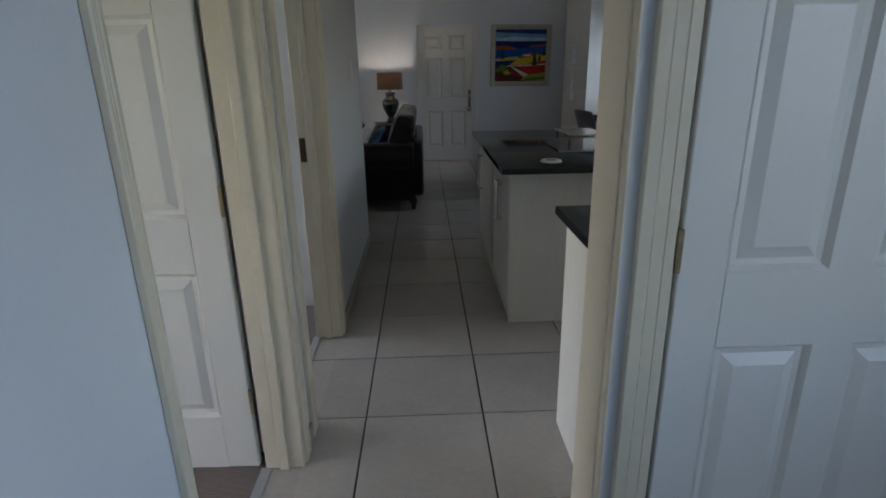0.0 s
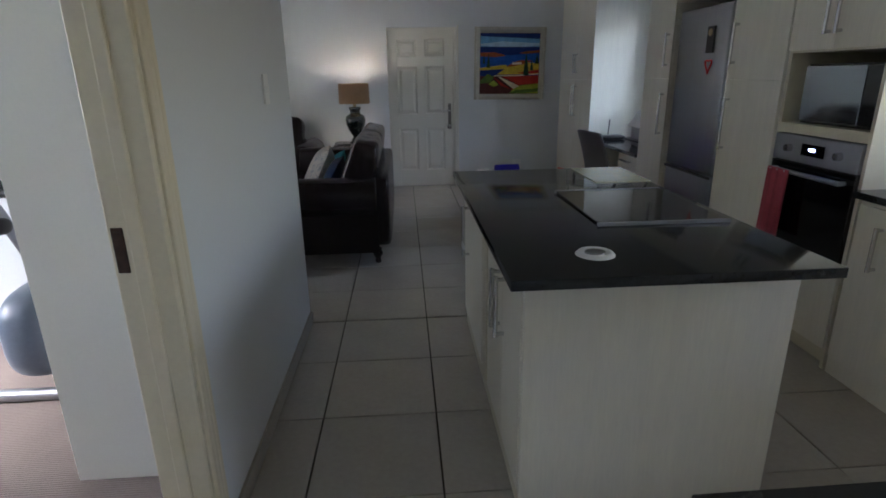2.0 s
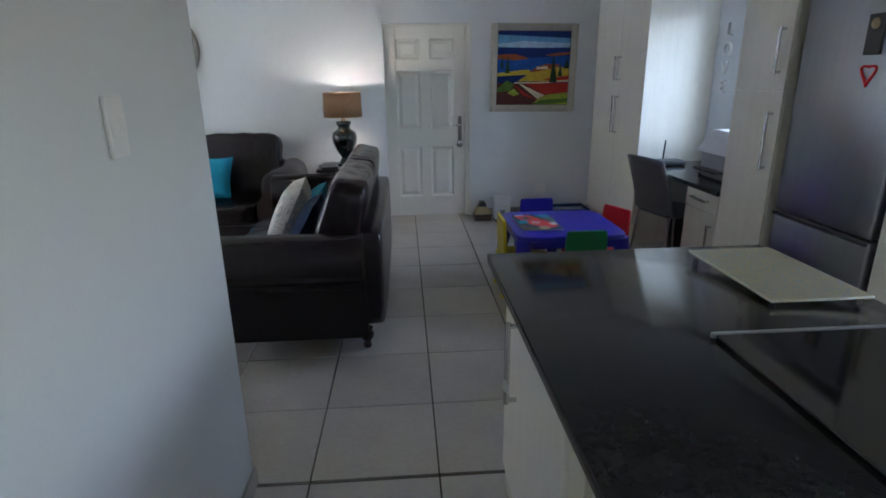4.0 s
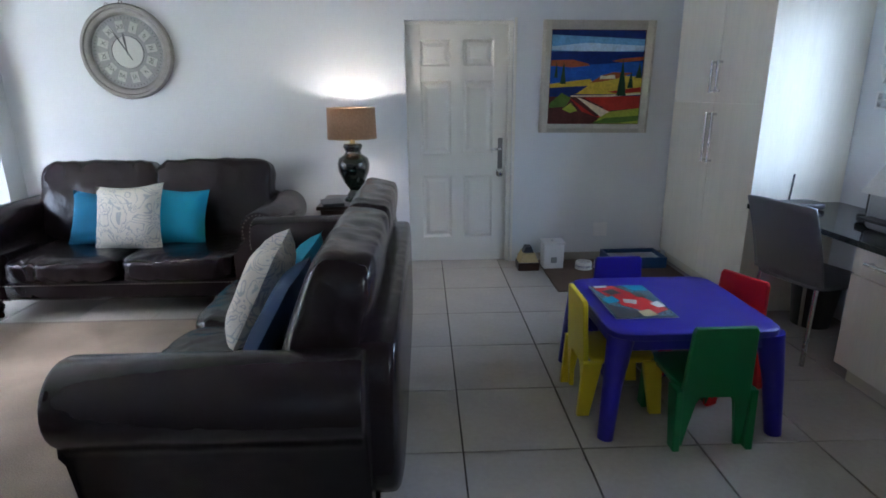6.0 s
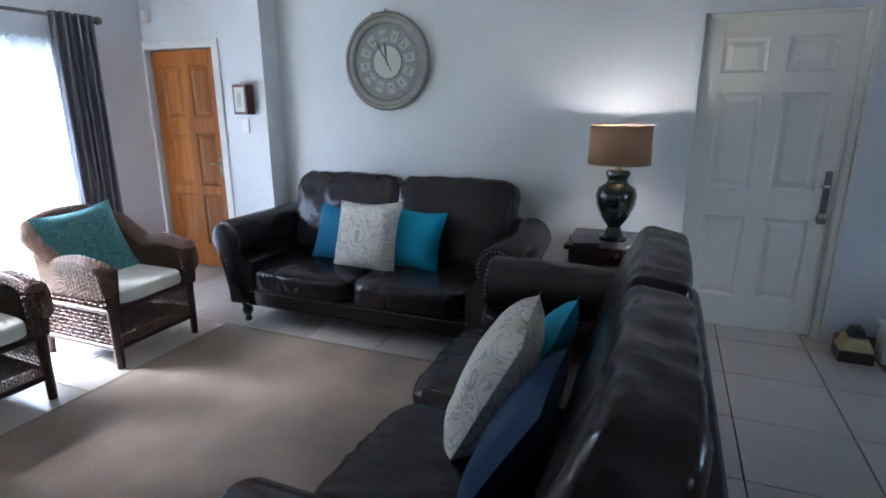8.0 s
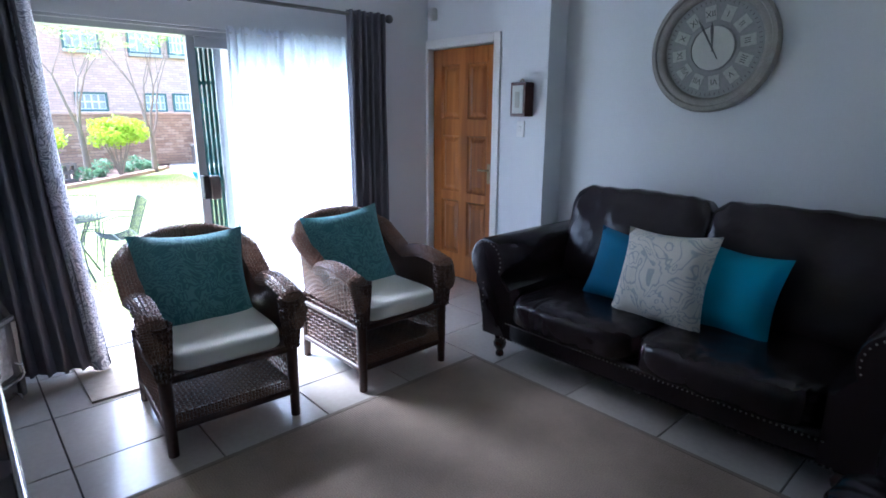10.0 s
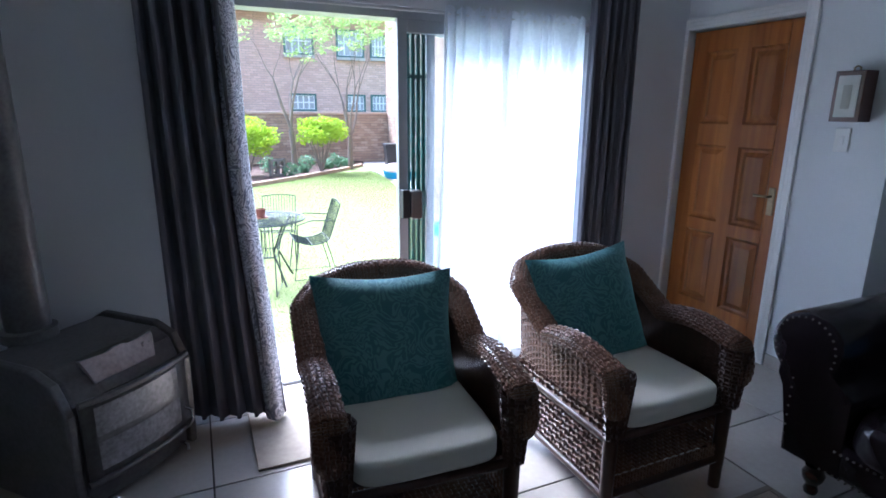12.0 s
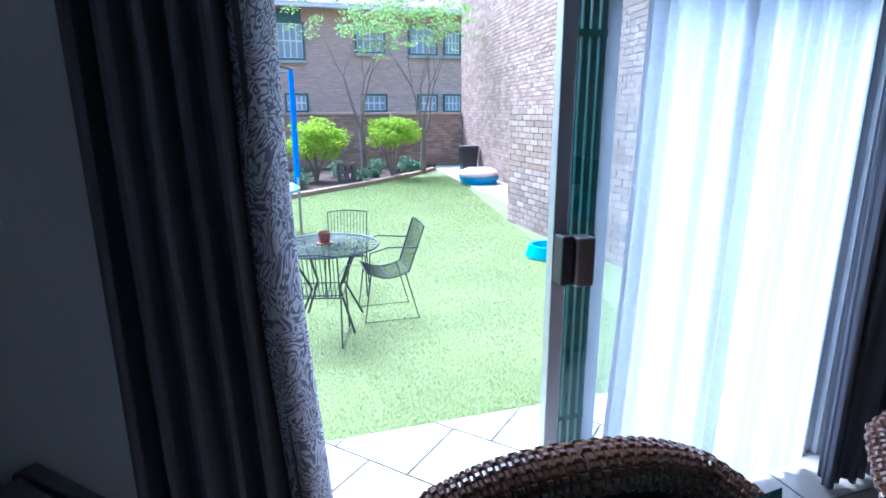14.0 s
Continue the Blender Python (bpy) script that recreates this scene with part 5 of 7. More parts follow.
# ---- rug, mats, wicker chairs ----
rg = thing("rug", pose(0, 0, 0), "large taupe woven rug with a bound edge", "rug")
part("weave", box(B(), -2.985, -1.14, 5.02, 7.495, 0.002, 0.011), M_RUG, rg)
bm = B()
for a in ((-3.01, -2.985, 5.0, 7.52), (-1.14, -1.115, 5.0, 7.52), (-2.985, -1.14, 5.0, 5.02), (-2.985, -1.14, 7.495, 7.52)):
    box(bm, *a, 0.002, 0.013, 0.002, 1)
part("binding", bm, M_RUGEDGE, rg)
single("door_mat", box(B(), -4.46, -3.90, 5.69, 6.60, 0.002, 0.014, 0.003), M_DOORMAT, "pale coir door mat inside the sliding door", "door mat")


def wicker_chair(m, label):
    c = thing("wicker_chair", m, label, "armchair", "wicker armchairs")
    HW, XB, XF = 0.285, -0.30, 0.28
    # arm and back rim: rises from each front post, along the arm and up over the back
    def rim0(u):
        a = u * math.pi
        side = math.cos(a)
        s = abs(side)
        sgn = 1 if side >= 0 else -1
        back = math.sin(a)
        y = sgn * (HW + 0.01) * min(1.0, s * 1.55) ** 0.8
        x = XF - (XF - XB + 0.08) * min(1.0, back * 1.12) ** 0.9
        z = 0.60 + 0.23 * max(0.0, (back - 0.45) / 0.55) ** 1.0 if back > 0.45 else 0.60 + 0.03 * math.sin(back / 0.45 * math.pi)
        return Vector((x, y, z))
    E = 0.09
    def rim(u):
        """The rim with its ends turned down over the front posts."""
        w = (u - E) / (1 - 2 * E)
        p = rim0(min(max(w, 0.0), 1.0))
        k = max(0.0, E - u, u - 1 + E) / E
        return p + Vector((0.032 * math.sin(k * 1.57), 0, -0.15 * (1 - math.cos(k * 1.57))))
    def roll(u, v):
        p = rim(u)
        t = (rim(min(u + 0.01, 1)) - rim(max(u - 0.01, 0))).normalized()
        w = min(max((u - E) / (1 - 2 * E), 0.0), 1.0)
        o = (rim0(min(w + 0.01, 1)) - rim0(max(w - 0.01, 0))).cross(Vector((0, 0, 1))).normalized()
        n2 = o.cross(t).normalized()
        a = v * 2 * math.pi
        e = min(u, 1 - u)
        r = 1.0 if e > 0.03 else 0.25 + 0.75 * math.sqrt(max(0.0, 1 - (1 - e / 0.03) ** 2))
        return p + o * (0.047 * r * math.cos(a)) + n2 * (0.034 * r * math.sin(a))
    bm = B()
    sheet(bm, lambda u, v: roll(u, v) - (roll(u, v) - rim(u)) * 0.12, 60, 12)
    part("rim_core", bm, M_WICKFRAME, c, smooth=True)
    part("rim_weave", weave(B(), roll, 176, 18, 0.0048), M_WICKER, c)
    # woven shell below the rim
    def shell(u, v):
        p = rim0(u)
        q = Vector((p.x * 0.97 + 0.0, p.y * 0.95, 0.40))
        return q.lerp(Vector((p.x, p.y, p.z - 0.02)), v)
    bm = B()
    sheet(bm, lambda u, v: shell(u, v) + Vector((0.004 if shell(u, v).x < -0.2 else 0.0, 0.003 if shell(u, v).y < 0 else -0.003, 0)), 60, 4)
    part("shell_core", bm, M_WICKFRAME, c, smooth=True)
    part("shell_weave", weave(B(), shell, 76, 17, 0.006), M_WICKER, c)
    def skirt(u, v):
        k = u * 3
        if k < 1:
            p = Vector((XF - (XF - XB) * k, -HW, 0))
        elif k < 2:
            p = Vector((XB, -HW + 2 * HW * (k - 1), 0))
        else:
            p = Vector((XB + (XF - XB) * (k - 2), HW, 0))
        return p + Vector((0, 0, 0.13 + 0.28 * v))
    part("skirt_weave", weave(B(), skirt, 66, 11, 0.006), M_WICKER, c)
    part("shelf_weave", weave(B(), lambda u, v: (XB + 0.03 + (XF - XB - 0.04) * u, -HW + 0.03 + (2 * HW - 0.06) * v, 0.17 + 0.02 * u), 26, 26, 0.004), M_WICKER, c)
    part("front_weave", weave(B(), lambda u, v: (XF, -HW + 0.03 + (2 * HW - 0.06) * u, 0.14 + 0.05 * v), 34, 4, 0.004), M_WICKER, c)
    for x, y in ((XF, -HW + 0.01), (XF, HW - 0.01)):
        part("post", tube(B(), [(x, y, 0.0), (x, y, 0.40), (x + 0.02, y, 0.59)], [0.022, 0.028, 0.032], 12), M_WICKFRAME, c, smooth=True)
        part("post_wrap", weave(B(), lambda u, v: (x + 0.01 + (0.036 + 0.02 * u) * math.cos(v * 6.283), y + (0.030 + 0.02 * u) * math.sin(v * 6.283), 0.36 + 0.24 * u), 14, 12, 0.004), M_WICKFRAME, c)
    for x, y in ((XB + 0.01, -HW + 0.01), (XB + 0.01, HW - 0.01)):
        part("leg", tube(B(), [(x - 0.03, y, 0.0), (x, y, 0.40)], [0.021, 0.026], 12), M_WICKFRAME, c, smooth=True)
    for z in (0.125, 0.345):
        for p, q in (((XF, -HW, z), (XF, HW, z)), ((XB, -HW, z), (XB, HW, z)), ((XB, -HW, z), (XF, -HW, z)), ((XB, HW, z), (XF, HW, z))):
            part("rail", tube(B(), [p, q], 0.016, 8), M_WICKFRAME, c, smooth=True)
    bm = B()
    sheet(bm, lambda u, v: (XB + 0.02 + (XF - XB - 0.04) * u, -HW + 0.02 + (2 * HW - 0.04) * v, 0.362), 2, 2)
    part("seat_deck", bm, M_WICKFRAME, c)
    part("seat_cushion", soft(B(), XB + 0.06, XF + 0.025, -HW + 0.045, HW - 0.045, 0.365, 0.462, 7, 14, 0.005, 4, 2.2), M_CREAM, c, "cream seat cushion", smooth=True)
    return c


w1 = wicker_chair(pose(-3.435, 6.155, 0.002, 0, 0, -4), "brown wicker armchair with a cream seat cushion")
copy_thing(w1, pose(-3.385, 7.058, 0.002, 0, 0, 0))
cushion("cushion", 0.50, 0.475, 0.15, pose(-3.50, 6.135, 0.405, 0, 0, 86) @ pose(0, 0, 0, -22, 2, 0), M_TEALP, "teal leaf-patterned cushion on the wicker armchair", 8)
cushion("cushion", 0.50, 0.475, 0.15, pose(-3.465, 7.045, 0.415, 0, 0, 93) @ pose(0, 0, 0, -22, -3, 0), M_TEALP, "teal leaf-patterned cushion on the wicker armchair", 9)

# ---- curtains ----
def drape(name, y0, y1, x0, z0, z1, folds, depth, label, mt, gather=1.0, lean=0.0, flare=0.0):
    cu = thing(name, pose(0, 0, 0), label, "curtain")
    def f(u, v):
        yc = (y0 + y1) / 2
        w = (y1 - y0) * (gather + (1 - gather) * v)
        ph = u * folds * 2 * math.pi
        return (x0 + depth * math.sin(ph) * (1.0 - 0.4 * (1 - v)) + 0.012 * math.sin(ph * 0.37 + 2 + 3 * v) + 2.2 * flare * u * (1 - v) ** 2, yc + (u - 0.5) * w + 0.25 * depth * math.sin(2 * ph) + lean * (1 - v) + flare * u * (1 - v) ** 2, z0 + (z1 - z0) * v)
    ob = part("drape", sheet(B(), f, folds * 16, 24), mt, cu, smooth=True)
    ob.modifiers.new("thick", "SOLIDIFY").thickness = 0.006
    return cu, f


cl, f = drape("curtain", 5.40, 5.74, -4.40, 0.035, 2.12, 6, 0.055, "heavy grey curtain drawn to the side, patterned lining", M_CURTAIN, 1.15, 0.03, 0.06)
bm = B()
sheet(bm, lambda u, v: (-4.39 + 0.06 * math.sin(u * 3.1) - 0.04 * u + 0.13 * (1 - v) ** 2, 5.675 + 0.095 * u + 0.03 * (1 - v) + 0.06 * (1 - v) ** 2 + 0.006 * math.sin(v * 9), 0.03 + 2.07 * v), 10, 20)
ob = part("lining", bm, M_LINING, cl, "grey and white scroll-patterned lining", smooth=True)
ob.modifiers.new("thick", "SOLIDIFY").thickness = 0.004
drape("curtain", 7.62, 7.955, -4.43, 0.03, 2.13, 6, 0.05, "heavy grey curtain drawn to the side", M_CURTAIN, 1.0)
rd = thing("curtain_rod", pose(0, 0, 0), "dark curtain rod with ball ends", "curtain rod")
part("rod", tube(B(), [(-4.43, 5.30, 2.105), (-4.43, 7.97, 2.105)], 0.013, 12), M_IRON, rd, smooth=True)
for y in (5.28, 7.99):
    part("finial", soft(B(), -4.462, -4.398, y - 0.032, y + 0.032, 2.073, 2.137, 2, 6), M_IRON, rd, smooth=True)
for y in (5.36, 6.6, 7.85):
    part("bracket", box(B(), -4.60, -4.43, y - 0.008, y + 0.008, 2.083, 2.093), M_IRON, rd)
sh = thing("sheer_curtain", pose(0, 0, 0), "white sheer curtain with a ruffled heading", "curtain")
def sheer_f(u, v):
    ph = u * 15 * 2 * math.pi + 1.4 * math.sin(u * 17) + 0.5 * math.sin(u * 41 + 2 * v)
    k = (0.016 + 0.008 * math.sin(u * 31)) * (0.75 + 0.25 * v)
    y = 6.79 + 0.90 * u - 0.06 * (1 - v) ** 2 * (1 - u) ** 2
    ruffle = 0.012 * math.sin(ph * 2.3 + 1) * max(0.0, (v - 0.95) / 0.05)
    return (-4.555 + k * math.sin(ph + math.sin(u * 9) * 2) + ruffle, y, 0.02 + 1.93 * v + 0.012 * math.sin(ph * 1.7) * max(0.0, (v - 0.95) / 0.05))
part("cloth", sheet(B(), sheer_f, 320, 24), M_SHEER, sh, smooth=True)
part("wire", tube(B(), [(-4.56, 5.72, 1.915), (-4.56, 7.80, 1.915)], 0.004, 6), M_WHITE, sh)

# ---- stove, media console ----
st = thing("wood_stove", pose(-4.242, 5.098, 0.002, 0, 0, -45), "black cast-iron wood stove with a glass door and flue", "wood stove")
bm = B()
prism(bm, [(-0.02, 0.05), (-0.23, 0.05), (-0.24, 0.42), (-0.20, 0.50), (-0.13, 0.535), (0.20, 0.535), (0.26, 0.50), (0.28, 0.42), (0.28, 0.05)], "x", -0.235, 0.235, 0.012)
body = part("body", bm, M_IRON, st)
body.matrix_basis = pose(0, 0, 0, 0, 0, 180)
for x in (-0.255, 0.255):
    bm = B()
    prism(bm, [(-0.29, 0.0), (0.25, 0.0), (0.26, 0.40), (0.20, 0.51), (0.10, 0.55), (-0.20, 0.55), (-0.27, 0.51), (-0.30, 0.40)], "x", x - 0.018, x + 0.018, 0.008)
    part("side_panel", bm, M_IRON, st)
def bow(x, z, d):
    return (x, 0.245 + 0.035 * (1 - (x / 0.235) ** 2) + d, z)
bm = B()
sheet(bm, lambda u, v: bow(-0.225 + 0.45 * u, 0.13 + 0.30 * v, 0.0), 12, 2)
dr = part("door", bm, M_IRON, st, smooth=True)
dr.modifiers.new("thick", "SOLIDIFY").thickness = 0.02
for z0, z1 in ((0.29, 0.405), (0.155, 0.265)):
    bm = B()
    sheet(bm, lambda u, v: bow(-0.17 + 0.36 * u, z0 + (z1 - z0) * v, 0.024), 12, 2)
    part("glass", bm, M_SMOKE, dr, "smoked stove glass")
for z, d in ((0.435, 0.03), (0.115, 0.02)):
    bm = B()
    tube(bm, [bow(-0.235 + 0.47 * k / 12, z, d) for k in range(13)], 0.013, 8)
    part("rail", bm, M_IRON, st, smooth=True)
bm = B()
sheet(bm, lambda u, v: bow(-0.225 + 0.45 * u, 0.02 + 0.09 * v, -0.01), 12, 2)
part("ash_drawer", bm, M_IRON, st, smooth=True)
bm = B()
tube(bm, [bow(-0.20, 0.20, 0.015), bow(-0.21, 0.19, 0.05), bow(-0.20, 0.15, 0.06), bow(-0.19, 0.12, 0.04)], 0.007, 8)
part("handle", bm, M_CHROME, st, "bright coiled door handle", smooth=True)
bm = B()
tube(bm, [bow(-0.17, 0.05, 0.0), bow(-0.17, 0.045, 0.04), bow(-0.16, 0.03, 0.05)], 0.006, 8)
part("drawer_pull", bm, M_CHROME, st, smooth=True)
bm = B()
prism(bm, [(-0.13, 0.0), (0.13, 0.0), (0.15, 0.09), (0.16, 0.10), (0.05, 0.085), (0.02, 0.10), (-0.02, 0.10), (-0.05, 0.085), (-0.15, 0.10), (-0.145, 0.09)], "y", 0.0, 0.02, 0.004)
part("front_plaque", bm, mat("worn_stove_plate", (0.40, 0.40, 0.41), 0.3, 0.5, vary=0.3), st, "worn shaped plate above the stove door", m=pose(0, 0.21, 0.455, 18, 0, 0))
part("flue", tube(B(), [(0.042, -0.242, 0.50), (0.042, -0.242, 2.597)], 0.078, 24), M_IRON, st, "black flue pipe", smooth=60)
part("flue_collar", lathe(B(), [(0.10, 0.535), (0.10, 0.575), (0.086, 0.58)], 24, (0.042, -0.242, 0)), M_IRON, st, smooth=True)

cn = thing("media_console", pose(0, 0, 0), "dark wooden media console with glass door and metal edge", "console")
part("top", box(B(), -3.04, -1.75, 4.75, 5.335, 0.555, 0.585, 0.004), M_DARKWOOD, cn)
for x in (-3.025, -1.79):
    part("side", box(B(), x, x + 0.03, 4.80, 5.315, 0.0, 0.553, 0.003, 1), M_DARKWOOD, cn)
part("shelf", box(B(), -2.994, -1.791, 4.82, 5.30, 0.25, 0.27), M_DARKWOOD, cn)
part("back", box(B(), -2.994, -1.791, 4.80, 4.815, 0.03, 0.553), M_DARKWOOD, cn)
part("base", box(B(), -2.994, -1.791, 4.82, 5.29, 0.0, 0.06), M_DARKWOOD, cn)
part("glass_door", box(B(), -2.99, -2.40, 5.317, 5.323, 0.07, 0.545), mat("dark_cabinet_glass", (0.02, 0.025, 0.03), 0.04, bump=0), cn)
bm = B()
tube(bm, [(-3.05, 5.343, 0.592), (-1.75, 5.343, 0.592)], 0.010, 10)
part("metal_edge", bm, M_CHROME, cn, "polished metal edge strip", smooth=True)
part("edge_knob", soft(B(), -3.075, -3.045, 5.328, 5.358, 0.577, 0.607, 2.2, 6), M_CHROME, cn, smooth=True)
bm = B()
sheet(bm, lambda u, v: (-2.90 + 1.0 * u, 4.86 + 0.36 * v + 0.006 * math.sin(u * 60), 0.5865 + 0.0015 * math.sin(u * 13 + v * 7)), 60, 8)
single("table_runner", bm, M_LACE, "lace table runner on the console", "runner")

# ---- children's table and chairs, pet corner ----
kt = thing("kids_table", pose(1.145, 6.45, 0), "blue moulded plastic children's table", "table")
part("tabletop", soft(B(), -0.378, 0.362, -0.372, 0.345, 0.455, 0.497, 9, 16), M_KBLUE, kt, smooth=True)
for sx in (-1, 1):
    for sy in (-1, 1):
        bm = B()
        pts = [(sx * 0.372, sy * 0.36, 0.0), (sx * 0.35, sy * 0.335, 0.25), (sx * 0.32, sy * 0.31, 0.46)]
        tube(bm, pts, [0.034, 0.042, 0.058], 12)
        part("leg", bm, M_KBLUE, kt, smooth=True)
bm = B()
for s in (-1, 1):
    box(bm, -0.31, 0.31, s * 0.325 - 0.012, s * 0.325 + 0.012, 0.40, 0.47, 0.008)
    box(bm, s * 0.34 - 0.012, s * 0.34 + 0.012, -0.30, 0.30, 0.40, 0.47, 0.008)
part("apron", bm, M_KBLUE, kt)


def kid_chair(mt, m, color):
    c = thing("kids_chair", m, color + " moulded plastic children's chair at the blue table", "chair", "chairs round the children's table")
    part("seat", soft(B(), -0.145, 0.155, -0.15, 0.15, 0.255, 0.285, 10, 8), mt, c, smooth=True)
    bm = B()
    prof = [(-0.156, 0.0), (-0.112, 0.0), (-0.088, 0.21), (-0.07, 0.245), (0.07, 0.245), (0.088, 0.21), (0.112, 0.0), (0.156, 0.0), (0.131, 0.535), (0.121, 0.553), (-0.121, 0.553), (-0.131, 0.535)]
    prism(bm, prof, "x", -0.012, 0.012, 0.006)
    part("backrest", bm, mt, c, m=pose(-0.155, 0, 0, 0, -3, 0))
    for sx, sy in ((-1, -1), (-1, 1), (1, -1), (1, 1)):
        bm = B()
        x0, x1 = (-0.175, -0.155) if sx < 0 else (0.165, 0.14)
        a = sy * 0.155
        prism(bm, [(x0 - 0.035 * sx * 0 - 0.028, 0.0), (x0 + 0.028, 0.0), (x1 + 0.055 * (1 if sx < 0 else 0.6), 0.27), (x1 - 0.055 * (0.6 if sx < 0 else 1), 0.27)], "y", a - 0.016, a + 0.016, 0.006)
        part("leg", bm, mt, c)
    return c


kid_chair(M_KYELLOW, pose(0.90, 6.43, 0, 0, 0, 0), "yellow")
kid_chair(M_KGREEN, pose(1.192, 6.185, 0, 0, 0, 90), "green")
kid_chair(M_KRED, pose(1.45, 6.54, 0, 0, 0, 203), "red")
kid_chair(M_KBLUE, pose(1.10, 6.80, 0, 0, 0, -90), "blue")
mz = thing("magazine", pose(0.968, 6.43, 0.499, 0, 0, 0), "colourful children's magazine on the blue table", "magazine")
part("pages", box(B(), -0.138, 0.138, -0.205, 0.205, 0.0, 0.004, 0.001, 1), M_WHITE, mz)
part("cover", box(B(), -0.138, 0.138, -0.205, 0.205, 0.0045, 0.0055), patterned("magazine_print", (0.14, 0.26, 0.32), (0.05, 0.06, 0.06), 14, 0.02, 0.25), mz)
for k, (poly, mtx) in enumerate((([(-.13, .19), (-.02, .20), (.08, .02), (.13, -.12), (.05, -.17), (-.06, -.06)], M_KRED), ([(-.13, -.05), (-.02, -.12), (.02, -.2), (-.13, -.2)], M_CLOCKINK), ([(-.03, .02), (.03, .0), (.01, -.05), (-.04, -.03)], M_CLOCKPALE),
                                ([(.02, .20), (.13, .20), (.13, .12), (.06, .13)], M_TURQ), ([(-.13, .02), (-.07, .06), (-.05, -.01), (-.12, -.04)], M_TURQ), ([(.07, -.05), (.12, -.02), (.13, -.09), (.09, -.1)], M_WHITE),
                                ([(-.10, .12), (-.04, .15), (-.01, .09), (-.07, .07)], M_CLOCKINK), ([(-.02, -.14), (.04, -.12), (.06, -.19), (-.01, -.2)], M_TAN), ([(.03, .08), (.07, .10), (.10, .04), (.05, .03)], M_CLOCKINK), ([(-.12, .195), (-.05, .2), (-.06, .17), (-.12, .165)], M_WHITE))):
    bm = B()
    bm.faces.new([bm.verts.new((x, y, 0.0062 + 0.0004 * k)) for x, y in poly])
    bmesh.ops.recalc_face_normals(bm, faces=bm.faces)
    part("picture", bm, mtx, mz)
single("feeding_mat", box(B(), 1.0, 2.10, 7.90, 8.70, 0.002, 0.010, 0.003), mat("brown_felt_mat", (0.12, 0.085, 0.06), 1.0, vary=0.15, fine=300), "brown mat under the pet bowls", "mat")
lb = thing("litter_tray", pose(1.80, 8.54, 0.011), "blue plastic litter tray on the mat", "litter tray")
bm = B()
for (a0, a1, b0, b1) in ((-0.24, 0.24, -0.15, -0.135), (-0.24, 0.24, 0.135, 0.15), (-0.24, -0.225, -0.135, 0.135), (0.225, 0.24, -0.135, 0.135)):
    box(bm, a0, a1, b0, b1, 0.0, 0.095, 0.004)
box(bm, -0.225, 0.225, -0.135, 0.135, 0.0, 0.01)
part("tray", bm, mat("blue_tray_plastic", (0.012, 0.06, 0.19), 0.4), lb)
part("litter", box(B(), -0.224, 0.224, -0.134, 0.134, 0.011, 0.06), mat("grey_litter", (0.42, 0.43, 0.45), 1.0, vary=0.25, scale=60, fine=300, bump=0.8), lb)
for x in (1.345, 1.505):
    pb = thing("pet_bowl", pose(x, 8.44, 0.011), "small white pet bowl on the mat", "pet bowl", "pet bowls")
    part("bowl", lathe(B(), [(0.0, 0.008), (0.05, 0.012), (0.055, 0.058), (0.062, 0.062), (0.068, 0.055), (0.072, 0.0), (0.0, 0.0)], 24), M_WHITE, pb, smooth=True)
    part("band", lathe(B(), [(0.0715, 0.018), (0.0700, 0.038)], 24), M_LINING, pb, "patterned band")
cb = thing("pet_food_bin", pose(1.09, 8.52, 0), "white pet food bin with a lid", "bin")
part("body", soft(B(), -0.088, 0.088, -0.075, 0.075, 0.0, 0.215, 12, 6), M_WHITE, cb, smooth=True)
part("lid", box(B(), -0.094, 0.094, -0.081, 0.081, 0.213, 0.238, 0.006), M_WHITE, cb)
part("lid_knob", lathe(B(), [(0.02, 0.238), (0.024, 0.25), (0.0, 0.255)], 14), M_WHITE, cb, smooth=True)
part("print", box(B(), -0.025, 0.025, -0.0785, -0.0765, 0.06, 0.11), M_CLOCKFACE, cb)
pt = thing("shoe_brush_box", pose(0.875, 8.50, 0), "dark wedge box with a tan lid on the floor", "box")
part("base", box(B(), -0.09, 0.09, -0.08, 0.08, 0.0, 0.07, 0.006), M_DARKWOOD, pt)
part("lid", prism(B(), [(-0.085, 0.071), (0.085, 0.071), (0.05, 0.15), (-0.05, 0.15)], "y", -0.07, 0.07, 0.004), M_TAN, pt)
part("grip", prism(B(), [(-0.045, 0.15), (0.045, 0.15), (0.025, 0.20), (-0.025, 0.20)], "y", -0.05, 0.05, 0.006), M_BLACK, pt)

# ---- exercise room ----
wd = thing("wardrobe", pose(0, 0, 0), "tall white built-in wardrobe side", "wardrobe")
part("body", box(B(), -1.225, -0.70, 3.19, 4.61, 0.0, 2.40, 0.003, 1), M_GLOSS, wd)
part("plinth", box(B(), -1.25, -1.226, 3.24, 4.61, 0.0, 0.09), M_GLOSS, wd)
bi = thing("exercise_bike", pose(-1.78, 3.78, 0.004, 0, 0, 0), "grey elliptical exercise bike on the carpet", "exercise bike")
part("housing", soft(B(), -0.10, 0.16, -0.02, 0.55, 0.06, 0.52, 3, 10), mat("grey_blue_plastic", (0.085, 0.105, 0.14), 0.35), bi, smooth=True)
part("base_bar", tube(B(), [(-0.28, 0.0, 0.03), (0.22, 0.0, 0.03)], 0.03, 12), M_STEEL, bi, smooth=True)
part("rear_bar", tube(B(), [(-0.25, 0.62, 0.03), (0.25, 0.62, 0.03)], 0.03, 12), M_STEEL, bi, smooth=True)
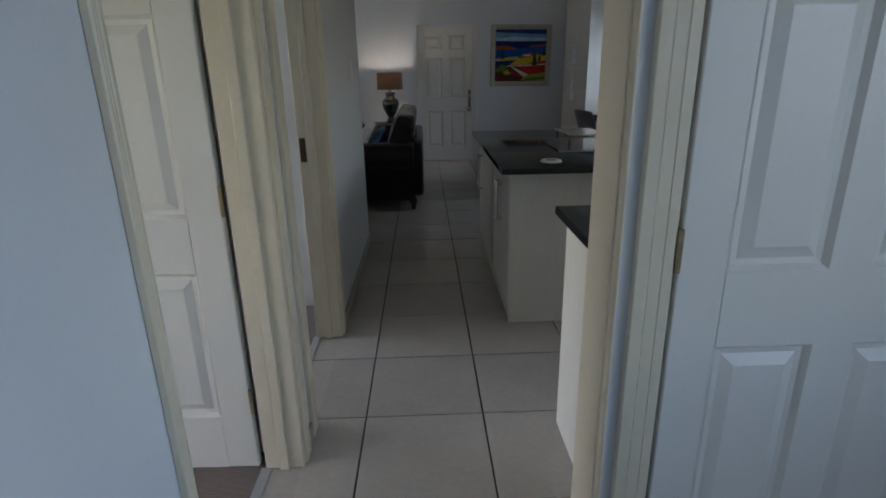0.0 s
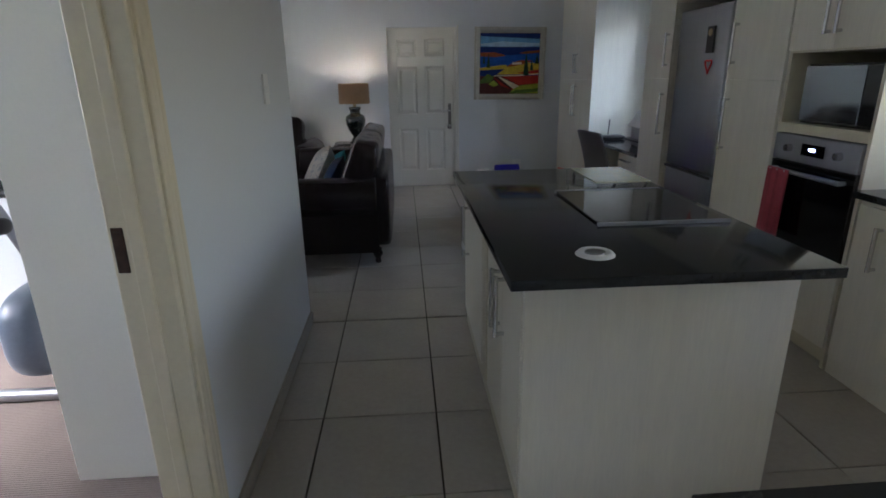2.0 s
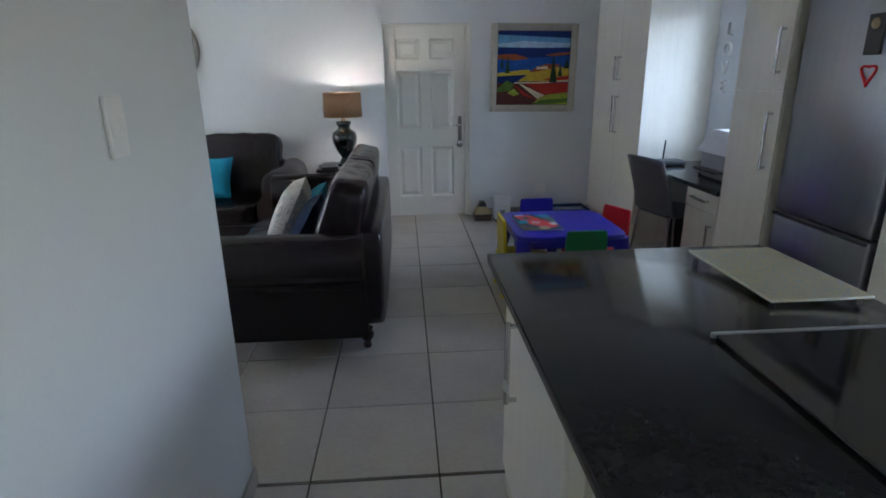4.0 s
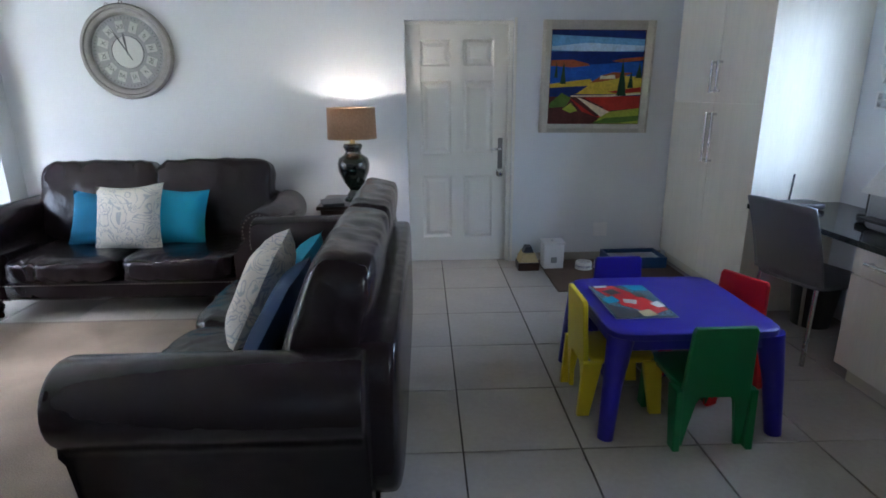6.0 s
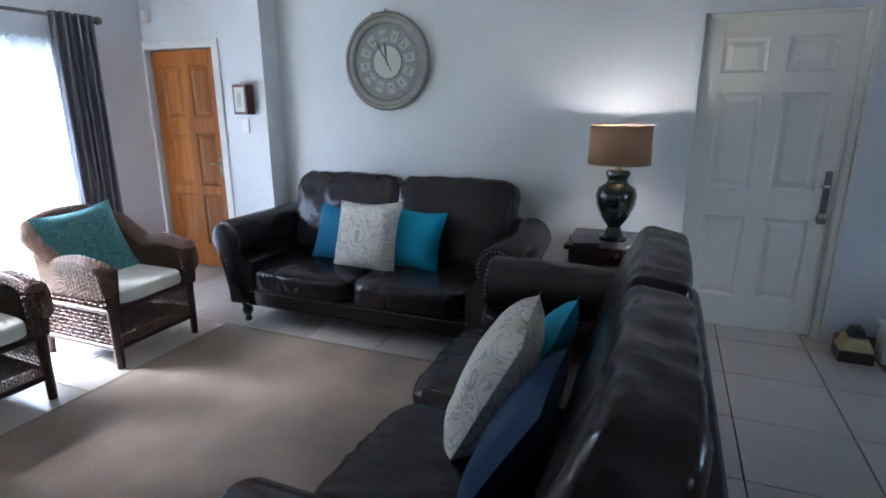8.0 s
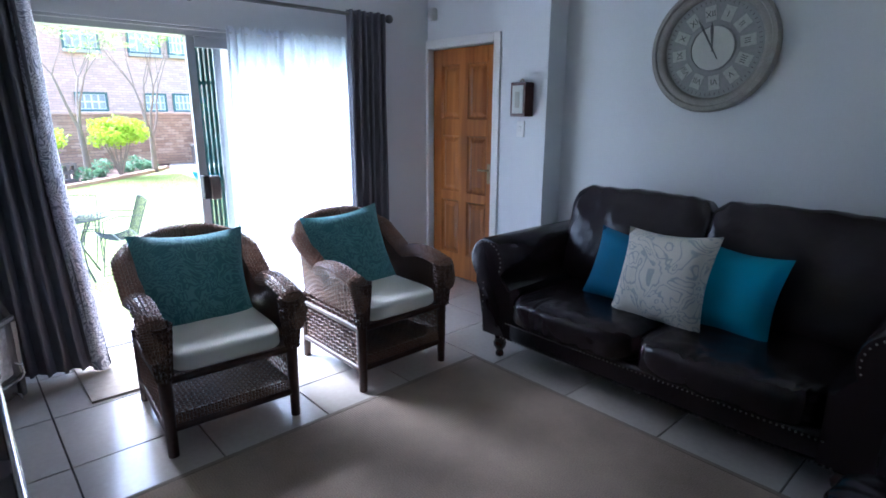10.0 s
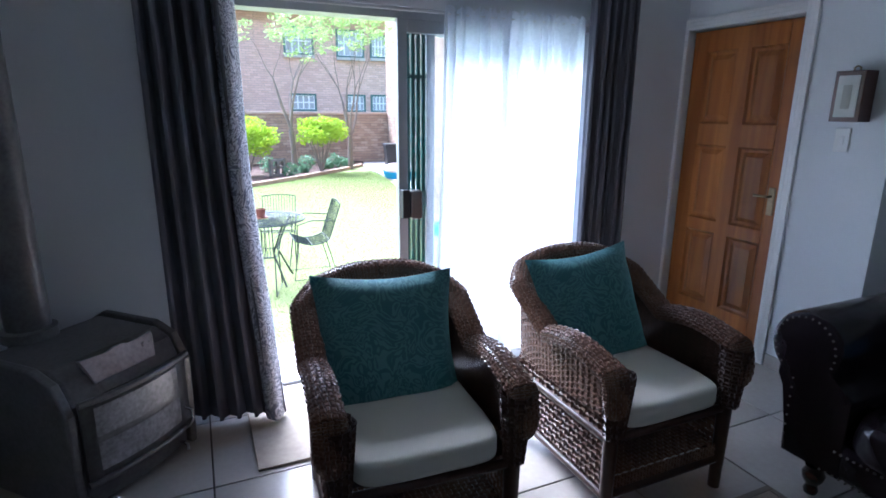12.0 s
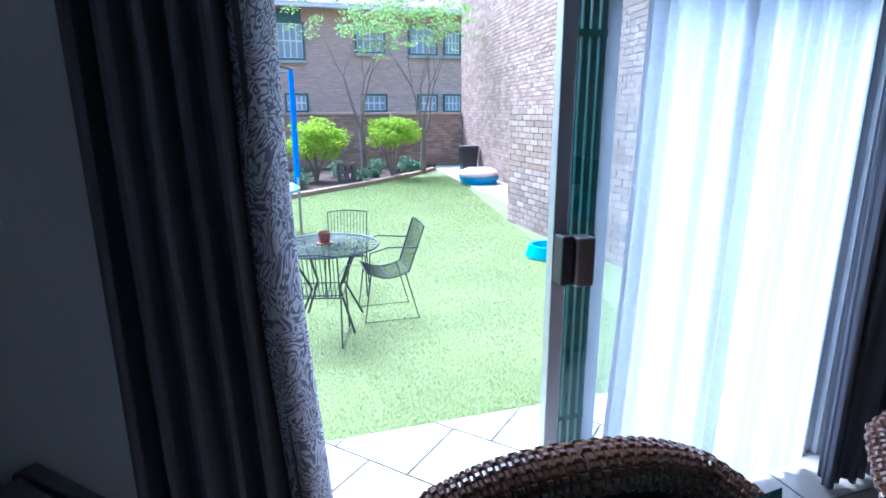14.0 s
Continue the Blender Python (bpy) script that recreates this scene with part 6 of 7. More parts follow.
part("mast", tube(B(), [(0.05, 0.28, 0.48), (-0.04, 0.25, 0.75), (-0.13, 0.20, 1.05), (-0.15, 0.20, 1.20)], 0.028, 12), M_STEEL, bi, smooth=True)
part("console", soft(B(), -0.24, -0.06, 0.13, 0.22, 1.02, 1.16, 5, 6), M_BLACK, bi, smooth=True)
part("grip", tube(B(), [(-0.16, 0.10, 0.98), (0.16, 0.08, 0.98)], 0.02, 10), M_BLACK, bi, smooth=True)
part("arm", tube(B(), [(-0.18, 0.05, 1.30), (-0.12, 0.06, 1.15), (0.0, 0.10, 1.08), (0.10, 0.2, 0.85), (0.06, 0.3, 0.5)], 0.022, 10), M_BLACK, bi, smooth=True)
part("knob", soft(B(), -0.06, 0.03, 0.10, 0.18, 0.78, 0.86, 2.4, 6), M_BLACK, bi, smooth=True)


# ---- garden ----
G = -0.20
bm = B()
def hill(u, v):
    x, y = -4.8 - 400 * u ** 3.2, 8 + (v - 0.5) * (60 + 700 * u ** 2)
    return (x, y, G + 0.004 * noise.noise(Vector((x * 0.8, y * 0.8, 0))) - (0.012 if u > 0 else 0.1))
sheet(bm, hill, 60, 40)
bmesh.ops.recalc_face_normals(bm, faces=bm.faces)
structure("ground", bm, M_LAWN, "short green lawn", smooth=True)
rng = np.random.default_rng(4)
n = 330000
px = -5.57 - 11.0 * rng.random(n) ** 1.5
py = 4.6 + 5.8 * rng.random(n)
keep = ~((py > 9.05) & (px > -10.6)) & (px > -13.6 - 1.02 * (py - 5.8)) & (py < 9.1 - 0.18 * (px + 10.6))
px, py = px[keep], py[keep]
n = len(px)
ang, hgt, wid = rng.random(n) * 6.283, 0.001 + 0.006 * rng.random(n), 0.0008 + 0.001 * rng.random(n) + 0.0003 * np.abs(px + 5)
dx, dy = np.cos(ang), np.sin(ang)
lean = (rng.random((n, 2)) - 0.5) * 0.022
V0 = np.stack([px - dx * wid, py - dy * wid, np.full(n, G - 0.012)], 1)
V1 = np.stack([px + dx * wid, py + dy * wid, np.full(n, G - 0.012)], 1)
V2 = np.stack([px + lean[:, 0], py + lean[:, 1], G + hgt], 1)
verts = np.stack([V0, V1, V2], 1).reshape(-1, 3)
me = bpy.data.meshes.new("grass")
me.from_pydata(verts.tolist(), [], np.arange(3 * n).reshape(-1, 3).tolist())
me.materials.append(M_GRASS)
tagged(new("grass", me), "short green grass blades of the lawn", "grass", "", "stuff")

# patio slabs at an angle
pat = structure("pavement", box(B(), -5.58, -4.80, 3.0, 9.2, G - 0.1, G + 0.012), M_GROUT, "pale crazy-paved slabs outside the door")
ca, sa = math.cos(radians(42)), math.sin(radians(42))
for i in range(-3, 12):
    for j in range(-14, 6):
        w = 0.42
        cx, cy = i * w + (0.5 * w if j % 2 else 0), j * w
        x, y = -5.2 + (cx * ca - cy * sa) - 1.5, 6.8 + (cx * sa + cy * ca) - 0.5
        if not (-5.95 < x < -4.7 and 4.6 < y < 9.2):
            continue
        poly = [(x + (a * ca - b * sa) * (w - 0.012) / 2, y + (a * sa + b * ca) * (w - 0.012) / 2) for a, b in ((-1, -1), (1, -1), (1, 1), (-1, 1))]
        def clip(pts, lim, sgn):
            out = []
            for p, q in zip(pts, pts[1:] + pts[:1]):
                ip, iq = sgn * (p[0] - lim) >= 0, sgn * (q[0] - lim) >= 0
                if ip:
                    out.append(p)
                if ip != iq:
                    t = (lim - p[0]) / (q[0] - p[0])
                    out.append((lim, p[1] + t * (q[1] - p[1])))
            return out
        poly = clip(clip(poly, -5.58, 1), -4.81, -1)
        if len(poly) >= 3:
            part("slab", prism(B(), poly, "z", G + 0.008, G + 0.024), M_SLAB, pat)

# flower bed, kerb, side path
bed = [(-13.9, 5.85), (-14.18, 6.17), (-15.64, 7.82), (-17.0, 9.15), (-18.2, 10.11), (-19.2, 10.5)]
bm = B()
prism(bm, bed + [(-19.3, 10.5), (-19.3, -2.0), (-9.0, -2.0), (-9.3, 1.0), (-11.0, 4.0)], "z", G - 0.05, G + 0.03)
structure("flower_bed", bm, M_SOIL, "red-brown soil bed along the garden wall")
kerb_line = [(-11.0, 3.9)] + bed[:5]
structure("kerb", prism(B(), kerb_line + [(x + 0.13, y + 0.09) for x, y in reversed(kerb_line)], "z", G - 0.05, G + 0.07, 0.01), mat("tan_kerb", (0.33, 0.235, 0.17), 0.9, vary=0.2, scale=6), "tan kerb round the flower bed")
bm = B()
prism(bm, [(-10.6, 9.15), (-11.94, 9.67), (-18.1, 10.16), (-19.2, 10.55), (-19.2, 11.5), (-10.6, 10.4)], "z", G - 0.05, G + 0.02)
structure("side_path", bm, M_SLAB, "pale concrete path beside the brick wall")


def brickwork(name, label, origin, along, length, height, thick, parts, mt=M_BRICKA, cap=False):
    """A brick wall: a mortar core with proud bricks on its face. along: unit vector; the face looks to its left."""
    height = round(height / 0.08) * 0.08
    a = Vector((*along, 0))
    nrm = Vector((-a.y, a.x, 0))
    o = Vector(origin)
    bm = B()
    quad = [o, o + a * length, o + a * length - nrm * thick, o - nrm * thick]
    prism(bm, [(p.x, p.y) for p in quad], "z", o.z, o.z + height)
    wall = structure(name, bm, M_MORTAR, label)
    bw, bh, gap = 0.222, 0.080, 0.010
    rows = round(height / bh)
    me = None
    vs, fs = [], []
    count = 0
    rnd = random.Random(len(name))
    for r in range(rows):
        x = -0.5 * bw * (r % 2)
        while x < length - 0.02:
            x0, x1 = max(0.0, x + gap / 2), min(length, x + bw - gap / 2)
            x += bw
            if x1 - x0 < 0.03:
                continue
            z0, z1 = o.z + r * bh + gap / 2, o.z + (r + 1) * bh - gap / 2
            d = 0.008 + 0.005 * rnd.random()
            base = o + a * x0
            w = x1 - x0
            if count < parts and abs(w - (bw - gap)) < 1e-6:
                if me is None:
                    b2 = B()
                    box(b2, 0, bw - gap, -0.004, 0.010, 0, bh - gap, 0.002, 1)
                    me = to_mesh("brick", b2, mt)
                ob = new("brick", me)
                ob.parent = wall
                ob.matrix_basis = Matrix.Translation((base.x, base.y, z0)) @ Matrix(((a.x, nrm.x, 0, 0), (a.y, nrm.y, 0, 0), (0, 0, 1, 0), (0, 0, 0, 1)))
                count += 1
            else:
                k = len(vs)
                for zz in (z0, z1):
                    for p in (base, base + a * w, base + a * w + nrm * d, base + nrm * d):
                        vs.append((p.x, p.y, zz))
                fs += [(k, k + 1, k + 5, k + 4), (k + 1, k + 2, k + 6, k + 5), (k + 2, k + 3, k + 7, k + 6), (k + 3, k, k + 4, k + 7), (k + 4, k + 5, k + 6, k + 7), (k, k + 3, k + 2, k + 1)]
    if vs:
        m2 = bpy.data.meshes.new("bricks")
        m2.from_pydata(vs, [], fs)
        m2.materials.append(M_BRICKISL)
        ob = tagged(new("bricks", m2), "", "", "", "stuff")
        ob.parent = wall
    return wall


M_BRICKISL = mat("brown_brick_mixed", (0.30, 0.205, 0.15), 0.9, vary=0.2, scale=3, fine=40, bump=0.4)
N, L = M_BRICKISL.node_tree.nodes, M_BRICKISL.node_tree.links
geo, cr = N.new("ShaderNodeNewGeometry"), N.new("ShaderNodeValToRGB")
for e, (p, c) in zip((cr.color_ramp.elements[0], cr.color_ramp.elements[1]), ((0.0, (0.30, 0.20, 0.145, 1)), (1.0, (0.46, 0.345, 0.265, 1)))):
    e.position, e.color = p, c
e = cr.color_ramp.elements.new(0.5)
e.color = (0.38, 0.26, 0.19, 1)
L.new(geo.outputs["Random Per Island"], cr.inputs[0])
mx = N.new("ShaderNodeVectorMath")
mx.operation = "SCALE"
L.new(cr.outputs[0], mx.inputs[0])
L.new([n for n in N if n.bl_idname == "ShaderNodeMapRange"][0].outputs[0], mx.inputs["Scale"])
L.new(mx.outputs[0], N["Principled BSDF"].inputs["Base Color"])

# pier beside the patio (faces the garden), gable wall, garden wall
def ray_wall(p, q):
    d = Vector((q[0] - p[0], q[1] - p[1]))
    return (d.x / d.length, d.y / d.length), d.length


al, ln = ray_wall((-5.2, 9.31), (-10.6, 9.08))
brickwork("brick_pier", "brown facebrick wall beside the patio", (-5.2, 9.31, G - 0.05), al, ln, 1.66, 0.8, 260)
al, ln = ray_wall((-10.6, 9.08), (-10.64, 10.25))
brickwork("brick_pier_end", "brown facebrick wall end", (-10.6, 9.09, G - 0.05), al, ln, 1.66, 0.05, 0)
al, ln = ray_wall((-8.0, 9.93), (-19.4, 11.40))
brickwork("gable_wall", "tall brown facebrick gable wall of the next house", (-8.0, 9.93, G - 0.05), al, ln, 6.6, 0.3, 0)
brickwork("garden_wall", "brown facebrick garden wall", (-19.25, 11.8, G - 0.05), (0, -1), 15.0, 1.56, 0.22, 0)
bm = B()
box(bm, -19.49, -19.20, -3.0, 11.3, G + 1.51, G + 1.58, 0.006, 1)
structure("wall_coping", bm, M_BRICKA, "brick coping on the garden wall")

# far house
M_FARPANE = mat("curtained_window_glass", (0.34, 0.36, 0.37), 0.08, bump=0)
M_FARGREEN = mat("weathered_green_paint", (0.07, 0.13, 0.115), 0.5, vary=0.15, scale=9)
fh = thing("neighbour_house", pose(0, 0, 0), "two-storey brown brick house with green window frames", "house")
part("wall", box(B(), -30.0, -24.0, -4.0, 15.0, G - 0.3, 5.02), M_BRICKFAR, fh)
bm = B()
prism(bm, [(-23.4, 4.86), (-27.0, 7.14), (-30.6, 4.86), (-30.6, 4.99), (-27.0, 7.29), (-23.4, 4.99)], "y", -4.5, 15.5)
rf = part("roof", bm, M_ROOF, fh)
bm = B()
for k in range(9):
    x = -23.5 - 0.4 * k
    z = 5.00 + (2.28 / 3.6) * 0.4 * k
    box(bm, x - 0.40, x + 0.02, -4.5, 15.5, z, z + 0.05)
part("tile_courses", bm, M_ROOF, rf)
part("gutter", box(B(), -23.4, -23.28, -4.5, 15.5, 4.82, 4.92), M_WHITE, fh)
for y0, y1, z0, z1, gr in ((6.27, 7.10, 3.23, 4.36, 0.4), (9.0, 9.96, 3.52, 4.38, 0.0), (10.98, 11.94, 3.50, 4.38, 0.0), (12.33, 12.87, 3.52, 4.27, 0.0), (6.45, 7.11, 1.46, 1.97, 0), (9.13, 9.98, 1.46, 1.97, 0), (11.3, 11.95, 1.44, 1.97, 0), (12.32, 12.92, 1.44, 1.98, 0),
                           (3.2, 4.2, 3.5, 4.38, 0.0), (3.2, 4.2, 1.46, 1.97, 0)):
    bm = B()
    g = 0.075
    for a in ((y0 - g, y0, z0 - g, z1 + g), (y1, y1 + g, z0 - g, z1 + g), (y0, y1, z1, z1 + g + gr), (y0, y1, z0 - g, z0)):
        box(bm, -24.0, -23.93, *a)
    w = part("window", bm, M_FARGREEN, fh, "grey-green timber surround")
    bm = B()
    box(bm, -23.99, -23.985, y0, y1, z0, z1)
    part("pane", bm, M_FARPANE, w)
    for k in range(5):
        y = y0 + (y1 - y0) * k / 4
        part("glazing_bar", box(B(), -23.98, -23.95, y - 0.022, y + 0.022, z0, z1), M_WHITE, w, "white glazing bar")
    for k in range(3):
        z = z0 + (z1 - z0) * k / 2
        part("glazing_bar", box(B(), -23.982, -23.948, y0, y1, z - 0.022, z + 0.022), M_WHITE, w, "white glazing bar")
    bm = B()
    box(bm, -23.98, -23.82, y0 - g, y1 + g, z0 - g - 0.10, z0 - g)
    part("sill", bm, M_SLAB, w)


# planting
def leaves(bm, c, r, n, size, rnd, flat=0.6):
    for _ in range(n):
        d = Vector((rnd.gauss(0, 1), rnd.gauss(0, 1), rnd.gauss(0, 1))).normalized() * (rnd.random() ** 0.4)
        p = Vector(c) + Vector((d.x * r, d.y * r, d.z * r * flat))
        a = Vector((rnd.gauss(0, 1), rnd.gauss(0, 1), rnd.gauss(0, 0.6))).normalized()
        b = a.orthogonal().normalized()
        s = size * (0.6 + 0.8 * rnd.random())
        bm.faces.new([bm.verts.new(q) for q in (p - a * s, p - b * s * 0.45, p + a * s, p + b * s * 0.45)])


def limb(bm, p, d, length, r, depth, rnd, tips, spread=0.5):
    pts, rs = [p], [r]
    q = p.copy()
    for k in range(4):
        d = (d + Vector((rnd.uniform(-.16, .16), rnd.uniform(-.16, .16), 0.05))).normalized()
        q = q + d * length / 4
        pts.append(q.copy())
        rs.append(r * (1 - 0.13 * (k + 1)))
    tube(bm, pts, rs, 7)
    if depth == 0:
        tips.append(q.copy())
        return
    for _ in range(rnd.choice((2, 3))):
        e = (d + Vector((rnd.uniform(-spread, spread), rnd.uniform(-spread, spread), rnd.uniform(0.0, 0.25)))).normalized()
        limb(bm, q, e, length * rnd.uniform(0.55, 0.75), rs[-1] * 0.7, depth - 1, rnd, tips, spread)


for (x, y, seed, h, forks, lean_y) in ((-17.2, 8.02, 11, 1.15, 3, -0.05), (-17.4, 9.62, 5, 0.9, 4, 0.02)):
    rnd = random.Random(seed)
    tr = thing("garden_tree", pose(x, y, G), "slender pale-barked young tree with light green leaves", "tree", "garden trees")
    bm, tips = B(), []
    tube(bm, [(0, 0, 0), (0.02, lean_y * 0.3, h * 0.5), (0, lean_y, h)], [0.085, 0.07, 0.062], 9)
    for k in range(forks):
        a = k * 6.283 / forks + seed
        limb(bm, Vector((0, lean_y, h)), Vector((0.25 * math.cos(a), 0.38 * math.sin(a), 1.0)).normalized(), 1.35, 0.042, 3, rnd, tips, 0.55)
    part("trunk", bm, M_BARK, tr, smooth=True)
    bm = B()
    for t in tips:
        for _ in range(3):
            if rnd.random() < 0.42:
                leaves(bm, t + Vector((rnd.uniform(-.5, .5), rnd.uniform(-.5, .5), rnd.uniform(-0.55, 0.25))), rnd.uniform(0.15, 0.34), 26, 0.045, rnd, 0.4)
    part("crown", bm, M_LEAFA, tr, "thin light green feathery leaves")
for (x, y, z, w, h, seed) in ((-16.3, 6.74, 0.74, 0.70, 0.46, 3), (-16.6, 8.62, 0.88, 0.60, 0.38, 9), (-15.6, 5.3, 0.7, 0.6, 0.4, 21)):
    rnd = random.Random(seed)
    bs = thing("shrub", pose(x, y, G), "bright yellow-green clipped shrub in the bed", "shrub", "yellow-green shrubs")
    bm = B()
    for k in range(6):
        bm = B()
        a = k * 1.05 + seed
        tube(bm, [(0, 0, 0), (0.08 * math.cos(a), 0.10 * math.sin(a), 0.3), (0.3 * math.cos(a), 0.35 * math.sin(a), z - G - 0.1)], [0.03, 0.022, 0.012], 6)
        part("stem", bm, M_BARK, bs)
    bm = B()
    for k in range(44):
        a, rr = rnd.random() * 6.283, rnd.random() ** 0.6
        leaves(bm, (0.8 * w * rr * math.cos(a), w * rr * math.sin(a), z - G + h * math.sqrt(1 - 0.9 * rr * rr) * rnd.uniform(-0.8, 1.0)), 0.24, 75, 0.045, rnd, 0.7)
    part("crown", bm, M_LEAFB, bs, "dense yellow-green leaves")
for (x, y, s, seed) in ((-15.9, 7.72, 0.24, 1), (-16.6, 8.15, 0.16, 2), (-17.6, 9.4, 0.22, 3), (-18.0, 9.7, 0.18, 6), (-15.0, 6.25, 0.25, 4), (-16.9, 7.3, 0.3, 7), (-17.6, 8.4, 0.28, 8), (-17.8, 9.2, 0.3, 12), (-17.4, 8.9, 0.2, 13), (-15.9, 6.4, 0.28, 14)):
    rnd = random.Random(seed)
    lp = thing("low_plant", pose(x, y, G), "low grey-green plant in the flower bed", "plant", "low plants")
    bm = B()
    for k in range(5):
        part("stem", tube(B(), [(0, 0, 0.02), (rnd.uniform(-s, s) * 0.6, rnd.uniform(-s, s) * 0.6, s)], 0.006, 5), M_BARK, lp)
    bm = B()
    leaves(bm, (0, 0, s * 0.7), s, 240, 0.04, rnd, 0.8)
    part("foliage", bm, M_LEAFC, lp)
bb = thing("breeze_block", pose(-16.0, 7.40, G + 0.03, 0, 0, 20), "grey pierced concrete block in the flower bed", "concrete block")
bm = B()
for a in ((-0.2, -0.14, 0, 0.42), (0.14, 0.2, 0, 0.42), (-0.14, 0.14, 0, 0.06), (-0.14, 0.14, 0.36, 0.42), (-0.14, 0.14, 0.18, 0.24), (-0.03, 0.03, 0.06, 0.36)):
    box(bm, -0.06, 0.06, *a)
part("block", bm, M_MORTAR, bb)

wb = thing("wheelie_bin", pose(-17.05, 10.78, G + 0.02, 0, 0, -6) @ Matrix.Scale(0.8, 4), "black refuse bin beside the brick wall", "bin")
part("body", prism(B(), [(-0.22, 0.0), (0.22, 0.0), (0.29, 0.80), (-0.29, 0.80)], "x", -0.26, 0.26, 0.02), M_BLACK, wb)
part("lid", prism(B(), [(-0.31, 0.805), (0.31, 0.805), (0.28, 0.87), (-0.28, 0.87)], "x", -0.30, 0.30, 0.02), M_BLACK, wb)
pl = thing("paddling_pool", pose(-14.72, 10.2, G + 0.02), "blue plastic paddling pool with a pale cover", "paddling pool")
part("basin", lathe(B(), [(0.0, 0.0), (0.38, 0.0), (0.44, 0.10), (0.45, 0.17), (0.40, 0.17), (0.36, 0.04), (0.0, 0.03)], 28), M_POOL, pl, smooth=True)
part("cover", soft(B(), -0.44, 0.44, -0.44, 0.44, 0.06, 0.36, 2.0, 10, 0.04, 4), M_SAND, pl, "pale draped cover", smooth=True)
single("water_bowl", lathe(B(), [(0.0, 0.02), (0.14, 0.03), (0.17, 0.13), (0.20, 0.13), (0.24, 0.0), (0.0, 0.0)], 28), M_TURQPL, "turquoise plastic dog bowl on the lawn", "dog bowl", pose(-8.55, 8.66, G), "", True)

tp = thing("trampoline", pose(-10.6, 5.16, G), "trampoline with blue padded poles on the lawn", "trampoline")
for k in range(6):
    a = k * math.pi / 3 + 0.62
    x, y = 0.92 * math.cos(a), 0.92 * math.sin(a)
    part("pole", tube(B(), [(x, y, 0.75), (x, y, 2.12)], 0.032, 10), M_POLE, tp, smooth=True)
    part("leg", tube(B(), [(x, y, 0.0), (x, y, 0.75)], 0.018, 8), M_STEEL, tp, smooth=True)
    ux, uy = -0.13 * math.sin(a), 0.13 * math.cos(a)
    part("pole", tube(B(), [(x + ux, y + uy, 0.60), (x + ux * 0.5, y + uy * 0.5, 2.12)], 0.030, 10), M_POLE, tp, smooth=True)
    for z in (0.95, 1.4, 1.85):
        part("tie", tube(B(), [(x - ux * 0.3, y - uy * 0.3, z), (x + ux * 1.2, y + uy * 1.2, z)], 0.012, 6), M_BLACK, tp, "black tie")
part("pad", lathe(B(), [(0.68, 0.60), (0.92, 0.60), (0.93, 0.64), (0.70, 0.65)], 40), mat("pale_blue_pad", (0.16, 0.42, 0.62), 0.6), tp, smooth=True)
part("mat", lathe(B(), [(0.0, 0.60), (0.69, 0.60)], 40), M_BLACK, tp)
part("top_ring", tube(B(), [(0.92 * math.cos(k * math.pi / 18), 0.92 * math.sin(k * math.pi / 18), 2.10) for k in range(36)], 0.012, 6, True), M_BLACK, tp)

gt = thing("garden_table", pose(-7.22, 6.10, G) @ Matrix.Diagonal((1.2, 1.2, 0.886, 1)), "round dark wire garden table on the lawn", "table")
bm = B()
for r in [0.03 + 0.033 * k for k in range(9)] + [0.325]:
    part("ring", tube(B(), [(r * math.cos(a), r * math.sin(a), 0.70) for a in [i * 2 * math.pi / 36 for i in range(36)]], 0.004 if r < 0.32 else 0.009, 5, True), M_WROUGHT, gt)
bm = B()
for k in range(28):
    a = k * 2 * math.pi / 28
    part("spoke", tube(B(), [(0.05 * math.cos(a), 0.05 * math.sin(a), 0.696), (0.325 * math.cos(a), 0.325 * math.sin(a), 0.696)], 0.003, 5), M_WROUGHT, gt)
for k in range(4):
    a = k * math.pi / 2 + 0.5
    part("leg", tube(B(), [(0.26 * math.cos(a), 0.26 * math.sin(a), 0.69), (0.12 * math.cos(a), 0.12 * math.sin(a), 0.35), (0.26 * math.cos(a), 0.26 * math.sin(a), 0.0)], 0.008, 6), M_WROUGHT, gt)
pot = thing("plant_pot", pose(-7.24, 6.09, G + 0.627), "small brown pot with a saucer on the garden table", "plant pot")
part("pot", lathe(B(), [(0.0, 0.01), (0.036, 0.01), (0.048, 0.09), (0.042, 0.09), (0.034, 0.02), (0.0, 0.02)], 18), M_TERRA, pot, smooth=True)
part("saucer", lathe(B(), [(0.0, 0.0), (0.06, 0.0), (0.068, 0.01), (0.0, 0.008)], 18), M_TERRA, pot, smooth=True)


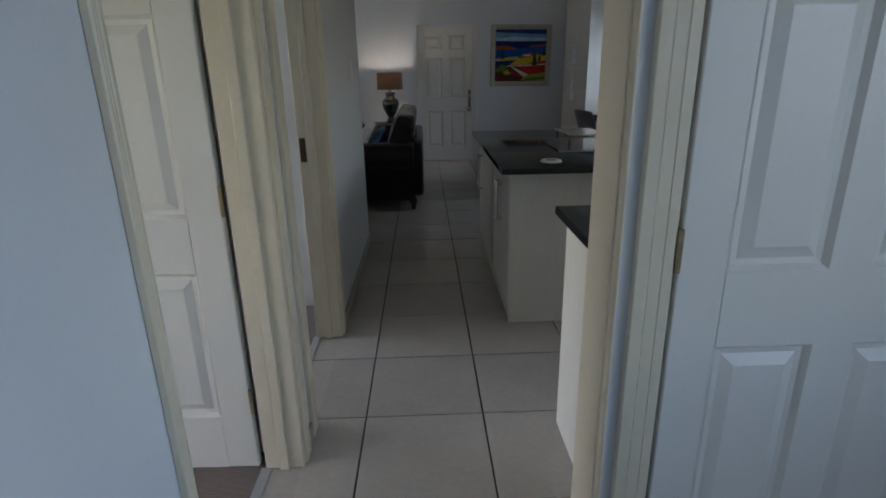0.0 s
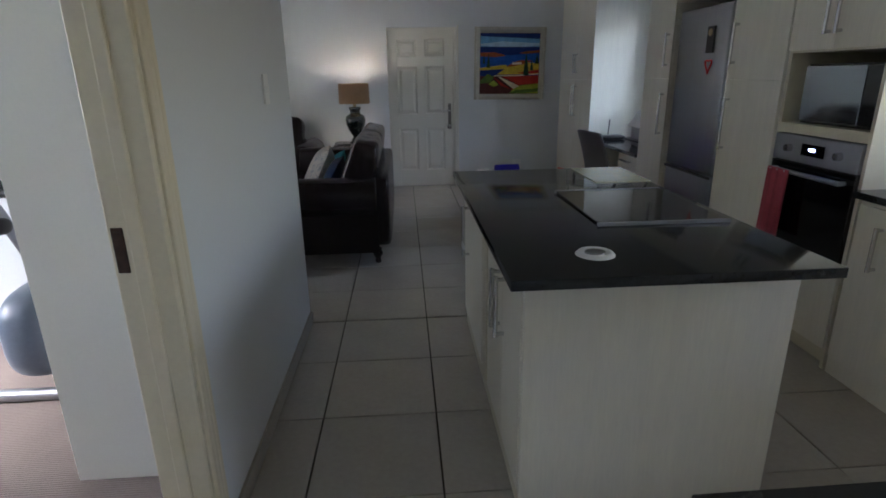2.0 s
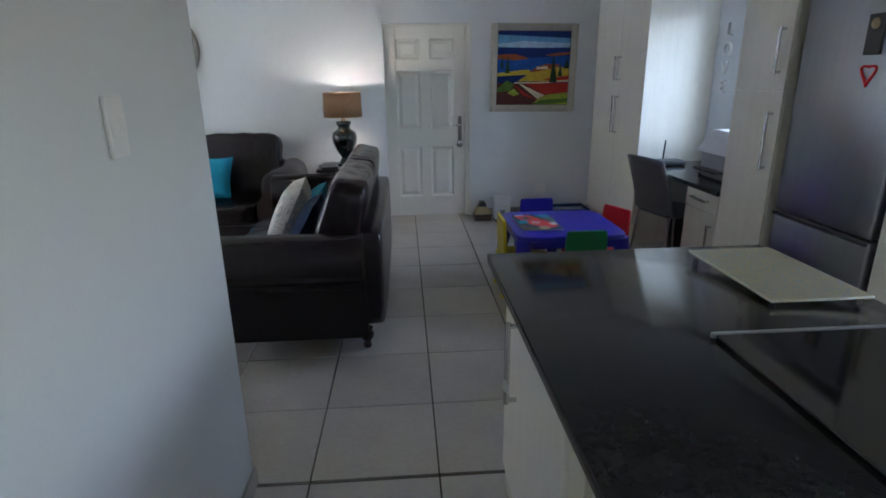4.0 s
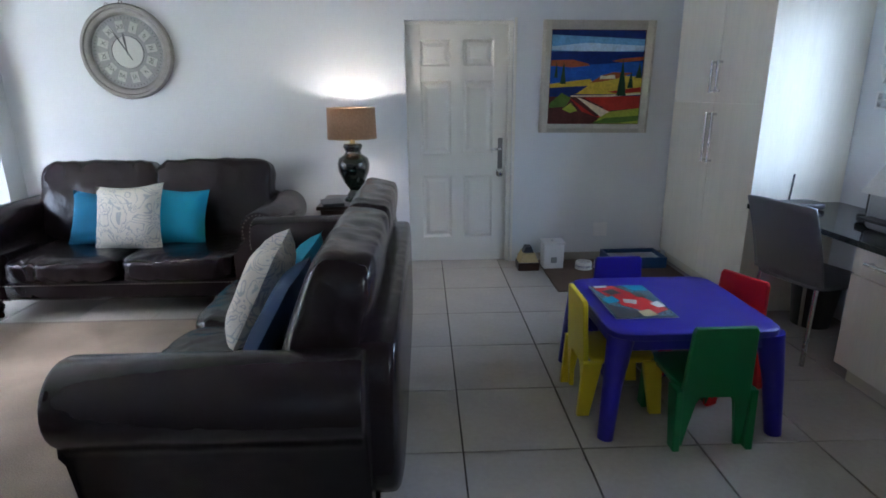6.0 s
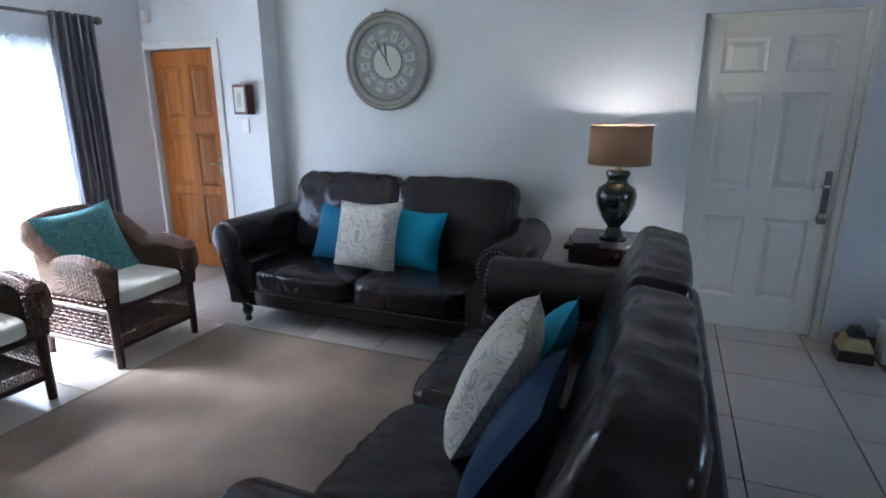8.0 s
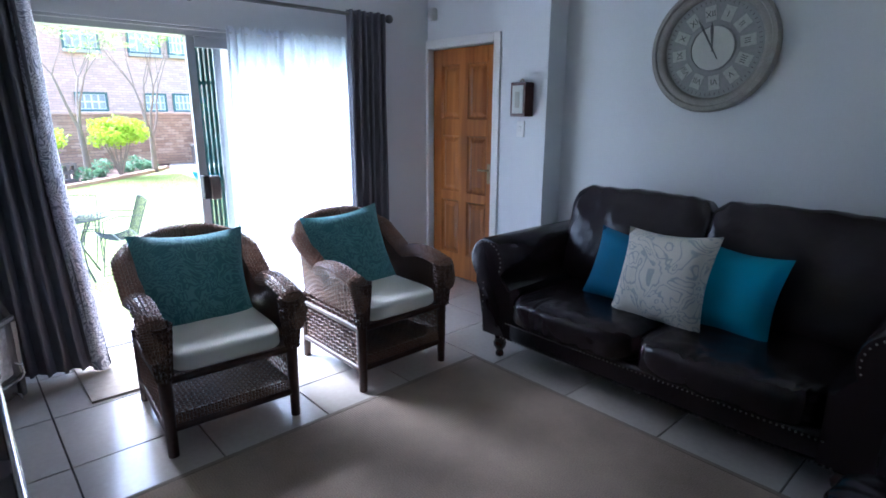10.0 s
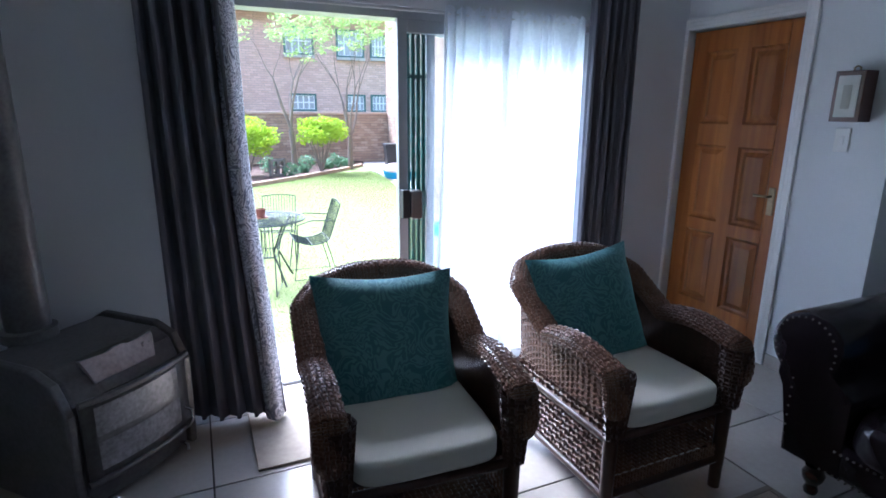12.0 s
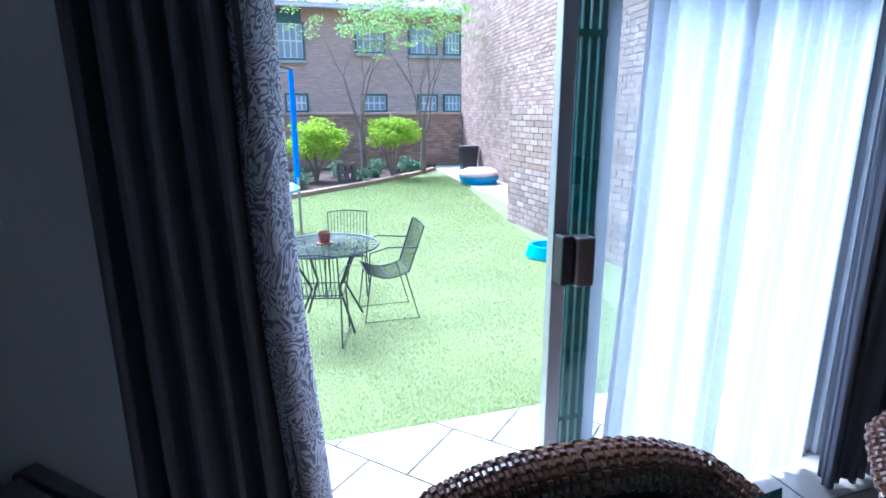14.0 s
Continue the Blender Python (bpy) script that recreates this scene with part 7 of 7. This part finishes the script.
def wire_chair(m):
    c = thing("garden_chair", m, "dark wire garden chair with a fanned back", "chair", "wire garden chairs")
    bm = B()
    def s(u, v):
        """v 0 at the front of the seat, 1 at the top of the back."""
        y = (u - 0.5) * (0.40 - 0.02 * v)
        if v < 0.5:
            k = v / 0.5
            return (0.20 - 0.36 * k, y, 0.43 - 0.05 * math.sin(k * math.pi) - 0.02 * k)
        k = (v - 0.5) / 0.5
        return (-0.16 - 0.13 * k, y * (1 + 0.1 * k), 0.41 + 0.38 * k + 0.02 * (1 - (2 * u - 1) ** 2) * k)
    for i in range(13):
        u = i / 12
        part("wire", tube(B(), [s(u, v / 16) for v in range(17)], 0.0035, 5), M_WROUGHT, c)
    bm = B()
    for v in (0.0, 0.25, 0.5, 1.0):
        tube(bm, [s(u / 10, v) for u in range(11)], 0.006, 6)
    for u in (0, 1):
        tube(bm, [s(u, v / 16) for v in range(17)], 0.006, 6)
    part("frame", bm, M_WROUGHT, c)
    for sy in (-1, 1):
        y = sy * 0.21
        part("leg", tube(B(), [(0.16, y * 0.95, 0.41), (0.22, y, 0.0), (-0.24, y, 0.0), (-0.13, y * 0.95, 0.40)], 0.007, 6), M_WROUGHT, c)
        part("arm", tube(B(), [(-0.24, y, 0.62), (0.02, y * 1.12, 0.64), (0.17, y * 1.15, 0.60), (0.17, y, 0.43)], 0.006, 6), M_WROUGHT, c)
    return c


g1 = wire_chair(pose(-7.315, 6.565, G, 0, 0, -91) @ Matrix.Scale(0.93, 4))
copy_thing(g1, pose(-7.98, 6.34, G, 0, 0, -12) @ Matrix.Scale(0.93, 4))
copy_thing(g1, pose(-6.95, 6.01, G, 0, 0, 165) @ Matrix.Scale(0.90, 4))

# ---- floor tiles ----
PX, PY, P = 0.15, 2.0, 0.503
ZONES = [(-0.564, 1.70, -1.6, 1.13), (-0.564, 0.339, 1.13, 1.30), (-0.564, 2.70, 1.30, 4.53), (-0.70, -0.564, 1.95, 2.78), (-0.70, -0.564, 0.89, 1.727), (-4.60, 2.70, 4.53, 8.72), (-0.13, 0.75, 8.72, 8.80), (-4.58, -3.83, 8.52, 8.56)]
full = B()
g = 0.0035
box(full, g, P - g, g, P - g, -0.013, 0.0, 0.0015, 1)
full = to_mesh("tile", full, M_TILE)
made = 0
for zx0, zx1, zy0, zy1 in ZONES:
    for i in range(math.floor((zx0 - PX) / P), math.ceil((zx1 - PX) / P)):
        for j in range(math.floor((zy0 - PY) / P), math.ceil((zy1 - PY) / P)):
            x0, y0 = PX + i * P, PY + j * P
            a0, a1, b0, b1 = max(x0, zx0), min(x0 + P, zx1), max(y0, zy0), min(y0 + P, zy1)
            if a1 - a0 < 0.02 or b1 - b0 < 0.02:
                continue
            if a1 - a0 > P - 1e-6 and b1 - b0 > P - 1e-6:
                ob = new("tile", full)
                ob.location = (x0, y0, 0)
            else:
                bm = B()
                gx0, gx1 = (g if a0 == x0 else 0.0), (g if a1 == x0 + P else 0.0)
                gy0, gy1 = (g if b0 == y0 else 0.0), (g if b1 == y0 + P else 0.0)
                box(bm, a0 - x0 + gx0, a1 - x0 - gx1, b0 - y0 + gy0, b1 - y0 - gy1, -0.013, 0.0)
                ob = new("tile", to_mesh("tile", bm, M_TILE))
                ob.location = (x0, y0, 0)
            ob.parent = FLOOR
